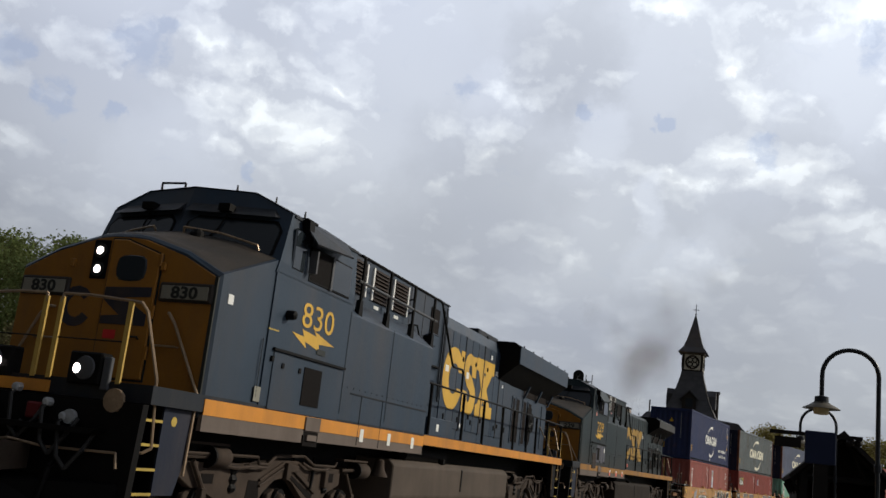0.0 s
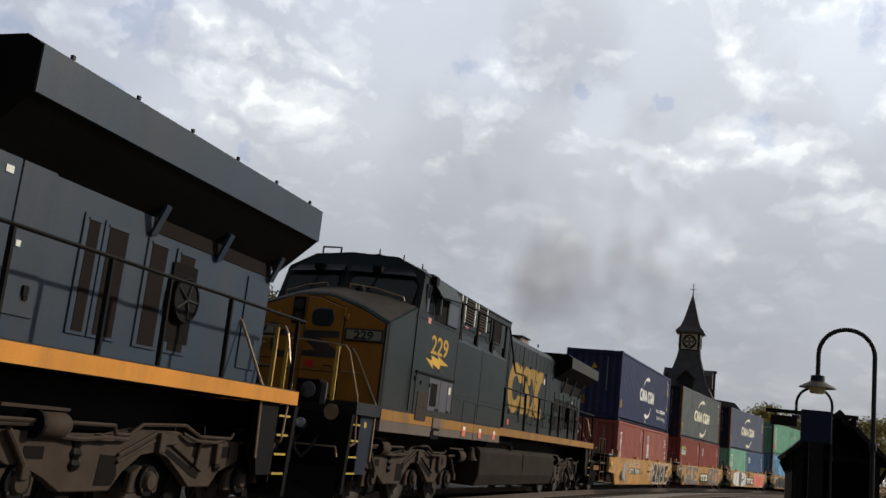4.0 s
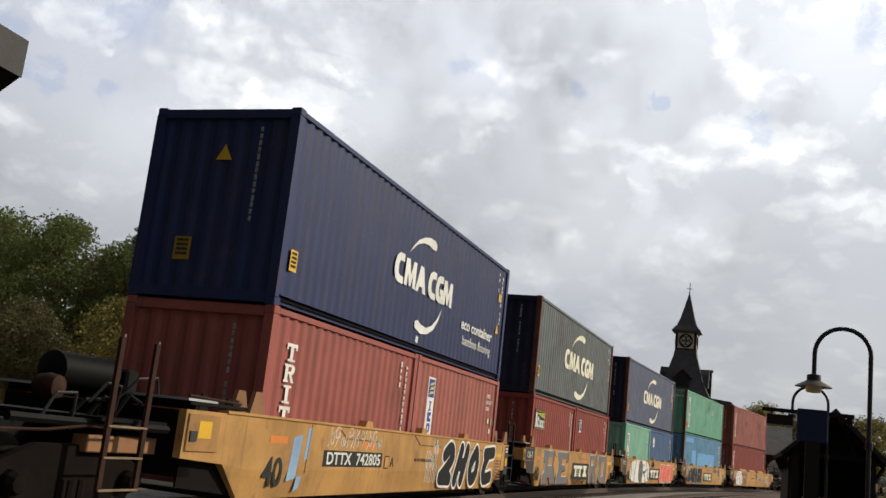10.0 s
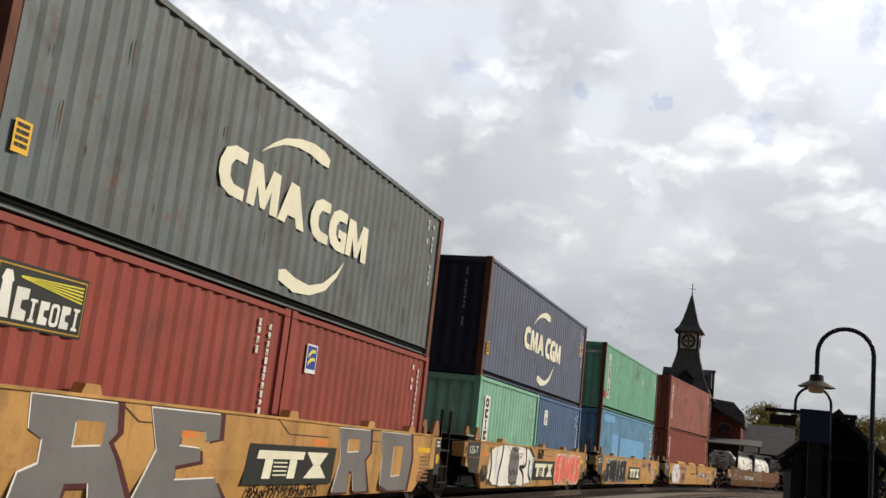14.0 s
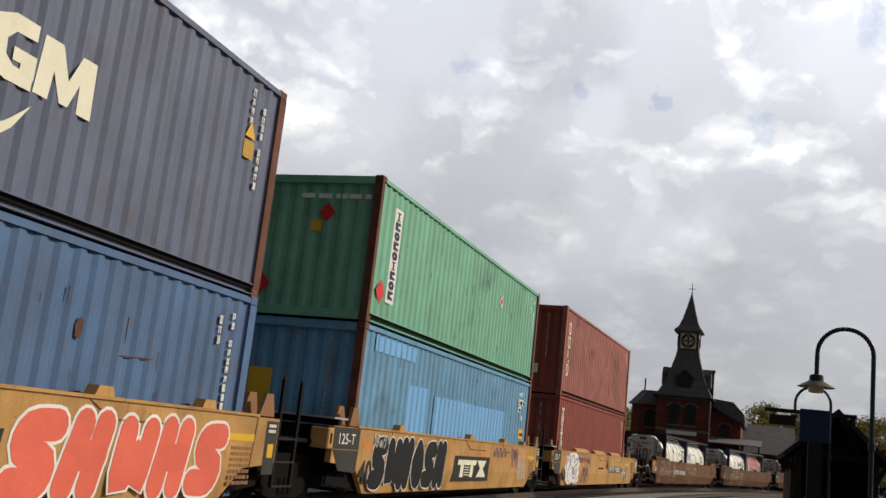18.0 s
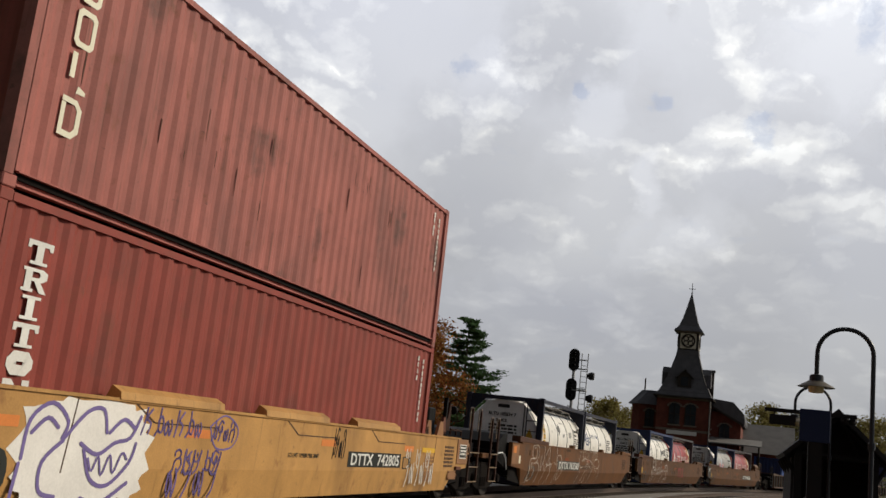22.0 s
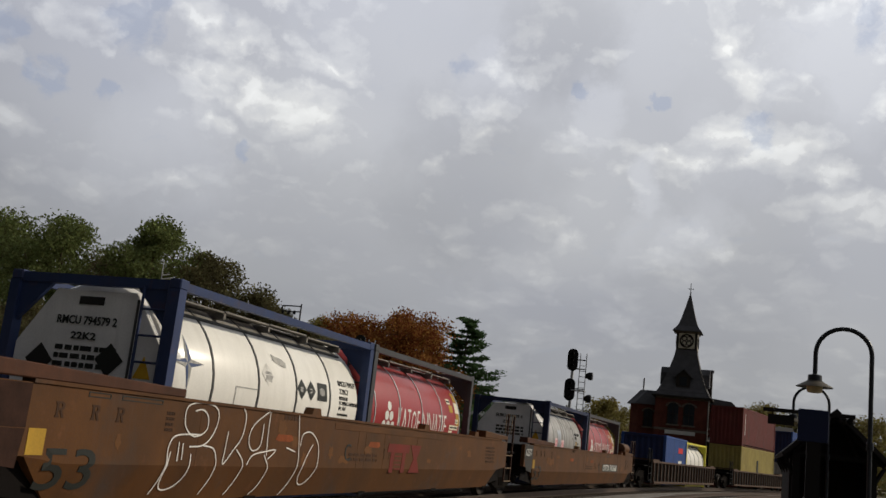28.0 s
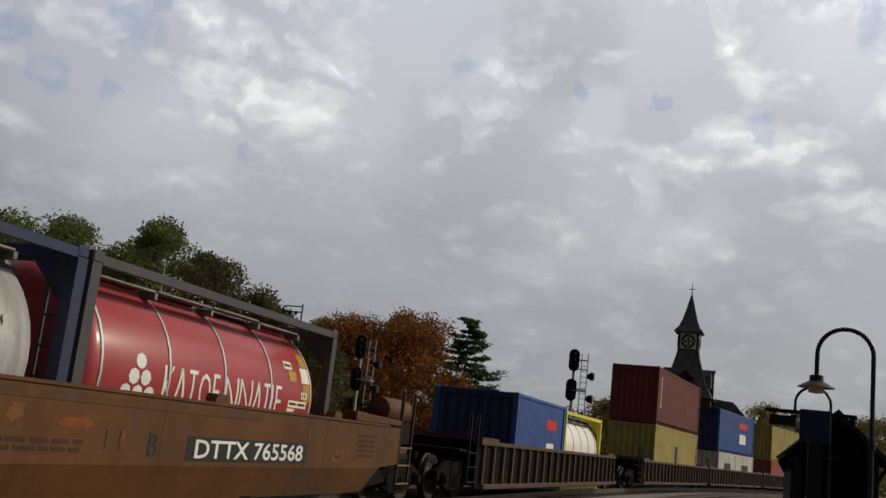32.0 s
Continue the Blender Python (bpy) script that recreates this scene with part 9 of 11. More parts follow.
def art_0(car):
    graffiti(car, GX, 1.30, 0.30, 1.95, 1.02, 2, "graf_black", "graf_white", 6, weight=0.235, rim=0.05, lean=0.30, order=(0, 1))
    graffiti(car, GX + 0.003, 3.15, 0.30, 2.25, 1.02, 2, "graf_black", "graf_white", 6, weight=0.235, rim=0.05, lean=0.25, order=(2, 3))
    scrawl(car, GX, -4.3, 1.02, 2.3, 0.30, 9, "graf_white", 3, 0.022)
    scrawl(car, GX, 0.35, 0.45, 0.7, 0.6, 5, "graf_white", 4, 0.02)
    scrawl(car, GX, 0.75, 1.0, 0.35, 0.3, 4, "graf_white", 14, 0.02)
    scrawl(car, GX, 4.9, 0.5, 0.4, 0.25, 4, "graf_white", 15, 0.015)
    for y, z, w, h in ((-5.50, 0.50, 0.34, 0.66), (-5.02, 0.78, 0.16, 0.50), (-5.25, 0.36, 0.20, 0.22)):
        part("paint_smear", plate(fresh(), [(y, z), (y + w * 0.8, z + 0.05), (y + w, z + h * 0.6), (y + w * 1.1, z + h), (y + w * 0.3, z + h * 0.94), (y + w * 0.2, z + h * 0.5)], GX - 0.0005, 0.0015), "graf_blue", car)


def art_1(car):
    slabs = (
        [(-5.22, 1.32), (-3.95, 1.31), (-3.90, 1.02), (-4.02, 0.92), (-3.88, 0.78), (-3.58, 0.34), (-4.18, 0.33), (-4.22, 0.52), (-4.58, 0.52), (-4.62, 0.33), (-5.30, 0.33), (-5.22, 0.62), (-4.98, 0.70), (-4.98, 0.92), (-5.18, 1.0)],
        [(-3.36, 1.31), (-1.93, 1.31), (-1.90, 1.02), (-2.18, 0.98), (-2.22, 1.10), (-2.72, 1.10), (-2.74, 0.92), (-2.30, 0.90), (-2.26, 0.76), (-2.76, 0.70), (-2.74, 0.54), (-1.88, 0.56), (-1.66, 0.33), (-3.48, 0.33), (-3.28, 0.66), (-3.16, 0.86)],
        [(1.62, 1.31), (2.90, 1.32), (2.96, 0.96), (2.76, 0.84), (3.02, 0.33), (2.44, 0.33), (2.32, 0.64), (2.16, 0.66), (2.16, 0.33), (1.60, 0.33), (1.80, 0.82)],
        [(3.38, 1.32), (4.90, 1.32), (5.04, 0.90), (4.90, 0.33), (3.98, 0.33), (3.58, 0.42), (3.56, 0.90)],
    )
    holes = ([(-4.55, 1.12), (-4.12, 1.12), (-4.12, 0.90), (-4.55, 0.88)], None, [(2.02, 1.16), (2.48, 1.16), (2.48, 0.98), (2.02, 0.96)], [(4.06, 1.10), (4.52, 1.10), (4.50, 0.60), (4.06, 0.58)])
    for pts, hole in zip(slabs, holes):
        cy, cz = sum(p for p, _ in pts) / len(pts), sum(q for _, q in pts) / len(pts)
        part("graffiti_underlay", plate(fresh(), [(cy + (p - cy) * 1.10 + 0.05, min(max(cz + (q - cz) * 1.10 - 0.03, 0.30), WELL_TOP - 0.004)) for p, q in pts], GX - 0.0012, 0.002), "graf_maroon", car)
        part("graffiti_outline", plate(fresh(), [(p - 0.022, min(q + 0.016, WELL_TOP - 0.003)) for p, q in pts], GX + 0.0012, 0.002), "graf_white", car)
        part("graffiti", plate(fresh(), pts, GX + 0.0036, 0.002), "graf_grey", car)
        if hole:
            part("graffiti_gap_edge", plate(fresh(), [(p - 0.02, q - 0.02) for p, q in hole], GX + 0.0060, 0.002), "graf_white", car)
            part("graffiti_gap", plate(fresh(), hole, GX + 0.0084, 0.002), "well", car)
    scrawl(car, GX, -1.1, 0.30, 2.2, 0.17, 11, "graf_black", 33, 0.026)


def art_2(car):
    blot(car, -5.6, 0.31, 4.55, 1.02, "graf_white", 5, -0.0005, 0.05)
    blot(car, -3.72, 0.33, 1.0, 0.98, "graf_grey", 12, 0.0012, 0.08)
    sweep(car, [[(-4.35, 1.30), (-4.42, 1.0), (-4.60, 0.66), (-4.66, 0.40)], [(-2.05, 1.30), (-1.95, 1.02), (-2.05, 0.84), (-2.62, 0.80)], [(-2.62, 0.80), (-2.20, 0.62), (-2.10, 0.34)],
                [(-1.60, 0.98), (-1.62, 0.62), (-1.36, 0.46)], [(-5.45, 1.20), (-5.30, 0.80), (-5.42, 0.40)], [(-1.05, 1.06), (-1.36, 1.20), (-1.62, 1.31)]], "graf_black", 0.10, 0.003)
    sweep(car, [[(-3.55, 0.98), (-3.30, 1.12), (-3.16, 0.98), (-2.96, 1.10), (-2.80, 0.96)], [(-3.60, 0.72), (-3.42, 0.60), (-3.26, 0.74), (-3.10, 0.60), (-2.92, 0.72), (-2.78, 0.62)],
                [(-3.60, 0.45), (-3.30, 0.38), (-2.90, 0.44)], [(-3.45, 1.28), (-3.10, 1.22), (-2.80, 1.30)]], "graf_black", 0.035, 0.006)
    sweep(car, [[(-0.98, 1.08), (-1.30, 0.98), (-1.18, 0.80), (-1.42, 0.62), (-1.22, 0.40)], [(-4.62, 0.72), (-4.70, 0.52)], [(-2.22, 0.94), (-2.12, 0.84)]], "graf_blue", 0.045, 0.008)
    graffiti(car, GX, 1.65, 0.30, 3.75, 0.98, 5, "graf_red", "graf_white", 10, weight=0.30, rim=0.035, order=(5, 1, 4, 1, 5))
    scrawl(car, GX, -0.70, 1.06, 0.75, 0.24, 6, "graf_black", 45, 0.04)


def art_3(car):
    graffiti(car, GX, -5.70, 0.29, 3.95, 1.03, 6, "graf_black", "graf_white", 8, weight=0.36, rim=0.022, order=(5, 4, 1, 2, 5, 1))
    scrawl(car, GX + 0.008, -5.75, 1.06, 0.62, 0.20, 4, "graf_white", 21, 0.03)
    scrawl(car, GX, 1.9, 1.02, 1.2, 0.24, 7, "graf_purple", 5, 0.02)
    scrawl(car, GX, 4.3, 0.45, 0.9, 0.65, 6, "graf_white", 6, 0.02)
    scrawl(car, GX, 3.6, 0.8, 0.7, 0.45, 5, "graf_purple", 16, 0.02)


def art_4(car):
    blot(car, -5.60, 0.31, 2.0, 1.03, "graf_white", 8, -0.0005, 0.10, 46)
    sweep(car, [[(-5.50, 0.75), (-5.46, 1.10), (-5.20, 1.26), (-4.95, 1.10), (-5.0, 0.92), (-4.70, 1.20), (-4.45, 1.24), (-4.35, 1.02)], [(-5.42, 0.98), (-5.24, 1.12), (-5.08, 1.04)],
                [(-4.98, 0.92), (-5.22, 0.72), (-5.20, 0.46), (-4.98, 0.40)], [(-4.72, 0.90), (-4.45, 0.80), (-4.20, 0.92), (-3.95, 0.98), (-3.82, 1.20)], [(-4.66, 0.84), (-4.50, 0.56), (-4.22, 0.50), (-3.92, 0.72), (-3.84, 0.92)],
                [(-5.52, 0.70), (-5.56, 0.40)], [(-4.30, 1.02), (-4.10, 1.16), (-3.90, 1.08)], [(-4.60, 0.38), (-4.30, 0.33), (-3.90, 0.52)]], "graf_purple", 0.042, 0.003)
    sweep(car, [[(-4.58, 0.76), (-4.50, 0.64), (-4.42, 0.78), (-4.34, 0.60), (-4.24, 0.80), (-4.16, 0.62), (-4.05, 0.82), (-3.96, 0.76)]], "graf_purple", 0.026, 0.006)
    scrawl(car, GX, -3.78, 1.02, 1.22, 0.29, 6, "graf_purple", 7, 0.026)
    sweep(car, [[(-2.42, 1.16), (-2.10, 1.31), (-1.76, 1.16), (-1.86, 0.94), (-2.24, 0.92), (-2.42, 1.16)]], "graf_purple", 0.022, 0.0)
    scrawl(car, GX, -2.38, 1.0, 0.56, 0.24, 4, "graf_purple", 27, 0.024)
    scrawl(car, GX, -3.2, 0.34, 1.15, 0.54, 4, "graf_purple", 17, 0.03)
    scrawl(car, GX, -3.1, 0.62, 1.0, 0.26, 5, "graf_purple", 18, 0.024)
    scrawl(car, GX, 4.45, 0.40, 1.7, 0.68, 6, "graf_white", 8, 0.028)
    scrawl(car, GX, 1.15, 0.85, 0.5, 0.45, 4, "graf_black", 9, 0.02)


for k, art in enumerate((art_0, art_1, art_2, art_3, art_4)):
    car_40(k, art)

# loads of the five cars
H8, H9, C20, C40 = 2.591, 2.896, 6.058, 12.192


def oct_ring(w, h, t, cut=0.22):
    """A ring with cut corners, as one outline slit at the foot."""
    def loop(a0, b0, a1, b1):
        c = cut * (a1 - a0)
        return [((a0 + a1) / 2, b0), (a1 - c, b0), (a1, b0 + c), (a1, b1 - c), (a1 - c, b1), (a0 + c, b1), (a0, b1 - c), (a0, b0 + c), (a0 + c, b0), ((a0 + a1) / 2 - 0.001, b0)]
    return loop(0, 0, w, h) + loop(t, t, w - t, h - t)[::-1]


def mark_shapes(kind, w, h):
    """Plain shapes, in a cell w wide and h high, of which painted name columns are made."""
    t = w * 0.28
    post = rect((w - t) / 2, (w + t) / 2, 0, h)
    foot = rect(w * 0.16, w * 0.84, 0, h * 0.13)
    if kind == "cap":           # a post under a drooping bar
        return [post, [(0, h), (w, h), (w, h * 0.66), (w * 0.88, h * 0.66), (w * 0.84, h * 0.80), (w * 0.16, h * 0.80), (w * 0.12, h * 0.66), (0, h * 0.66)], foot]
    if kind == "loop":          # a post with a bowl and a kicked leg
        return [rect(w * 0.10, w * 0.36, 0, h), rect(0, w * 0.46, 0, h * 0.13), [(0, h), (w * 0.75, h), (w * 0.95, h * 0.88), (w * 0.95, h * 0.60), (w * 0.78, h * 0.46), (w * 0.36, h * 0.46), (w * 0.36, h * 0.60), (w * 0.62, h * 0.62), (w * 0.68, h * 0.74), (w * 0.62, h * 0.86), (0, h * 0.86)],
                [(w * 0.46, h * 0.47), (w * 0.70, h * 0.47), (w * 0.92, h * 0.10), (w, 0), (w * 0.72, 0)]]
    if kind == "post":
        return [post, rect(w * 0.14, w * 0.86, h * 0.87, h), foot]
    if kind == "ring":
        return [oct_ring(w, h, t)]
    if kind == "slim_ring":
        return [oct_ring(w, h, w * 0.20, 0.16)]
    if kind == "half":          # a ring squared off on one side
        return [[(0, h), (w * 0.7, h), (w, h * 0.8), (w, h * 0.2), (w * 0.7, 0), (0, 0), (0, h * 0.84), (w * 0.2, h * 0.84), (w * 0.2, h * 0.15), (w * 0.62, h * 0.15), (w * 0.78, h * 0.28), (w * 0.78, h * 0.74), (w * 0.62, h * 0.86), (0, h * 0.86)]]
    if kind == "broken":        # a post with a loose foot piece
        return [rect(w * 0.10, w * 0.34, h * 0.34, h), [(w * 0.55, 0), (w, 0.02 * h), (w, h * 0.12), (w * 0.62, h * 0.20)]]
    if kind == "brick":         # a block with a notch in its side
        return [[(0, 0), (w, 0), (w, h * 0.30), (w * 0.52, h * 0.36), (w * 0.52, h * 0.62), (w, h * 0.68), (w, h), (0, h)]]
    return [rect(0, w * 0.28, 0, h), rect(w * 0.72, w, 0, h), [(w * 0.02, h), (w * 0.30, h), (w * 0.98, 0), (w * 0.70, 0)]]


def mark_stack(c, y, top, w, pitch, kinds, mat, x=SIDE):
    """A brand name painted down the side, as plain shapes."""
    for i, kind in enumerate(kinds):
        h = pitch * 0.86
        for j, pts in enumerate(mark_shapes(kind, w, h)):
            part("name_block", plate(fresh(), [(y + a, top - pitch * i - h + b) for a, b in pts], x + 0.0006 * j), mat, c)


TALL = ("cap", "loop", "post", "cap", "ring", "slash")


def load_0():
    a = build_container("c_red", C20, H8, "brick-red twenty foot container under the blue one")
    mark_stack(a, -2.46, 2.13, 0.33, 0.30, TALL, "chalk")
    number_marks(a, C20, H8, end=True, seed=4)
    b = build_container("c_pink", C20, H8, "faded red twenty foot container in the well")
    decal("name_panel", b, rect(-2.27, -1.85, 0.45, 2.23), "white")
    decal("name_patch", b, rect(-2.23, -1.89, 1.82, 2.19), "sign_bright", SIDE + 0.003)
    for z in (1.87, 1.96, 2.05):
        decal("name_flash", b, [(-2.20, z), (-2.08, z + 0.07), (-1.92, z + 0.08), (-1.96, z + 0.03), (-2.08, z + 0.02)], "frame_yellow", SIDE + 0.006)
    mark_stack(b, -2.16, 1.74, 0.21, 0.22, ("post", "brick", "ring", "post", "brick", "ring"), "sign_bright", SIDE + 0.003)
    for text, yy, zz, wide in (("FSCI", 2.06, 2.11, 0.28), ("331103 1", 2.03, 1.96, 0.55), ("22G1", 2.05, 1.81, 0.27)):
        letters("stencil_code", text, 0.118, "chalk", b, side(SIDE + 0.003, yy, zz), width=wide, bold=0.003)
    for yy, zz, mat in ((2.28, 1.50, "chalk"), (2.56, 1.46, "hazard_dull"), (2.46, 1.26, "chalk"), (2.72, 1.48, "slate_mark")):
        decal("small_label", b, rect(yy, yy + 0.12, zz, zz + (0.18 if mat == "hazard_dull" else 0.11)), mat)
    u = build_container("c_blue", C40, H9, "dark blue forty foot container with white emblem", end_mat="c_blue")
    swoosh_logo(u, -1.79, 1.66, 1.18, "chalk")
    decal("emblem_dot", u, [(-0.30, 0.22), (-0.16, 0.20), (-0.15, 0.32), (-0.28, 0.34)], "chalk")
    letters("slogan", "eco container", 0.34, "chalk", u, side(SIDE + 0.003, 2.50, 0.88), "white slogan", width=2.52, bold=0.006)
    letters("slogan", "bamboo flooring", 0.30, "chalk", u, side(SIDE + 0.003, 2.68, 0.54), "white slogan", width=2.30)
    number_marks(u, C40, H9, seed=6)
    yellow_labels(u, C40, H9)
    end_decal("warning_triangle", u, [(-0.10, 2.10), (0.16, 2.10), (0.03, 2.34)], "hazard", -6.05)
    decal("warning_label", u, rect(5.35, 5.55, 1.95, 2.15), "hazard")
    decal("warning_triangle", u, [(5.3, 1.15), (5.56, 1.15), (5.43, 1.40)], "hazard")
    load_unit(0, [(a, -3.06), (b, 3.06)], (u, 2.89))


def load_1():
    a = build_container("c_rust", C20, H8, "dark red twenty foot container with a name panel")
    decal("name_panel", a, rect(-2.62, -1.36, 1.59, 2.18), "sign_dark")
    for r in (rect(-2.60, -1.38, 2.135, 2.15), rect(-2.60, -1.38, 1.61, 1.625), rect(-2.60, -2.585, 1.625, 2.135), rect(-1.395, -1.38, 1.625, 2.135)):
        decal("panel_border", a, r, "hazard_dull", SIDE + 0.003)
    for i in range(5):
        decal("name_ray", a, [(-2.30, 2.045 + 0.004 * i), (-1.42, 1.93 + 0.037 * i), (-1.42, 1.95 + 0.037 * i), (-2.30, 2.05 + 0.004 * i)], "frame_yellow", SIDE + 0.005)
    decal("name_tower", a, [(-2.54, 1.66), (-2.38, 1.66), (-2.40, 1.98), (-2.38, 2.0), (-2.42, 2.09), (-2.50, 2.09), (-2.54, 2.0), (-2.52, 1.98)], "chalk", SIDE + 0.005)
    for i, kind in enumerate(("brick", "post", "brick", "ring", "brick", "post")):
        w, h = (0.17, 0.30) if i == 0 else (0.125, 0.22)
        for j, pts in enumerate(mark_shapes(kind, w, h)):
            part("name_block", plate(fresh(), [(-2.34 + 0.152 * i + (0.035 if i else 0) + p + 0.04 * q, 1.66 + q) for p, q in pts], SIDE + 0.0055 + 0.0006 * j), "chalk", a)
    number_marks(a, C20, H8, seed=8)
    b = build_container("c_rust", C20, H8, "dark red twenty foot container in the well")
    decal("name_panel", b, rect(-2.39, -2.04, 1.76, 2.19), "chalk")
    decal("name_patch", b, rect(-2.365, -2.065, 1.82, 2.165), "sign_bright", SIDE + 0.003)
    decal("name_flash", b, [(-2.33, 1.98), (-2.22, 2.06), (-2.10, 2.07), (-2.12, 2.12), (-2.24, 2.11), (-2.33, 2.04)], "frame_yellow", SIDE + 0.005)
    decal("name_flash", b, [(-2.33, 1.86), (-2.22, 1.94), (-2.10, 1.95), (-2.12, 2.0), (-2.24, 1.99), (-2.33, 1.92)], "frame_yellow", SIDE + 0.005)
    number_marks(b, C20, H8, seed=9)
    u = build_container("c_slate", C40, H9, "grey-green forty foot container with cream emblem", "rust_post", end_mat="c_end_shaded")
    swoosh_logo(u, -2.42, 2.36, 1.16, "cream", 0.60)
    number_marks(u, C40, H9, seed=10)
    rust_streaks(u, -5.6, 5.6, 0.5, 2.6, 20, 101)
    yellow_labels(u, C40, H9)
    load_unit(CAR, [(a, -3.06), (b, 3.06)], (u, 2.88))


def rust_streaks(c, y0, y1, z0, z1, count, seed):
    """Thin rusty scrapes and runs down a container's side."""
    rnd = random.Random(seed)
    for k in range(count):
        y, z = rnd.uniform(y0, y1), rnd.uniform(z0, z1)
        h, w = rnd.uniform(0.08, 0.42), rnd.uniform(0.008, 0.022)
        decal("rust_streak", c, [(y, z), (y + w, z - 0.02), (y + w * 0.8, z - h * 0.6), (y + w * 0.4, z - h), (y - w * 0.2, z - h * 0.5)], "streak_rust", SIDE - 0.002)


def load_2():
    a = build_container("c_mint", C20, H8, "pale green twenty foot container in the well", "c_green")
    decal("name_panel", a, rect(-2.44, -2.02, 0.55, 2.16), "white")
    mark_stack(a, -2.36, 2.10, 0.26, 0.26, ("ring", "brick", "post", "brick", "ring"), "sign_dark", SIDE + 0.003)
    number_marks(a, C20, H8, seed=12)
    b = build_container("c_steel", C20, H8, "steel blue twenty foot container in the well")
    decal("name_panel", b, rect(-2.27, -1.87, 1.75, 2.19), "chalk")
    decal("panel_mark", b, [(-2.14, 1.80), (-2.10, 1.80), (-2.06, 1.90), (-2.0, 1.88), (-1.98, 1.92), (-2.04, 1.98), (-2.12, 1.97)], "sign_dark", SIDE + 0.005)
    decal("panel_mark", b, rect(-2.22, -1.92, 2.10, 2.13), "dull_mark", SIDE + 0.005)
    number_marks(b, C20, H8, seed=13)
    rust_streaks(b, -2.6, 2.4, 1.2, 2.2, 9, 131)
    decal("dent_rust", b, [(-0.45, 1.62), (-0.36, 1.60), (-0.34, 1.78), (-0.40, 1.82), (-0.47, 1.74)], "streak_rust", SIDE - 0.002)
    decal("dent_rust", b, [(0.31, 1.50), (0.91, 1.53), (0.91, 1.545), (0.31, 1.515)], "streak_rust", SIDE - 0.002)
    u = build_container("c_navy", C40, H9, "faded navy forty foot container with cream emblem", "rust_post", end_mat="c_end_shaded")
    swoosh_logo(u, -2.36, 2.24, 1.14, "cream", 0.58)
    number_marks(u, C40, H9, seed=14)
    yellow_labels(u, C40, H9)
    decal("warning_triangle", u, [(5.18, 2.0), (5.44, 2.0), (5.31, 2.22)], "hazard")
    decal("warning_label", u, rect(5.18, 5.44, 1.72, 1.96), "hazard_dull")
    load_unit(2 * CAR, [(a, -3.06), (b, 3.06)], (u, 2.88))


def load_3():
    a = build_container("c_sky", C40, 2.82, "sky blue forty foot container with repainted patches", "rust_post")
    for y0, y1, z0, z1 in ((-5.47, -3.32, 2.40, 2.68), (-3.62, -2.42, 0.9, 1.96), (-2.05, 3.52, 0.9, 1.86)):
        decal("paint_patch", a, rect(y0, y1, z0, z1), "c_patch", SIDE - 0.010)
    number_marks(a, C40, 2.82, seed=16, rear=False)
    letters("stencil_code", "AKIU", 0.14, "chalk", a, side(SIDE + 0.003, 4.86, 2.38), width=0.42, bold=0.003)
    decal("code_panel", a, rect(4.87, 5.42, 2.13, 2.29), "chalk")
    letters("stencil_code", "148 4", 0.16, "sign_dark", a, side(SIDE + 0.008, 4.90, 2.15), width=0.48, bold=0.005)
    letters("stencil_code", "2", 0.16, "chalk", a, side(SIDE + 0.003, 5.55, 2.15), bold=0.005)
    decal("code_panel", a, rect(4.88, 5.20, 1.95, 2.09), "chalk")
    letters("stencil_code", "45G", 0.12, "sign_dark", a, side(SIDE + 0.008, 4.91, 1.97), width=0.26, bold=0.004)
    decal("small_label", a, rect(5.22, 5.34, 1.74, 1.86), "chalk")
    decal("warning_label", a, rect(5.10, 5.58, 1.24, 1.50), "hazard", label="yellow height warning label")
    letters("height_mark", "2 9 HIGH", 0.11, "sign_dark", a, side(SIDE + 0.008, 5.13, 1.32), width=0.42)
    decal("warning_label", a, rect(5.12, 5.50, 1.02, 1.14), "hazard_dull")
    end_decal("warning_label", a, rect(-0.9, -0.45, 1.1, 1.9), "hazard", -6.05)
    u = build_container("c_green", C40, H8, "green forty foot container with a white name strip", "rust_post")
    decal("name_panel", u, rect(-5.33, -4.95, 0.46, 2.20), "white")
    mark_stack(u, -5.26, 2.14, 0.24, 0.182, ("post", "brick", "ring", "brick", "ring", "post", "brick", "ring", "brick"), "sign_blue", SIDE + 0.003)
    for y, z in ((-5.60, 0.60),):
        decal("hazard_diamond", u, [(y, z - 0.22), (y + 0.2, z), (y, z + 0.22), (y - 0.2, z)], "hazard_red")
    decal("hazard_diamond", u, [(2.2, 1.55), (2.36, 1.72), (2.2, 1.89), (2.04, 1.72)], "chalk")
    decal("hazard_diamond", u, [(2.2, 1.62), (2.30, 1.72), (2.2, 1.82), (2.10, 1.72)], "hazard_red", SIDE + 0.005)
    end_decal("hazard_diamond", u, [(-0.95, 0.35), (-0.75, 0.57), (-0.95, 0.79), (-1.15, 0.57)], "hazard_red", -6.05)
    end_decal("hazard_diamond", u, [(0.20, 1.72), (0.36, 1.90), (0.20, 2.08), (0.04, 1.90)], "hazard_red", -6.05)
    end_decal("hazard_patch", u, rect(-0.10, 0.12, 1.55, 1.75), "hazard", -6.05)
    bars("code_row", u, -6.05, -0.35, 2.10, 1.4, 0.14, 1, "chalk", face="end", seed=2)
    number_marks(u, C40, H8, seed=17, end=False)
    rust_streaks(u, -5.6, 5.6, 0.6, 2.3, 16, 171)
    rust_streaks(a, -5.6, 5.6, 1.9, 2.7, 6, 172)
    load_unit(3 * CAR, [(a, 0)], (u, 3.125))


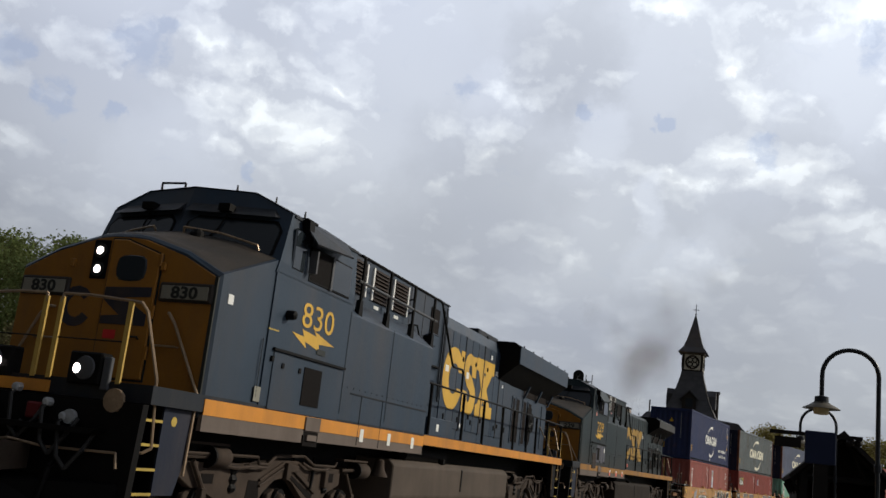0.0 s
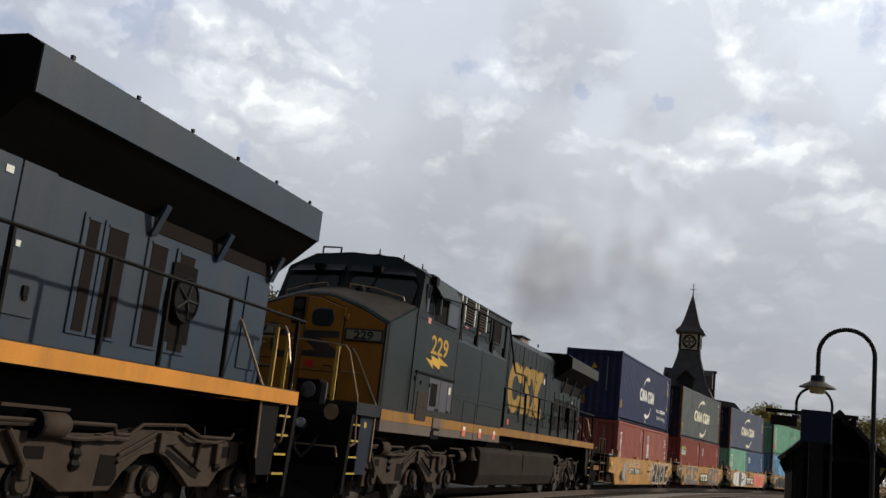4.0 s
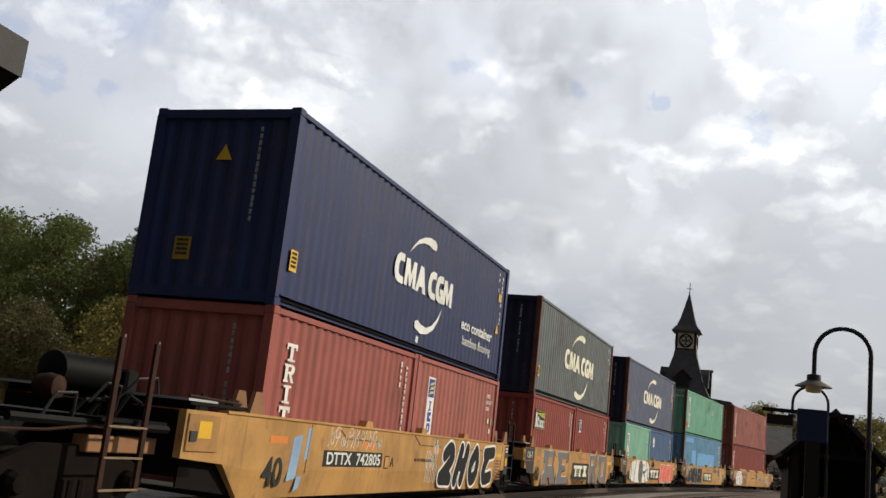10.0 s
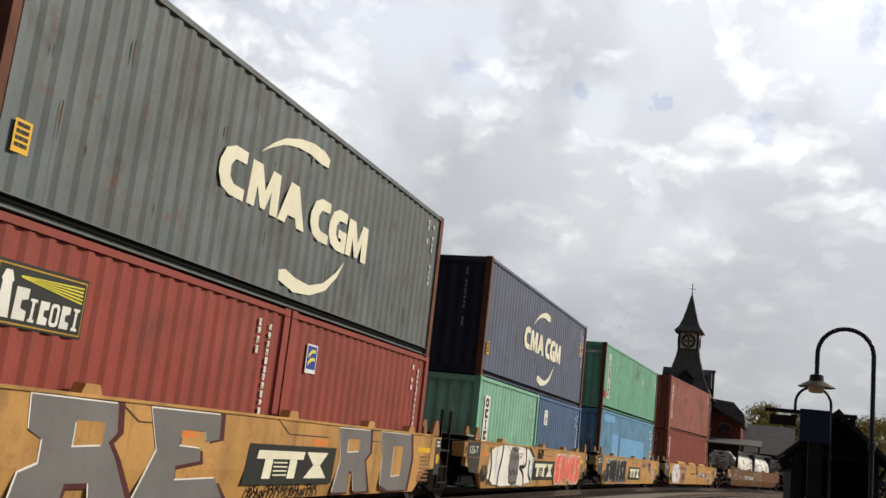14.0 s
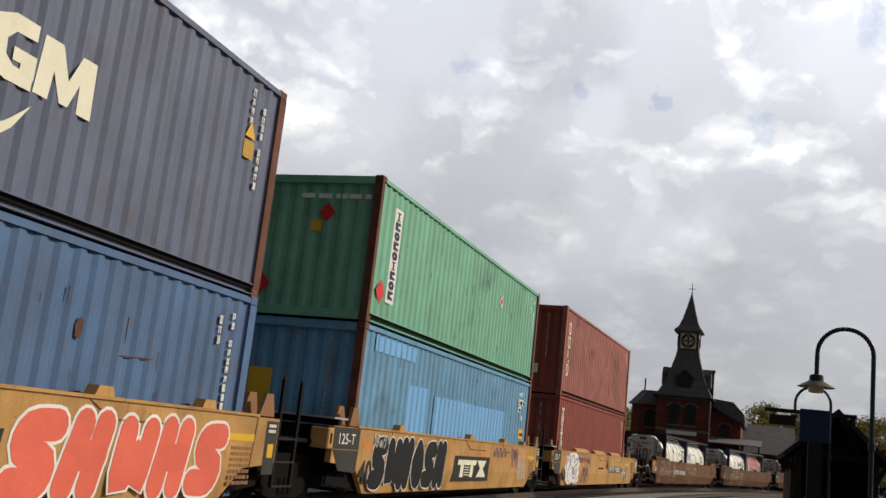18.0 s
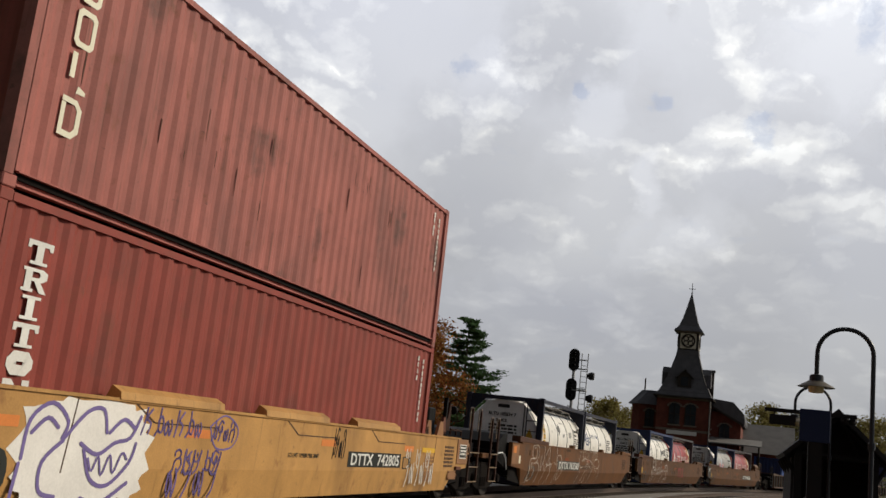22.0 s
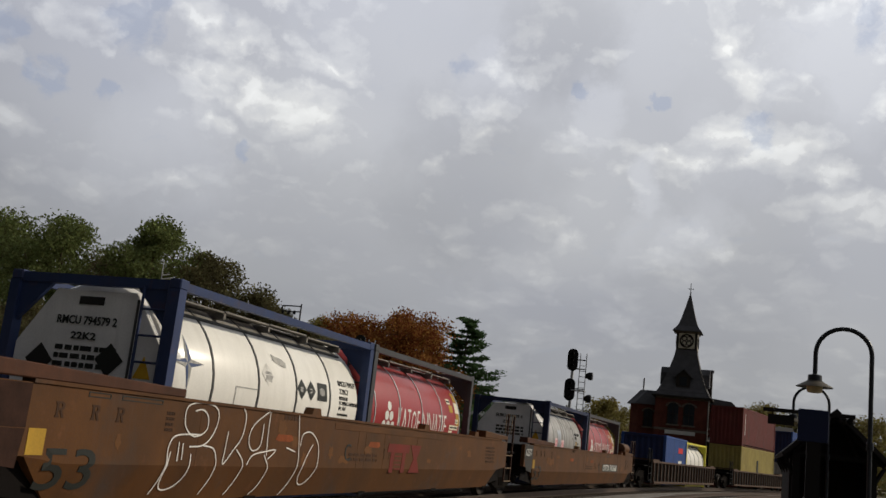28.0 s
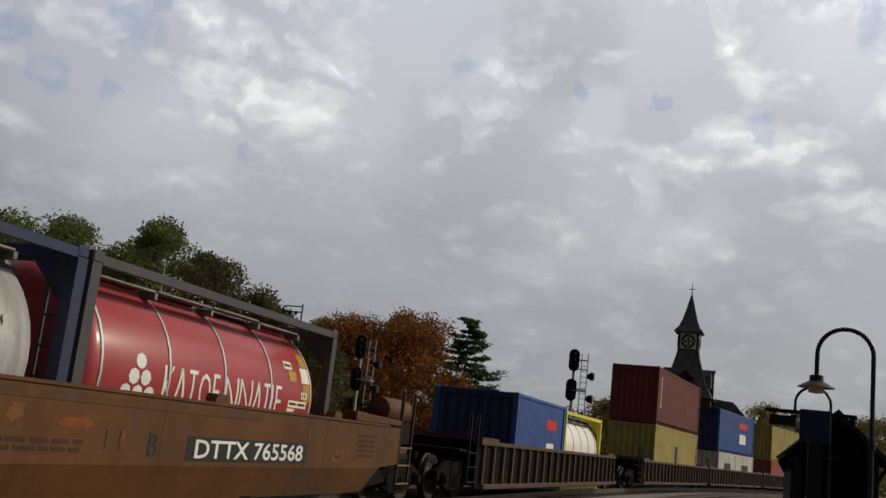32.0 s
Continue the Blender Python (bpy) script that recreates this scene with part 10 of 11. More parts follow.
def load_4():
    a = build_container("c_rust", C40, 2.80, "brick-red forty foot container in the well")
    mark_stack(a, -5.61, 2.42, 0.34, 0.258, TALL, "chalk")
    number_marks(a, C40, 2.80, seed=18)
    # end walls take a deeper red than the sides
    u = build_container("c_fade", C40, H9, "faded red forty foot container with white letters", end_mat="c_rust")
    mark_stack(u, -5.54, 2.42, 0.29, 0.455, ("slim_ring", "slim_ring", "broken", "half"), "cream")
    number_marks(u, C40, H9, seed=19)
    rust_streaks(u, -5.6, 5.6, 0.6, 2.5, 18, 191)
    end_decal("number_plate_patch", u, rect(0.05, 0.38, 0.65, 0.95), "chalk", -6.05)
    load_unit(4 * CAR, [(a, 0)], (u, 3.105))


for make in (load_0, load_1, load_2, load_3, load_4):
    make()

# three long joined cars with tank containers
V0, VP = 79.816 + 6.1, 20.133
TANK_Z = 0.22


TAG = {
    "hook": [[(0.11, 1.33), (0.27, 1.35), (0.4, 1.27), (0.4, 1.12), (0.2, 1.04), (0.05, 1.07), (-0.07, 1.17), (-0.08, 1.34), (0.04, 1.41), (0.28, 1.43), (0.51, 1.41), (0.63, 1.31), (0.58, 1.11), (0.39, 0.95), (0.09, 0.92)], [(0.39, 0.94), (0.61, 0.91), (0.71, 0.77), (0.7, 0.56), (0.59, 0.37)]],
    "leg": [[(0.3, 1.06), (0.05, 1.06), (-0.23, 1.03), (-0.33, 0.91), (-0.32, 0.73), (-0.36, 0.53), (-0.43, 0.39)], [(0.14, 0.83), (0.14, 0.62), (-0.01, 0.47), (-0.23, 0.43), (-0.32, 0.53), (-0.28, 0.85)], [(-0.13, 0.96), (-0.13, 0.76)], [(-0.05, 0.95), (-0.04, 0.78)]],
    "fork": [[(1.2, 1.43), (1.29, 1.32), (1.25, 1.07), (1.07, 0.9), (0.87, 0.73), (0.88, 0.91), (0.9, 1.12)], [(1.16, 0.91), (1.36, 0.75), (1.31, 0.53), (1.18, 0.35)]],
    "cup": [[(1.92, 1.43), (1.92, 1.13), (1.95, 0.86)], [(1.89, 1.43), (1.51, 1.23), (1.43, 1.04), (1.55, 0.91), (1.75, 0.98), (1.77, 1.25)], [(1.46, 0.73), (1.58, 0.85), (1.87, 0.9), (2.19, 0.93), (2.0, 0.81)], [(1.89, 0.86), (2.04, 0.68), (1.96, 0.46), (1.81, 0.34)]],
    "hoop": [[(2.77, 1.43), (2.87, 1.01), (2.91, 0.77), (2.83, 0.5), (2.66, 0.32)], [(2.5, 0.97), (2.77, 0.92)], [(2.92, 1.01), (2.97, 1.17), (3.24, 1.2), (3.51, 1.03), (3.55, 0.73), (3.38, 0.51), (3.16, 0.46), (3.04, 0.61), (3.15, 0.84), (3.32, 1.03)]]}
ROUND_TAG = {
    "curl": [[(0.6, 1.11), (0.42, 1.22), (0.34, 1.36), (0.11, 1.43), (-0.12, 1.33), (-0.18, 1.12), (-0.06, 0.92), (0.19, 0.86), (0.44, 0.91)], [(0.08, 0.85), (-0.08, 0.55), (-0.33, 0.31)]],
    "knot": [[(0.39, 1.38), (0.66, 1.43), (0.8, 1.26), (0.38, 1.1), (0.21, 1.11)], [(0.69, 1.19), (1.06, 1.12), (1.06, 0.94), (0.73, 0.89)], [(0.82, 0.89), (0.64, 0.55), (0.33, 0.31)], [(0.72, 1.38), (0.88, 1.43), (1.08, 1.38), (1.16, 0.9), (1.08, 0.5), (0.88, 0.31)]],
    "wave": [[(1.62, 1.43), (1.39, 1.39), (1.32, 1.17), (1.3, 0.93), (1.61, 0.9), (1.88, 1.05), (1.48, 1.13)], [(1.74, 0.91), (1.9, 0.72), (1.68, 0.32)], [(1.67, 1.40), (2.01, 1.43), (2.06, 1.1), (2.06, 0.73)]],
    "bow": [[(2.01, 1.40), (2.26, 1.43), (2.4, 1.33), (2.3, 1.1), (2.31, 0.95), (2.63, 0.92)], [(2.34, 1.40), (2.7, 1.43), (2.77, 1.26), (2.39, 1.13), (2.93, 1.19), (3.24, 1.03), (3.11, 0.88), (2.75, 0.87)], [(2.39, 0.92), (2.71, 0.68), (2.34, 0.31)], [(3.13, 0.83), (3.3, 0.58), (3.08, 0.32)]]}


def thin_tag(car, shapes, y, mat, width, lift=0.006):
    """A name tag sprayed in thin looping lines."""
    for j, lines in enumerate(shapes.values()):
        sweep(car, [[(y + p, q) for p, q in line] for line in lines], mat, width, lift + 0.0012 * j)


def car_53(k):
    paint = "well_brown" if k == 0 else "well_brown_dim"
    label = ("brown fifty-three foot well car with white scrawls", "brown well car with thin white graffiti", "plain brown trailing well car")[k]
    y0, y1 = (-9.85 if k == 0 else -9.35), 8.85
    top = 1.425
    car = well_body("long_well_car", label, paint, y0, y1, top, low=0.30, lean=0.13)
    x = WELL_X
    if k == 1:
        panel_emblem(car, 0.50, 0.64, 1.80, 0.50, GX, "mark_maroon")
        thin_tag(car, TAG, -5.85, "graf_white", 0.017)
        letters("mark", "C", 0.38, "sign_dark", car, side(x + 0.003, -1.34, 0.82))
    else:
        ya = -4.64 if k == 0 else 1.88
        part("number_panel", plate(fresh(), rect(ya, ya + 3.15, 0.76, 1.04), x), "sign_dark", car)
        letters("car_number", "DTTX 765568", 0.30, "chalk", car, side(x + 0.006, ya + 0.14, 0.80), width=2.85, bold=0.004)
        if k == 0:
            thin_tag(car, TAG, -7.70, "graf_thin", 0.019, 0.010)
            thin_tag(car, ROUND_TAG, -1.40, "graf_thin", 0.017)
        else:
            letters("mark", "B", 0.36, "sign_dark", car, side(x + 0.003, 1.1, 0.80))
    letters("size_mark", "53", 0.56, "sign_dark", car, side(x + 0.003, -8.2, 0.46), width=0.78, bold=0.004)
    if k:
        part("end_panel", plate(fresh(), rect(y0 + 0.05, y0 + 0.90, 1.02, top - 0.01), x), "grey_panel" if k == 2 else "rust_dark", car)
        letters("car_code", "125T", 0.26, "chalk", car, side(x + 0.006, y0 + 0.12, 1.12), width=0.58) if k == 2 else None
        # dark polygon below the end panel: shadow painted on the sill
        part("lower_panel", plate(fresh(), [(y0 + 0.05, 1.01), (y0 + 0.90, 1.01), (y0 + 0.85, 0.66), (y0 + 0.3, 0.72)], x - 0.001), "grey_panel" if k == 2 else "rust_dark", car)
    if k:
        part("yellow_tag", plate(fresh(), rect(y0 + 0.95, y0 + 1.18, 0.78, 1.02), x), "hazard_dull", car)
    bars("small_writing", car, x, -0.55, 1.30, 0.85, 0.07, 1, "well_stencil", seed=k + 30)
    bars("small_writing", car, x, -1.16, 0.79, 1.24, 0.15, 2, "well_stencil", seed=k + 34)
    bars("small_writing", car, x, 6.9, 0.85, 0.8, 0.4, 5, "well_stencil", seed=k + 40)
    for yy in (-3.68, -0.37):
        part("orange_patch", plate(fresh(), [(yy, 1.07), (yy + 0.06, 1.14), (yy + 0.47, 1.145), (yy + 0.53, 1.08), (yy + 0.44, 1.05), (yy + 0.10, 1.052)], x - 0.001), "patch_rust", car)
    part("seam_plate", box(fresh(), x, x + 0.006, -1.8, 3.6, 1.29, 1.385), paint, car, bevel=0.003)
    for yy, zz in ((-0.83, 0.62), (-4.95, 0.62), (3.4, 0.60)):
        part("scratch", fat_stroke(fresh(), [(yy, zz), (yy + 0.12, zz - 0.07), (yy + 0.32, zz - 0.20)], 0.022, x - 0.012, 0.006), "well_stencil", car)
    for yy, wide in ((-7.66, 0.35), (-7.13, 0.73)):
        for za, zb in ((1.392, 1.404), (1.352, 1.362)):
            part("hinge_slot", plate(fresh(), rect(yy, yy + wide, za, zb), x), "sign_dark", car)
        for ya in (yy, yy + wide - 0.014):
            part("hinge_slot", plate(fresh(), rect(ya, ya + 0.014, 1.362, 1.392), x), "sign_dark", car)
    for yy in (-8.10, -7.58, -7.18):
        for j, pts in enumerate(mark_shapes("loop", 0.13, 0.15)):
            part("stencil_mark", plate(fresh(), [(yy + p, 1.13 + q) for p, q in pts], x + 0.0006 * j), "well_stencil", car)
    bars("stencil_column", car, x, -6.30, 1.05, 0.16, 0.24, 4, "well_stencil", seed=k + 50)
    bars("stencil_column", car, x, -3.50, 1.30, 0.50, 0.11, 1, "well_stencil", seed=k + 52)
    frame_marks = ((0.38, 0.40), (0.61, 0.63))
    for ya, yb in frame_marks:
        part("outline_mark", plate(fresh(), rect(ya, yb, 0.86, 1.05), x), "well_stencil", car)
    rnd = random.Random(k + 60)
    for j in range(11):
        blot(car, rnd.uniform(-8.0, 7.0), rnd.uniform(0.72, 1.12), rnd.uniform(0.08, 0.45), rnd.uniform(0.06, 0.24), "well_smear", 600 + 20 * k + j, -0.001, 0.35, 22)
    for j in range(5):
        yy = rnd.uniform(-6.0, 7.0)
        part("weld_seam", box(fresh(), x - 0.002, x + 0.003, yy, yy + 0.012, 0.71, 1.40), paint, car)
    for yy, ln in ((-7.6, 1.6), (7.75, 1.05)):
        for sx in (-1, 1):
            part("side_hatch", prism(fresh(), [(yy - ln, top + 0.035), (yy + ln, top + 0.035), (yy + ln, top + 0.13), (yy - ln, top + 0.19)], "x", min(sx * (x - 0.22), sx * (x + 0.02)), max(sx * (x - 0.22), sx * (x + 0.02))), "hatch_brown" if yy < 0 else paint, car, bevel=0.012)
    guide_cones(car, [-2.5, 2.5, 6.0], top + 0.035, paint)
    end_gear(car, y0, -1, top, paint, ladder=False)
    if k == 0:
        end_ladder(car, -11.50, -10.95, 1.93)
        part("end_slope", prism(fresh(), [(-9.85, 0.75), (-10.62, 0.95), (-10.62, 1.38), (-10.2, 1.60), (-9.85, 1.66)], "x", -1.25, 1.30), "black", car)
        part("end_patch", plate(fresh(), rect(y0 + 0.04, y0 + 0.68, 0.88, 1.38), x), "well_pale", car, "paler brown end panel")
        part("patch_tag", plate(fresh(), rect(y0 + 0.12, y0 + 0.40, 1.16, 1.34), x + 0.005), "patch_orange", car)
        part("patch_tag", plate(fresh(), rect(y0 + 0.72, y0 + 0.88, 0.90, 1.10), x), "cream", car)
        part("brake_hose", pipe(fresh(), [(1.35, -10.9, 1.10), (1.40, -10.5, 1.14), (1.40, -10.2, 1.02), (1.38, -9.98, 0.72)], 0.02, 6), "galv", car)
    end_gear(car, y1, 1, top, paint, ladder=False)
    end_ladder(car, y1 + 0.22, y1 + 0.84, 2.10)
    freight_truck(car, -VP / 2 if k else -10.9)
    if k == 0:
        part("lead_frame", box(fresh(), -0.5, 0.5, -12.2, y0, 0.78, 1.05), paint, car)
        part("lead_step", box(fresh(), 0.95, 1.18, -11.45, -10.6, 0.96, 1.08), paint, car, bevel=0.012)
    if k == 2:
        freight_truck(car, VP / 2)
        part("air_reservoir", lathe(fresh(), [(0.05, -0.75), (0.24, -0.68), (0.24, 0.68), (0.05, 0.75)], 12, (0.75, 10.1, 1.75), "y"), paint, car, "brown air reservoir", smooth=True)
        part("reservoir_stand", box(fresh(), 0.45, 1.05, 9.6, 10.6, 1.14, 1.53), "black", car)
        part("rear_frame", box(fresh(), -0.5, 0.5, y1, 12.0, 0.78, 1.05), paint, car)
    # paint below the fold follows the side as it leans in
    fold = 0.30 + (top - 0.30) * 0.36
    for ob in car.children:
        if ob.name.split(".")[0] in ("graffiti_line", "size_mark", "scratch"):
            ob.data.transform(ob.matrix_basis)
            ob.matrix_basis = Matrix.Identity(4)
            for v in ob.data.vertices:
                if v.co.z < fold:
                    v.co.x -= 0.13 * (fold - v.co.z) / (fold - 0.30)
    rides(car, V0 + k * VP, VP / 2)


def honeycomb(c, y):
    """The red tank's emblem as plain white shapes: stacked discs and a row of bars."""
    for p, q in ((0.0, 0), (0.26, 0), (0.13, 9), (-0.13, -9), (0.13, -9), (0.39, -9)):
        disc = [(y + 0.10 + p * 0.84 + 0.098 * math.cos(k * math.pi / 4), q + 4.6 * math.sin(k * math.pi / 4)) for k in range(8)]
        vessel_shape("emblem_disc", c, disc, "chalk")
    u = y + 0.67
    lo, hi, w = -13, 9, 0.042
    for k, (cell, lines) in enumerate(((0.24, "|<"), (0.28, "^"), (0.22, "-|"), (0.34, "o"), (0.18, "|="), (0.40, "|/|"), (0.40, "|/|"), (0.28, "^"), (0.22, "-|"), (0.10, "|"), (0.20, "|="))):
        cell *= 0.84
        if k == 5:
            u += 0.10
        mid = u + cell / 2
        if "o" in lines:
            for k2 in range(8):
                a0, a1 = k2 * math.pi / 4, (k2 + 1) * math.pi / 4
                vessel_shape("emblem_arc", c, [(mid + rr * math.cos(b) * cell * 0.46, (lo + hi) / 2 + rr * math.sin(b) * 10.5) for rr, b in ((0.72, a0), (1, a0), (1, a1), (0.72, a1))], "chalk")
        if "^" in lines:
            vessel_shape("emblem_stroke", c, [(u, lo), (u + w, lo), (mid + w * 0.5, hi), (mid - w * 0.5, hi)], "chalk")
            vessel_shape("emblem_stroke", c, [(u + cell - w, lo), (u + cell, lo), (mid + w * 0.5, hi), (mid - w * 0.5, hi)], "chalk")
        if lines[0] == "|":
            vessel_shape("emblem_stroke", c, [(u, lo), (u + w, lo), (u + w, hi), (u, hi)], "chalk")
        if lines.endswith("/|"):
            vessel_shape("emblem_stroke", c, [(u, hi), (u + w, hi), (u + cell - 0.02, lo), (u + cell - w - 0.02, lo)], "chalk", r=1.1335)
            vessel_shape("emblem_stroke", c, [(u + cell - w, lo), (u + cell, lo), (u + cell, hi), (u + cell - w, hi)], "chalk")
        if "-" in lines:
            vessel_shape("emblem_stroke", c, [(u, hi - 2.4), (u + cell, hi - 2.4), (u + cell, hi), (u, hi)], "chalk")
            vessel_shape("emblem_stroke", c, [(mid - w / 2, lo), (mid + w / 2, lo), (mid + w / 2, hi - 2.4), (mid - w / 2, hi - 2.4)], "chalk")
        if "=" in lines:
            for q in (lo, (lo + hi) / 2 - 1.2, hi - 2.4):
                vessel_shape("emblem_stroke", c, [(u + w, q), (u + cell, q), (u + cell, q + 2.4), (u + w, q + 2.4)], "chalk")
        if "<" in lines:
            vessel_shape("emblem_stroke", c, [(u + w, -4), (u + w, -1), (u + cell, hi), (u + cell - w, hi)], "chalk")
            vessel_shape("emblem_stroke", c, [(u + w, -4), (u + w, -1), (u + cell, lo), (u + cell - w, lo)], "chalk")
        u += cell + 0.042


TANK_BANDS = ((-1.61, -0.43, 0.95, 2.03), (-1.40, 0.10, 1.59), (-1.87, -0.68, 0.48, 1.68), None, (-1.72, -0.20, 1.32), None)


def vessel_text(name, c, text, y, q, size, width, mat="hose_grey", r=1.1330, zc=1.41):
    """Lettering laid against the curve of a tank."""
    m = Matrix.Translation((r * math.cos(radians(q)), y, zc + r * math.sin(radians(q)))) @ Matrix.Rotation(-radians(q), 4, "Y") @ pose(0, 0, 0, 90, 0, 90)
    return letters(name, text, size, mat, c, m, width=width, bold=0.0)


def vessel_row(c, y, q, width, tall, cell, mat, seed):
    """A row of small writing on a tank, as plain bars."""
    rnd = random.Random(seed)
    u = y
    while u < y + width - cell * 0.5:
        if rnd.random() > 0.14:
            vessel_decal("small_writing", c, u, u + cell * 0.72, q - tall * rnd.uniform(0.85, 1.0), q, mat, n=2)
        u += cell


def ragged_label(c, y, q, w, h, mat, seed, tilt=0.0):
    """A torn or half-peeled label on a tank."""
    rnd = random.Random(seed)
    pts = []
    for k in range(14):
        a = 2 * math.pi * k / 14
        f = rnd.uniform(0.72, 1.12)
        p, g = w / 2 * f * math.copysign(abs(math.cos(a)) ** 0.5, math.cos(a)), h / 2 * f * math.copysign(abs(math.sin(a)) ** 0.5, math.sin(a))
        pts.append((y + p, q + g + tilt * p))
    vessel_shape("worn_label", c, pts, mat)


def marks_strip_tank(c):
    strip = vessel_decal("yellow_strip", c, -2.38, -2.09, -24, 33, "hazard", "yellow strip with dark letter shapes")
    vessel_decal("strip_patch", c, -2.37, -2.26, 17, 30, "cream", r=1.1330)
    for k, kind in enumerate(("brick", "loop", "cap", "broken", "post")):
        for j, pts in enumerate(mark_shapes(kind, 0.17, 8.2)):
            vessel_shape("strip_mark", c, [(-2.32 + p + (0.06 if k == 0 else 0), 22 - k * 10.6 + q) for p, q in pts], "sign_dark", r=1.1355 + 0.0005 * j)
    vessel_shape("placard", c, [(-0.37, 20.5), (-0.11, 29.5), (0.05, 19.5), (-0.19, 9.5)], "sign_dark", "black diamond placard")
    vessel_shape("placard_mark", c, [(-0.22, 19), (-0.12, 23), (-0.05, 20), (-0.14, 15)], "worn_label", r=1.1355)
    ragged_label(c, 0.38, 31.5, 0.52, 3.2, "worn_label", 3)
    ragged_label(c, 0.48, 11, 0.32, 6.5, "worn_label", 4, 8)
    ragged_label(c, 0.40, 9.5, 0.14, 4, "sign_dark", 5)
    for k, (y, q, w, h) in enumerate(((-1.35, 31, 0.26, 5), (-1.05, 24, 0.34, 6), (-0.70, 18, 0.22, 4), (1.05, 17, 0.34, 9), (1.45, 13, 0.42, 11), (1.80, 14, 0.26, 8), (-1.2, 14, 0.3, 5))):
        ragged_label(c, y, q, w, h, "ghost_label" if k not in (1, 4) else "worn_label" if k == 4 else "ghost_label", 10 + k)
    vessel_text("stencil_code", c, "RLTU 100634 7", 2.12, 19, 0.13, 0.70)
    vessel_text("stencil_code", c, "22K2", 2.13, 12, 0.12, 0.34)
    for k in range(4):
        vessel_row(c, 2.12, 8.5 - k * 3.6, (0.70, 0.62, 0.70, 0.5)[k], 2.0, 0.058, "hose_grey", 20 + k)


def marks_emblem_tank(c):
    for rr, mat, up in ((0.27, "slate_mark", 0), (0.20, "tank_white", 0.0012), (0.125, "slate_mark", 0.0024), (0.06, "tank_white", 0.0036)):
        vessel_shape("round_mark", c, [(-1.98 + rr * 1.15 * math.cos(k * math.pi / 7), 11 + rr * 40 * math.sin(k * math.pi / 7)) for k in range(14)], mat, r=1.1330 + up)
    for pts in (((-2.24, 12), (-2.44, 15), (-2.40, 8), (-2.22, 8)), ((-1.94, 21), (-1.88, 26), (-1.80, 25), (-1.86, 19)), ((-1.74, 16), (-1.60, 17), (-1.55, 12), (-1.70, 11)), ((-1.72, 6), (-1.50, 4), (-1.56, 8), (-1.68, 10)), ((-1.88, 2), (-1.80, -1), (-1.72, 3), (-1.78, 5))):
        vessel_shape("round_mark_arm", c, list(pts), "slate_mark", r=1.1336)
    for k, kind in enumerate(("half", "loop", "ring", "", "half", "slash")):
        if kind:
            for j, pts in enumerate(mark_shapes(kind, 0.175, 6.0)):
                vessel_shape("name_block", c, [(-1.37 + 0.225 * k + p, 15.5 + q) for p, q in pts], "slate_mark", r=1.1332 + 0.0005 * j)
    ragged_label(c, 0.42, 6, 0.32, 6, "worn_label", 31)
    ragged_label(c, 0.75, -4, 0.2, 3, "ghost_label", 32)
    ragged_label(c, -0.8, -2, 0.4, 4, "ghost_label", 33)
    for k in range(6):
        vessel_row(c, 1.72, 16 - k * 4.2, (0.70, 0.60, 0.42, 0.66, 0.70, 0.34)[k], 2.3, 0.062, "hose_grey", 40 + k)


def marks_star_tank(c):
    star = [(-0.02, 31), (0.07, 15.5), (0.36, 13.5), (0.07, 10.5), (0.0, -4), (-0.06, 10.5), (-0.35, 13), (-0.06, 15.5)]
    vessel_shape("star_mark", c, [(-2.45 + p, q) for p, q in star], "slate_mark", "slate blue star")
    for pts in (((-0.02, 31), (0.0, 13), (-0.06, 15.5)), ((0.36, 13.5), (0.0, 13), (0.07, 15.5)), ((0.0, -4), (0.0, 13), (0.07, 10.5)), ((-0.35, 13), (0.0, 13), (-0.06, 10.5))):
        vessel_shape("star_facet", c, [(-2.45 + p, q) for p, q in pts], "worn_label", r=1.1342)
    ragged_label(c, 0.03, 27.5, 0.44, 6.5, "worn_label", 51, -10)
    vessel_shape("placard", c, [(-0.58, 16), (-0.40, 24), (-0.24, 15), (-0.38, 7)], "ghost_label")
    ragged_label(c, -0.38, 14, 0.22, 8, "worn_label", 52)
    for y in (0.66, 0.98):
        vessel_shape("placard", c, [(y - 0.16, 10), (y, 17.5), (y + 0.16, 9.5), (y, 2)], "sign_dark", "black diamond placard")
        ragged_label(c, y, 9.5, 0.10, 4, "worn_label", 53 + int(y * 10), 0)
    vessel_shape("square_placard", c, [(1.21, 17), (1.56, 17), (1.56, 3), (1.21, 3)], "sign_dark", "black square placard")
    ragged_label(c, 1.39, 10, 0.2, 6, "worn_label", 57)
    for pts in (((-1.30, 4), (-0.68, 4), (-0.68, 3.2), (-1.30, 3.2)), ((-1.30, 3.2), (-1.28, 3.2), (-1.28, -9), (-1.30, -9)), ((-0.70, 3.2), (-0.68, 3.2), (-0.68, -9), (-0.70, -9))):
        vessel_shape("panel_outline", c, list(pts), "worn_label")
    vessel_text("stencil_code", c, "RMCU 794579 2", 2.02, 18, 0.13, 0.78)
    vessel_text("stencil_code", c, "22K2", 2.04, 11.5, 0.12, 0.36)
    vessel_text("stencil_code", c, "RID/ADR", 2.03, 6.5, 0.085, 0.34)
    vessel_text("stencil_code", c, "TC IMPACT APPROVED", 2.03, 2.5, 0.085, 0.80)
    vessel_text("stencil_code", c, "IM 101", 2.03, -1.8, 0.085, 0.26)
    vessel_row(c, 2.03, -4.5, 0.5, 2.0, 0.06, "hose_grey", 60)


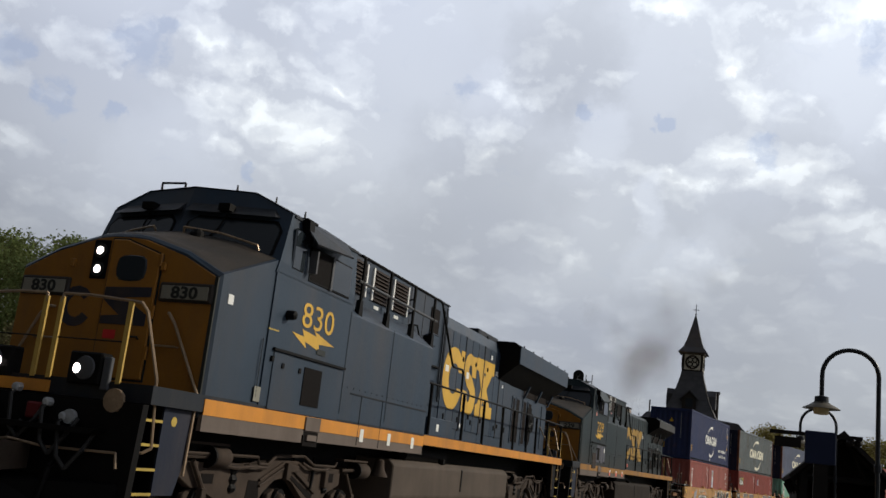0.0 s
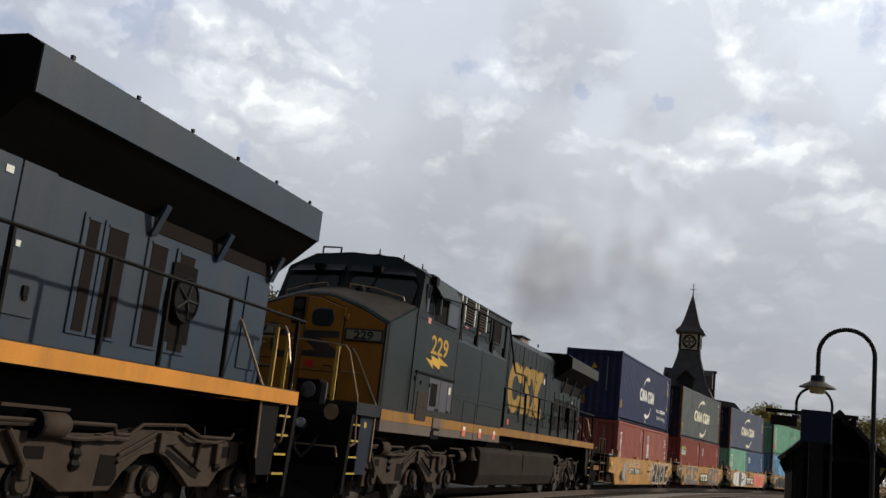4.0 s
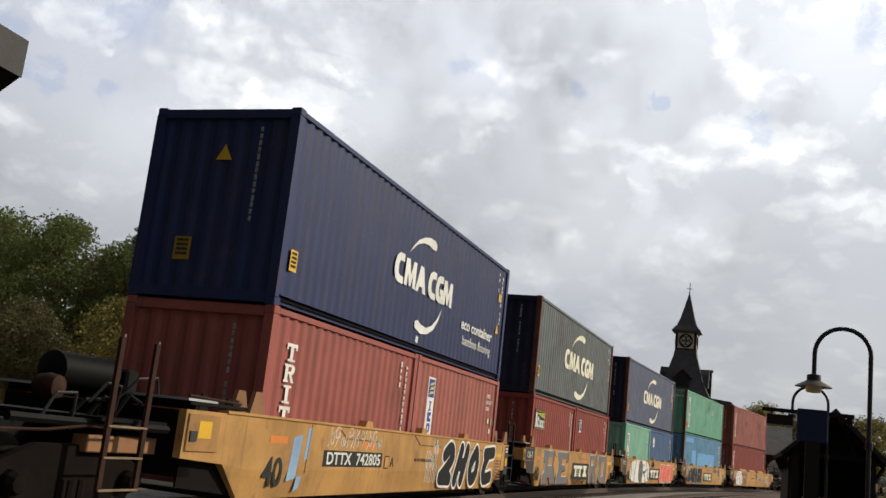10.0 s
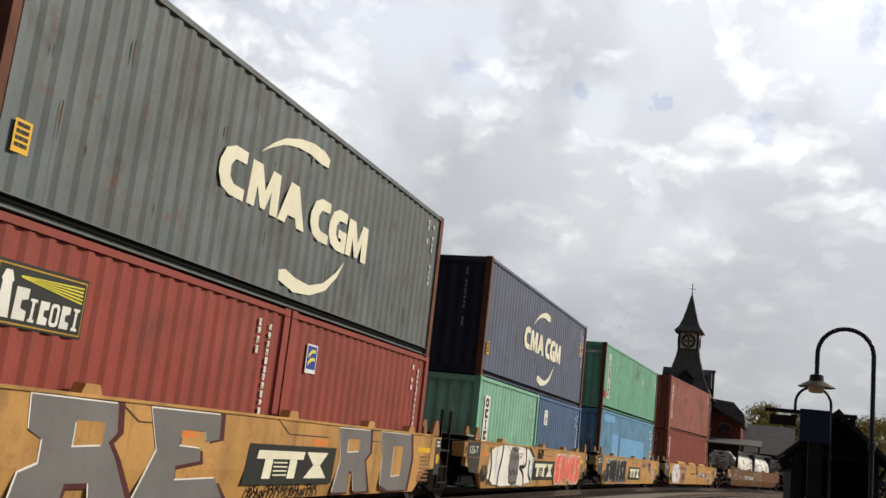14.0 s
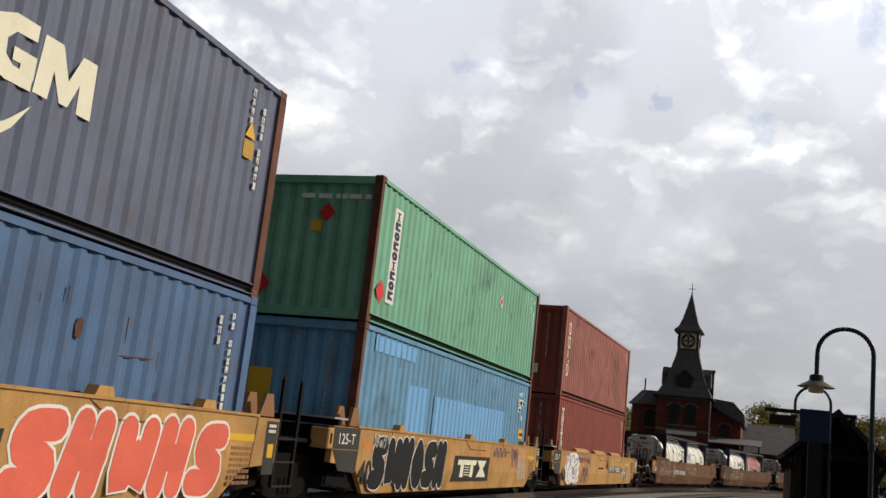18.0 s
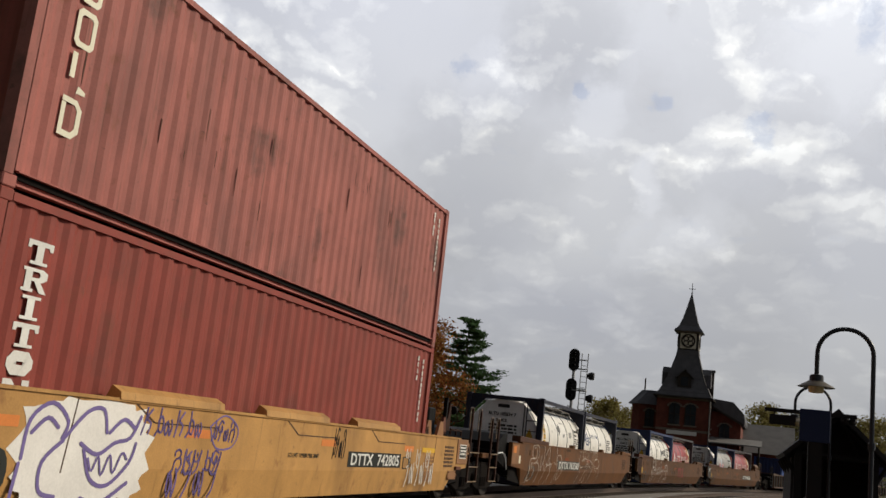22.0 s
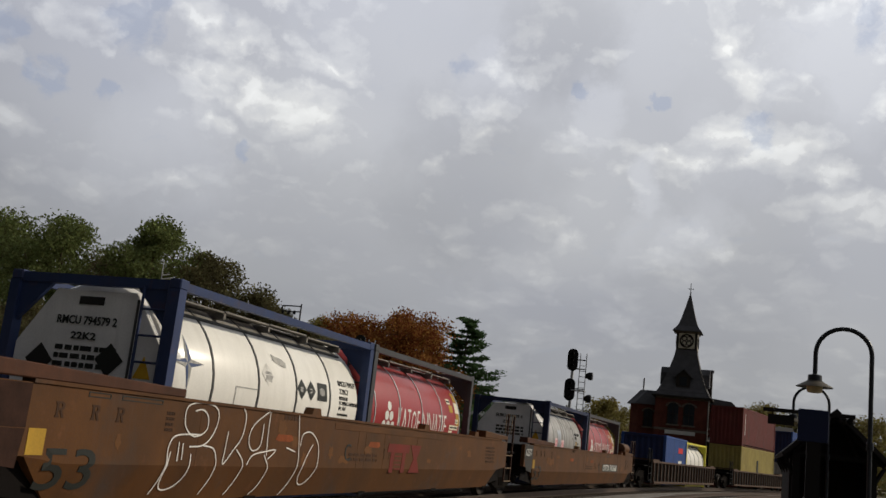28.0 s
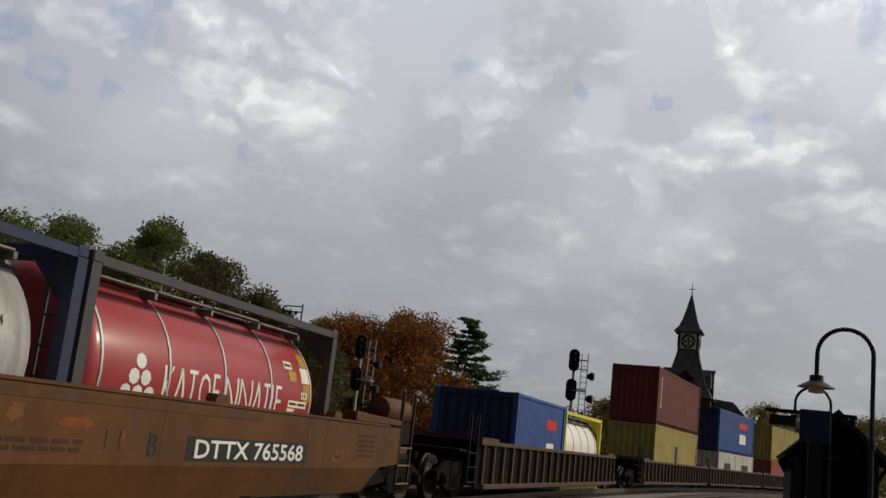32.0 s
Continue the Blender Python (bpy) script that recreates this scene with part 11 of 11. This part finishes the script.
def marks_silver_tank(c):
    vessel_decal("clean_patch", c, -1.16, -0.70, -12, 18.8, "bright_sheet", "clean bright metal patch")
    for y0, y1, q in ((-1.56, -1.22, 5), (-0.69, -0.25, 3.3)):
        vessel_decal("pink_label", c, y0, y1, -17, q, "pink_label", "faded pink and white label")
        for k in range(2):
            for j, pts in enumerate(mark_shapes(("half", "loop")[k], 0.13, 9)):
                vessel_shape("label_print", c, [(y0 + 0.06 + 0.16 * k + p, q - 12 + g) for p, g in pts], "pink_print", r=1.1355 + 0.0005 * j)
    vessel_text("stencil_code", c, "EURU 194409 4", 1.42, 14, 0.135, 0.76, "sign_dark")
    vessel_text("stencil_code", c, "22T6", 1.43, 8, 0.125, 0.32, "sign_dark")
    vessel_text("stencil_code", c, "T11", 1.78, -1.5, 0.12, 0.18, "sign_dark")
    vessel_decal("small_label", c, 1.45, 1.56, -3, 4, "worn_label")
    vessel_decal("yellow_label", c, 1.61, 1.74, -3, 4, "hazard_dull")
    vessel_row(c, 1.43, -5, 0.6, 1.6, 0.06, "hose_grey", 70)
    for k, (y, q, w, h) in enumerate(((0.22, 24, 0.05, 38), (0.75, 32, 0.07, 30), (0.95, 15, 0.05, 30), (-0.45, 25, 0.05, 40), (-1.45, 28, 0.05, 34), (1.08, 26, 0.24, 5), (1.1, 8, 0.2, 4), (0.45, 28, 0.16, 8))):
        ragged_label(c, y, q, w, h, "streak_grey", 80 + k, 4)
    ragged_label(c, 0.62, 52, 0.13, 26, "band_dark", 90, -6)
    ragged_label(c, 0.30, 50, 0.07, 22, "band_dark", 91, -6)


def load_tanks():
    kinds = [("tank_white", "frame_navy", "white tank container in a dark navy frame"), ("tank_white", "frame_navy", "white tank container with small black labels"),
             ("tank_white", "frame_blue", "white tank container with a blue star mark"), ("tank_red", "frame_grey", "red tank container with white emblem bars"),
             ("tank_steel", "frame_deep", "dull silver tank container in a blue frame"), ("tank_red", "frame_grey", "red tank container in a grey frame")]
    for i, (ves, fr, label) in enumerate(kinds):
        c = build_tank(ves, fr, label, bands=TANK_BANDS[i], code=("RLTU 100634 7", "", "RMCU 794579 2", "", "EURU 194409 4", "")[i], kind=("22K2", "", "22K2", "", "22T6", "")[i])
        if i == 2:
            for px, pz, mat in ((0.34, 1.58, "sign_dark"), (0.16, 1.20, "sign_dark"), (-0.66, 1.52, "hose_grey"), (-0.30, 1.24, "hose_grey")):
                end_decal("placard", c, [(px - 0.20, pz), (px, pz + 0.20), (px + 0.20, pz), (px, pz - 0.20)], mat, -3.029 + 0.088)
        if ves == "tank_red":
            honeycomb(c, -2.02)
            for y0, y1, q0, q1, mat in ((1.98, 2.20, 27, 38, "hazard_dull"), (1.95, 2.20, 14, 26, "cream"), (1.98, 2.20, 0, 13, "hazard_dull"), (1.18, 1.42, 23, 29, "cream"), (1.28, 1.52, 14, 22, "hazard_dull"),
                                        (1.66, 1.84, 2, 7, "cream"), (1.26, 1.84, -5, 0, "cream"), (1.26, 1.48, -9, -6, "cream")):
                off = 0.28 if y0 > 1.9 else 0.55
                vessel_decal("pale_label" if mat == "cream" else "yellow_label", c, y0 + off, y1 + off, q0, q1, mat)
            bars_q = ((1.20, 1.39, 25, 27), (1.69, 1.72, 3, 6), (1.76, 1.79, 3, 6), (1.30, 1.52, -3.2, -1.6), (1.56, 1.80, -3.2, -1.6))
            for y0, y1, q0, q1 in bars_q:
                vessel_decal("small_writing", c, y0 + 0.55, y1 + 0.55, q0, q1, "hose_grey", r=1.1335)
        else:
            (marks_strip_tank, marks_emblem_tank, marks_star_tank, None, marks_silver_tank)[i](c)
        MOVERS.append((c, V0 + VP * (i // 2) + (-3.07 if i % 2 == 0 else 3.07), VP / 2, TANK_Z))


for k in range(3):
    car_53(k)
load_tanks()

# ribbed cars at the end
W_MID = (149.8, 174.9, 194.1, 213.3)


def car_ribbed(k):
    car = well_body("ribbed_well_car", ("ribbed brown well car with a tank and a blue box", "ribbed brown well car", "ribbed brown well car", "ribbed brown well car")[k], "well_rib", -9.3, 9.3, 1.38, ribs=True)
    end_gear(car, -9.3, -1, 1.38, "well_rib", ladder=True)
    end_gear(car, 9.3, 1, 1.38, "well_rib", ladder=False)
    freight_truck(car, -9.9 if k in (0, 1) else -9.6)
    if k in (0, 3):
        freight_truck(car, 9.9)
    for yy in (-8.4, 8.4):
        part("end_hood", box(fresh(), -1.4, 1.4, yy - 0.7, yy + 0.7, 1.38, 1.46), "well_rib", car)
    rides(car, W_MID[k], 9.6)


for k in range(4):
    car_ribbed(k)


def load_ribbed():
    z = 0.20
    # end walls take a darker blue than the sides
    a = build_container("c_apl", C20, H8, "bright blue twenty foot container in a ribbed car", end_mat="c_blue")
    decal("red_mark", a, rect(0.6, 1.9, 1.75, 2.05), "hazard_red")
    stack = rect(0.7, 1.7, 0.95, 1.35)
    decal("white_mark", a, stack, "chalk")
    MOVERS.append((a, 144.144 + 3.03, 9.6, 0.18))
    t = build_tank("tank_white", "frame_yellow", "white tank container in a bright yellow frame")
    MOVERS.append((t, 144.144 + 9.15, 9.6, 0.10))
    b = build_container("c_yellow", C40, H9, "mustard yellow forty foot container in the well")
    decal("dark_mark", b, rect(-0.6, 0.0, 0.9, 2.0), "sign_dark")
    u = build_container("c_maroon", C40, H9, "maroon forty foot container on top")
    mark_stack(u, -5.3, 2.4, 0.2, 0.32, TALL[:5], "chalk")
    load_unit(W_MID[1], [(b, 0)], (u, 3.205), 9.6)
    for dy in (-3.06, 3.06):
        w = build_container("c_white", C20, 2.2, "dirty white twenty foot container in the well")
        decal("dark_mark", w, rect(-1.0, 1.2, 1.0, 1.5), "sign_dark")
        MOVERS.append((w, W_MID[2] + dy, 9.6, 0.30))
    # darker blue on the end walls here too
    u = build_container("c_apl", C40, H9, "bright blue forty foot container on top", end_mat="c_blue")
    decal("red_mark", u, rect(0.5, 3.5, 1.9, 2.3), "hazard_red")
    decal("white_mark", u, rect(0.8, 3.0, 0.8, 1.5), "chalk")
    MOVERS.append((u, W_MID[2], 9.6, 2.51))
    for dy, mat, lab in ((-3.06, "c_red", "red twenty foot container in the well"), (3.06, "c_white", "white twenty foot container in the well")):
        w = build_container(mat, C20, 2.2, lab)
        MOVERS.append((w, W_MID[3] + dy, 9.6, 0.30))
    u = build_container("c_yellow", C40, H9, "mustard yellow forty foot container on top")
    MOVERS.append((u, W_MID[3], 9.6, 2.51))


load_ribbed()


# ---- exhaust smoke, in drifting rigid puffs ----
PUFFS = []
STACK = LOCO_B + 3.95


def build_smoke():
    rnd = random.Random(9)
    meshes = []
    for v in range(4):
        verts, faces = [], []
        for _ in range(26000):
            p = Vector((rnd.gauss(0, 0.40), rnd.gauss(0, 0.95), rnd.gauss(0, 0.50)))
            far = math.hypot(p.x / 0.88, p.y / 2.2, p.z / 1.1)
            if far > 1:
                p *= rnd.uniform(0.3, 1.0) / far
            u = Vector((rnd.gauss(0, 1), rnd.gauss(0, 1), rnd.gauss(0, 1))).normalized() * 0.0034
            w = u.orthogonal().normalized() * 0.0034
            i = len(verts)
            verts.extend((p - u, p + w, p + u - w))
            faces.append((i, i + 1, i + 2))
        me = bpy.data.meshes.new("smoke_puff")
        me.from_pydata([tuple(p) for p in verts], [], faces)
        me.materials.append(M["smoke"])
        meshes.append(me)
    for k in range(150):
        ob = tagged(new("smoke_puff", meshes[k % 4]), "thin brown diesel exhaust puff above the engine", "smoke", "exhaust puffs", "stuff")
        PUFFS.append((ob, -4.5 + 0.087 * k))


build_smoke()


# ---- what moves ----
def roll_angle(t, r):
    return math.degrees((train_s(t) - train_s(0)) / r)


def motions():
    times = [0.5 * k for k in range(65)]
    for ob, offset, half, z in MOVERS:
        rows = []
        for t in times:
            rows.append((t, pose(0, 0, z) @ on_track(train_s(t) + offset, half)))
        walk(ob, rows)
    fine = [0.1 * k for k in range(321)]
    for ob, y, r in WHEELS:
        walk(ob, [(t, pose(0, y, r, roll_angle(t, r))) for t in fine])
    for ob, born in PUFFS:
        rnd = random.Random(born)
        jx, jy, jz, turn = rnd.gauss(0, 0.8), rnd.gauss(0, 0.9), rnd.gauss(0, 0.8), rnd.choice((0, 180))
        rows = []
        for t in times:
            age = max(0.0, t - born)
            carried = 0.6 * (1 - math.exp(-age / 0.6))
            x, y, _ = track(train_s(min(t, born)) + STACK - carried)
            apart = 0.10 * min(1.0, age / 0.3) + 0.40 * age + 0.03 * age * age
            z = 2.95 + 1.75 * min(1.0, age / 0.25) + 2.0 * (1 - math.exp(-age / 0.5)) + 0.85 * age + 0.12 * max(0.0, age - 4.0) ** 2
            rows.append((t, pose(x - 0.28 * age + jx * apart, y + jy * apart, z + jz * apart, 0, 0, turn)))
        walk(ob, rows)


motions()
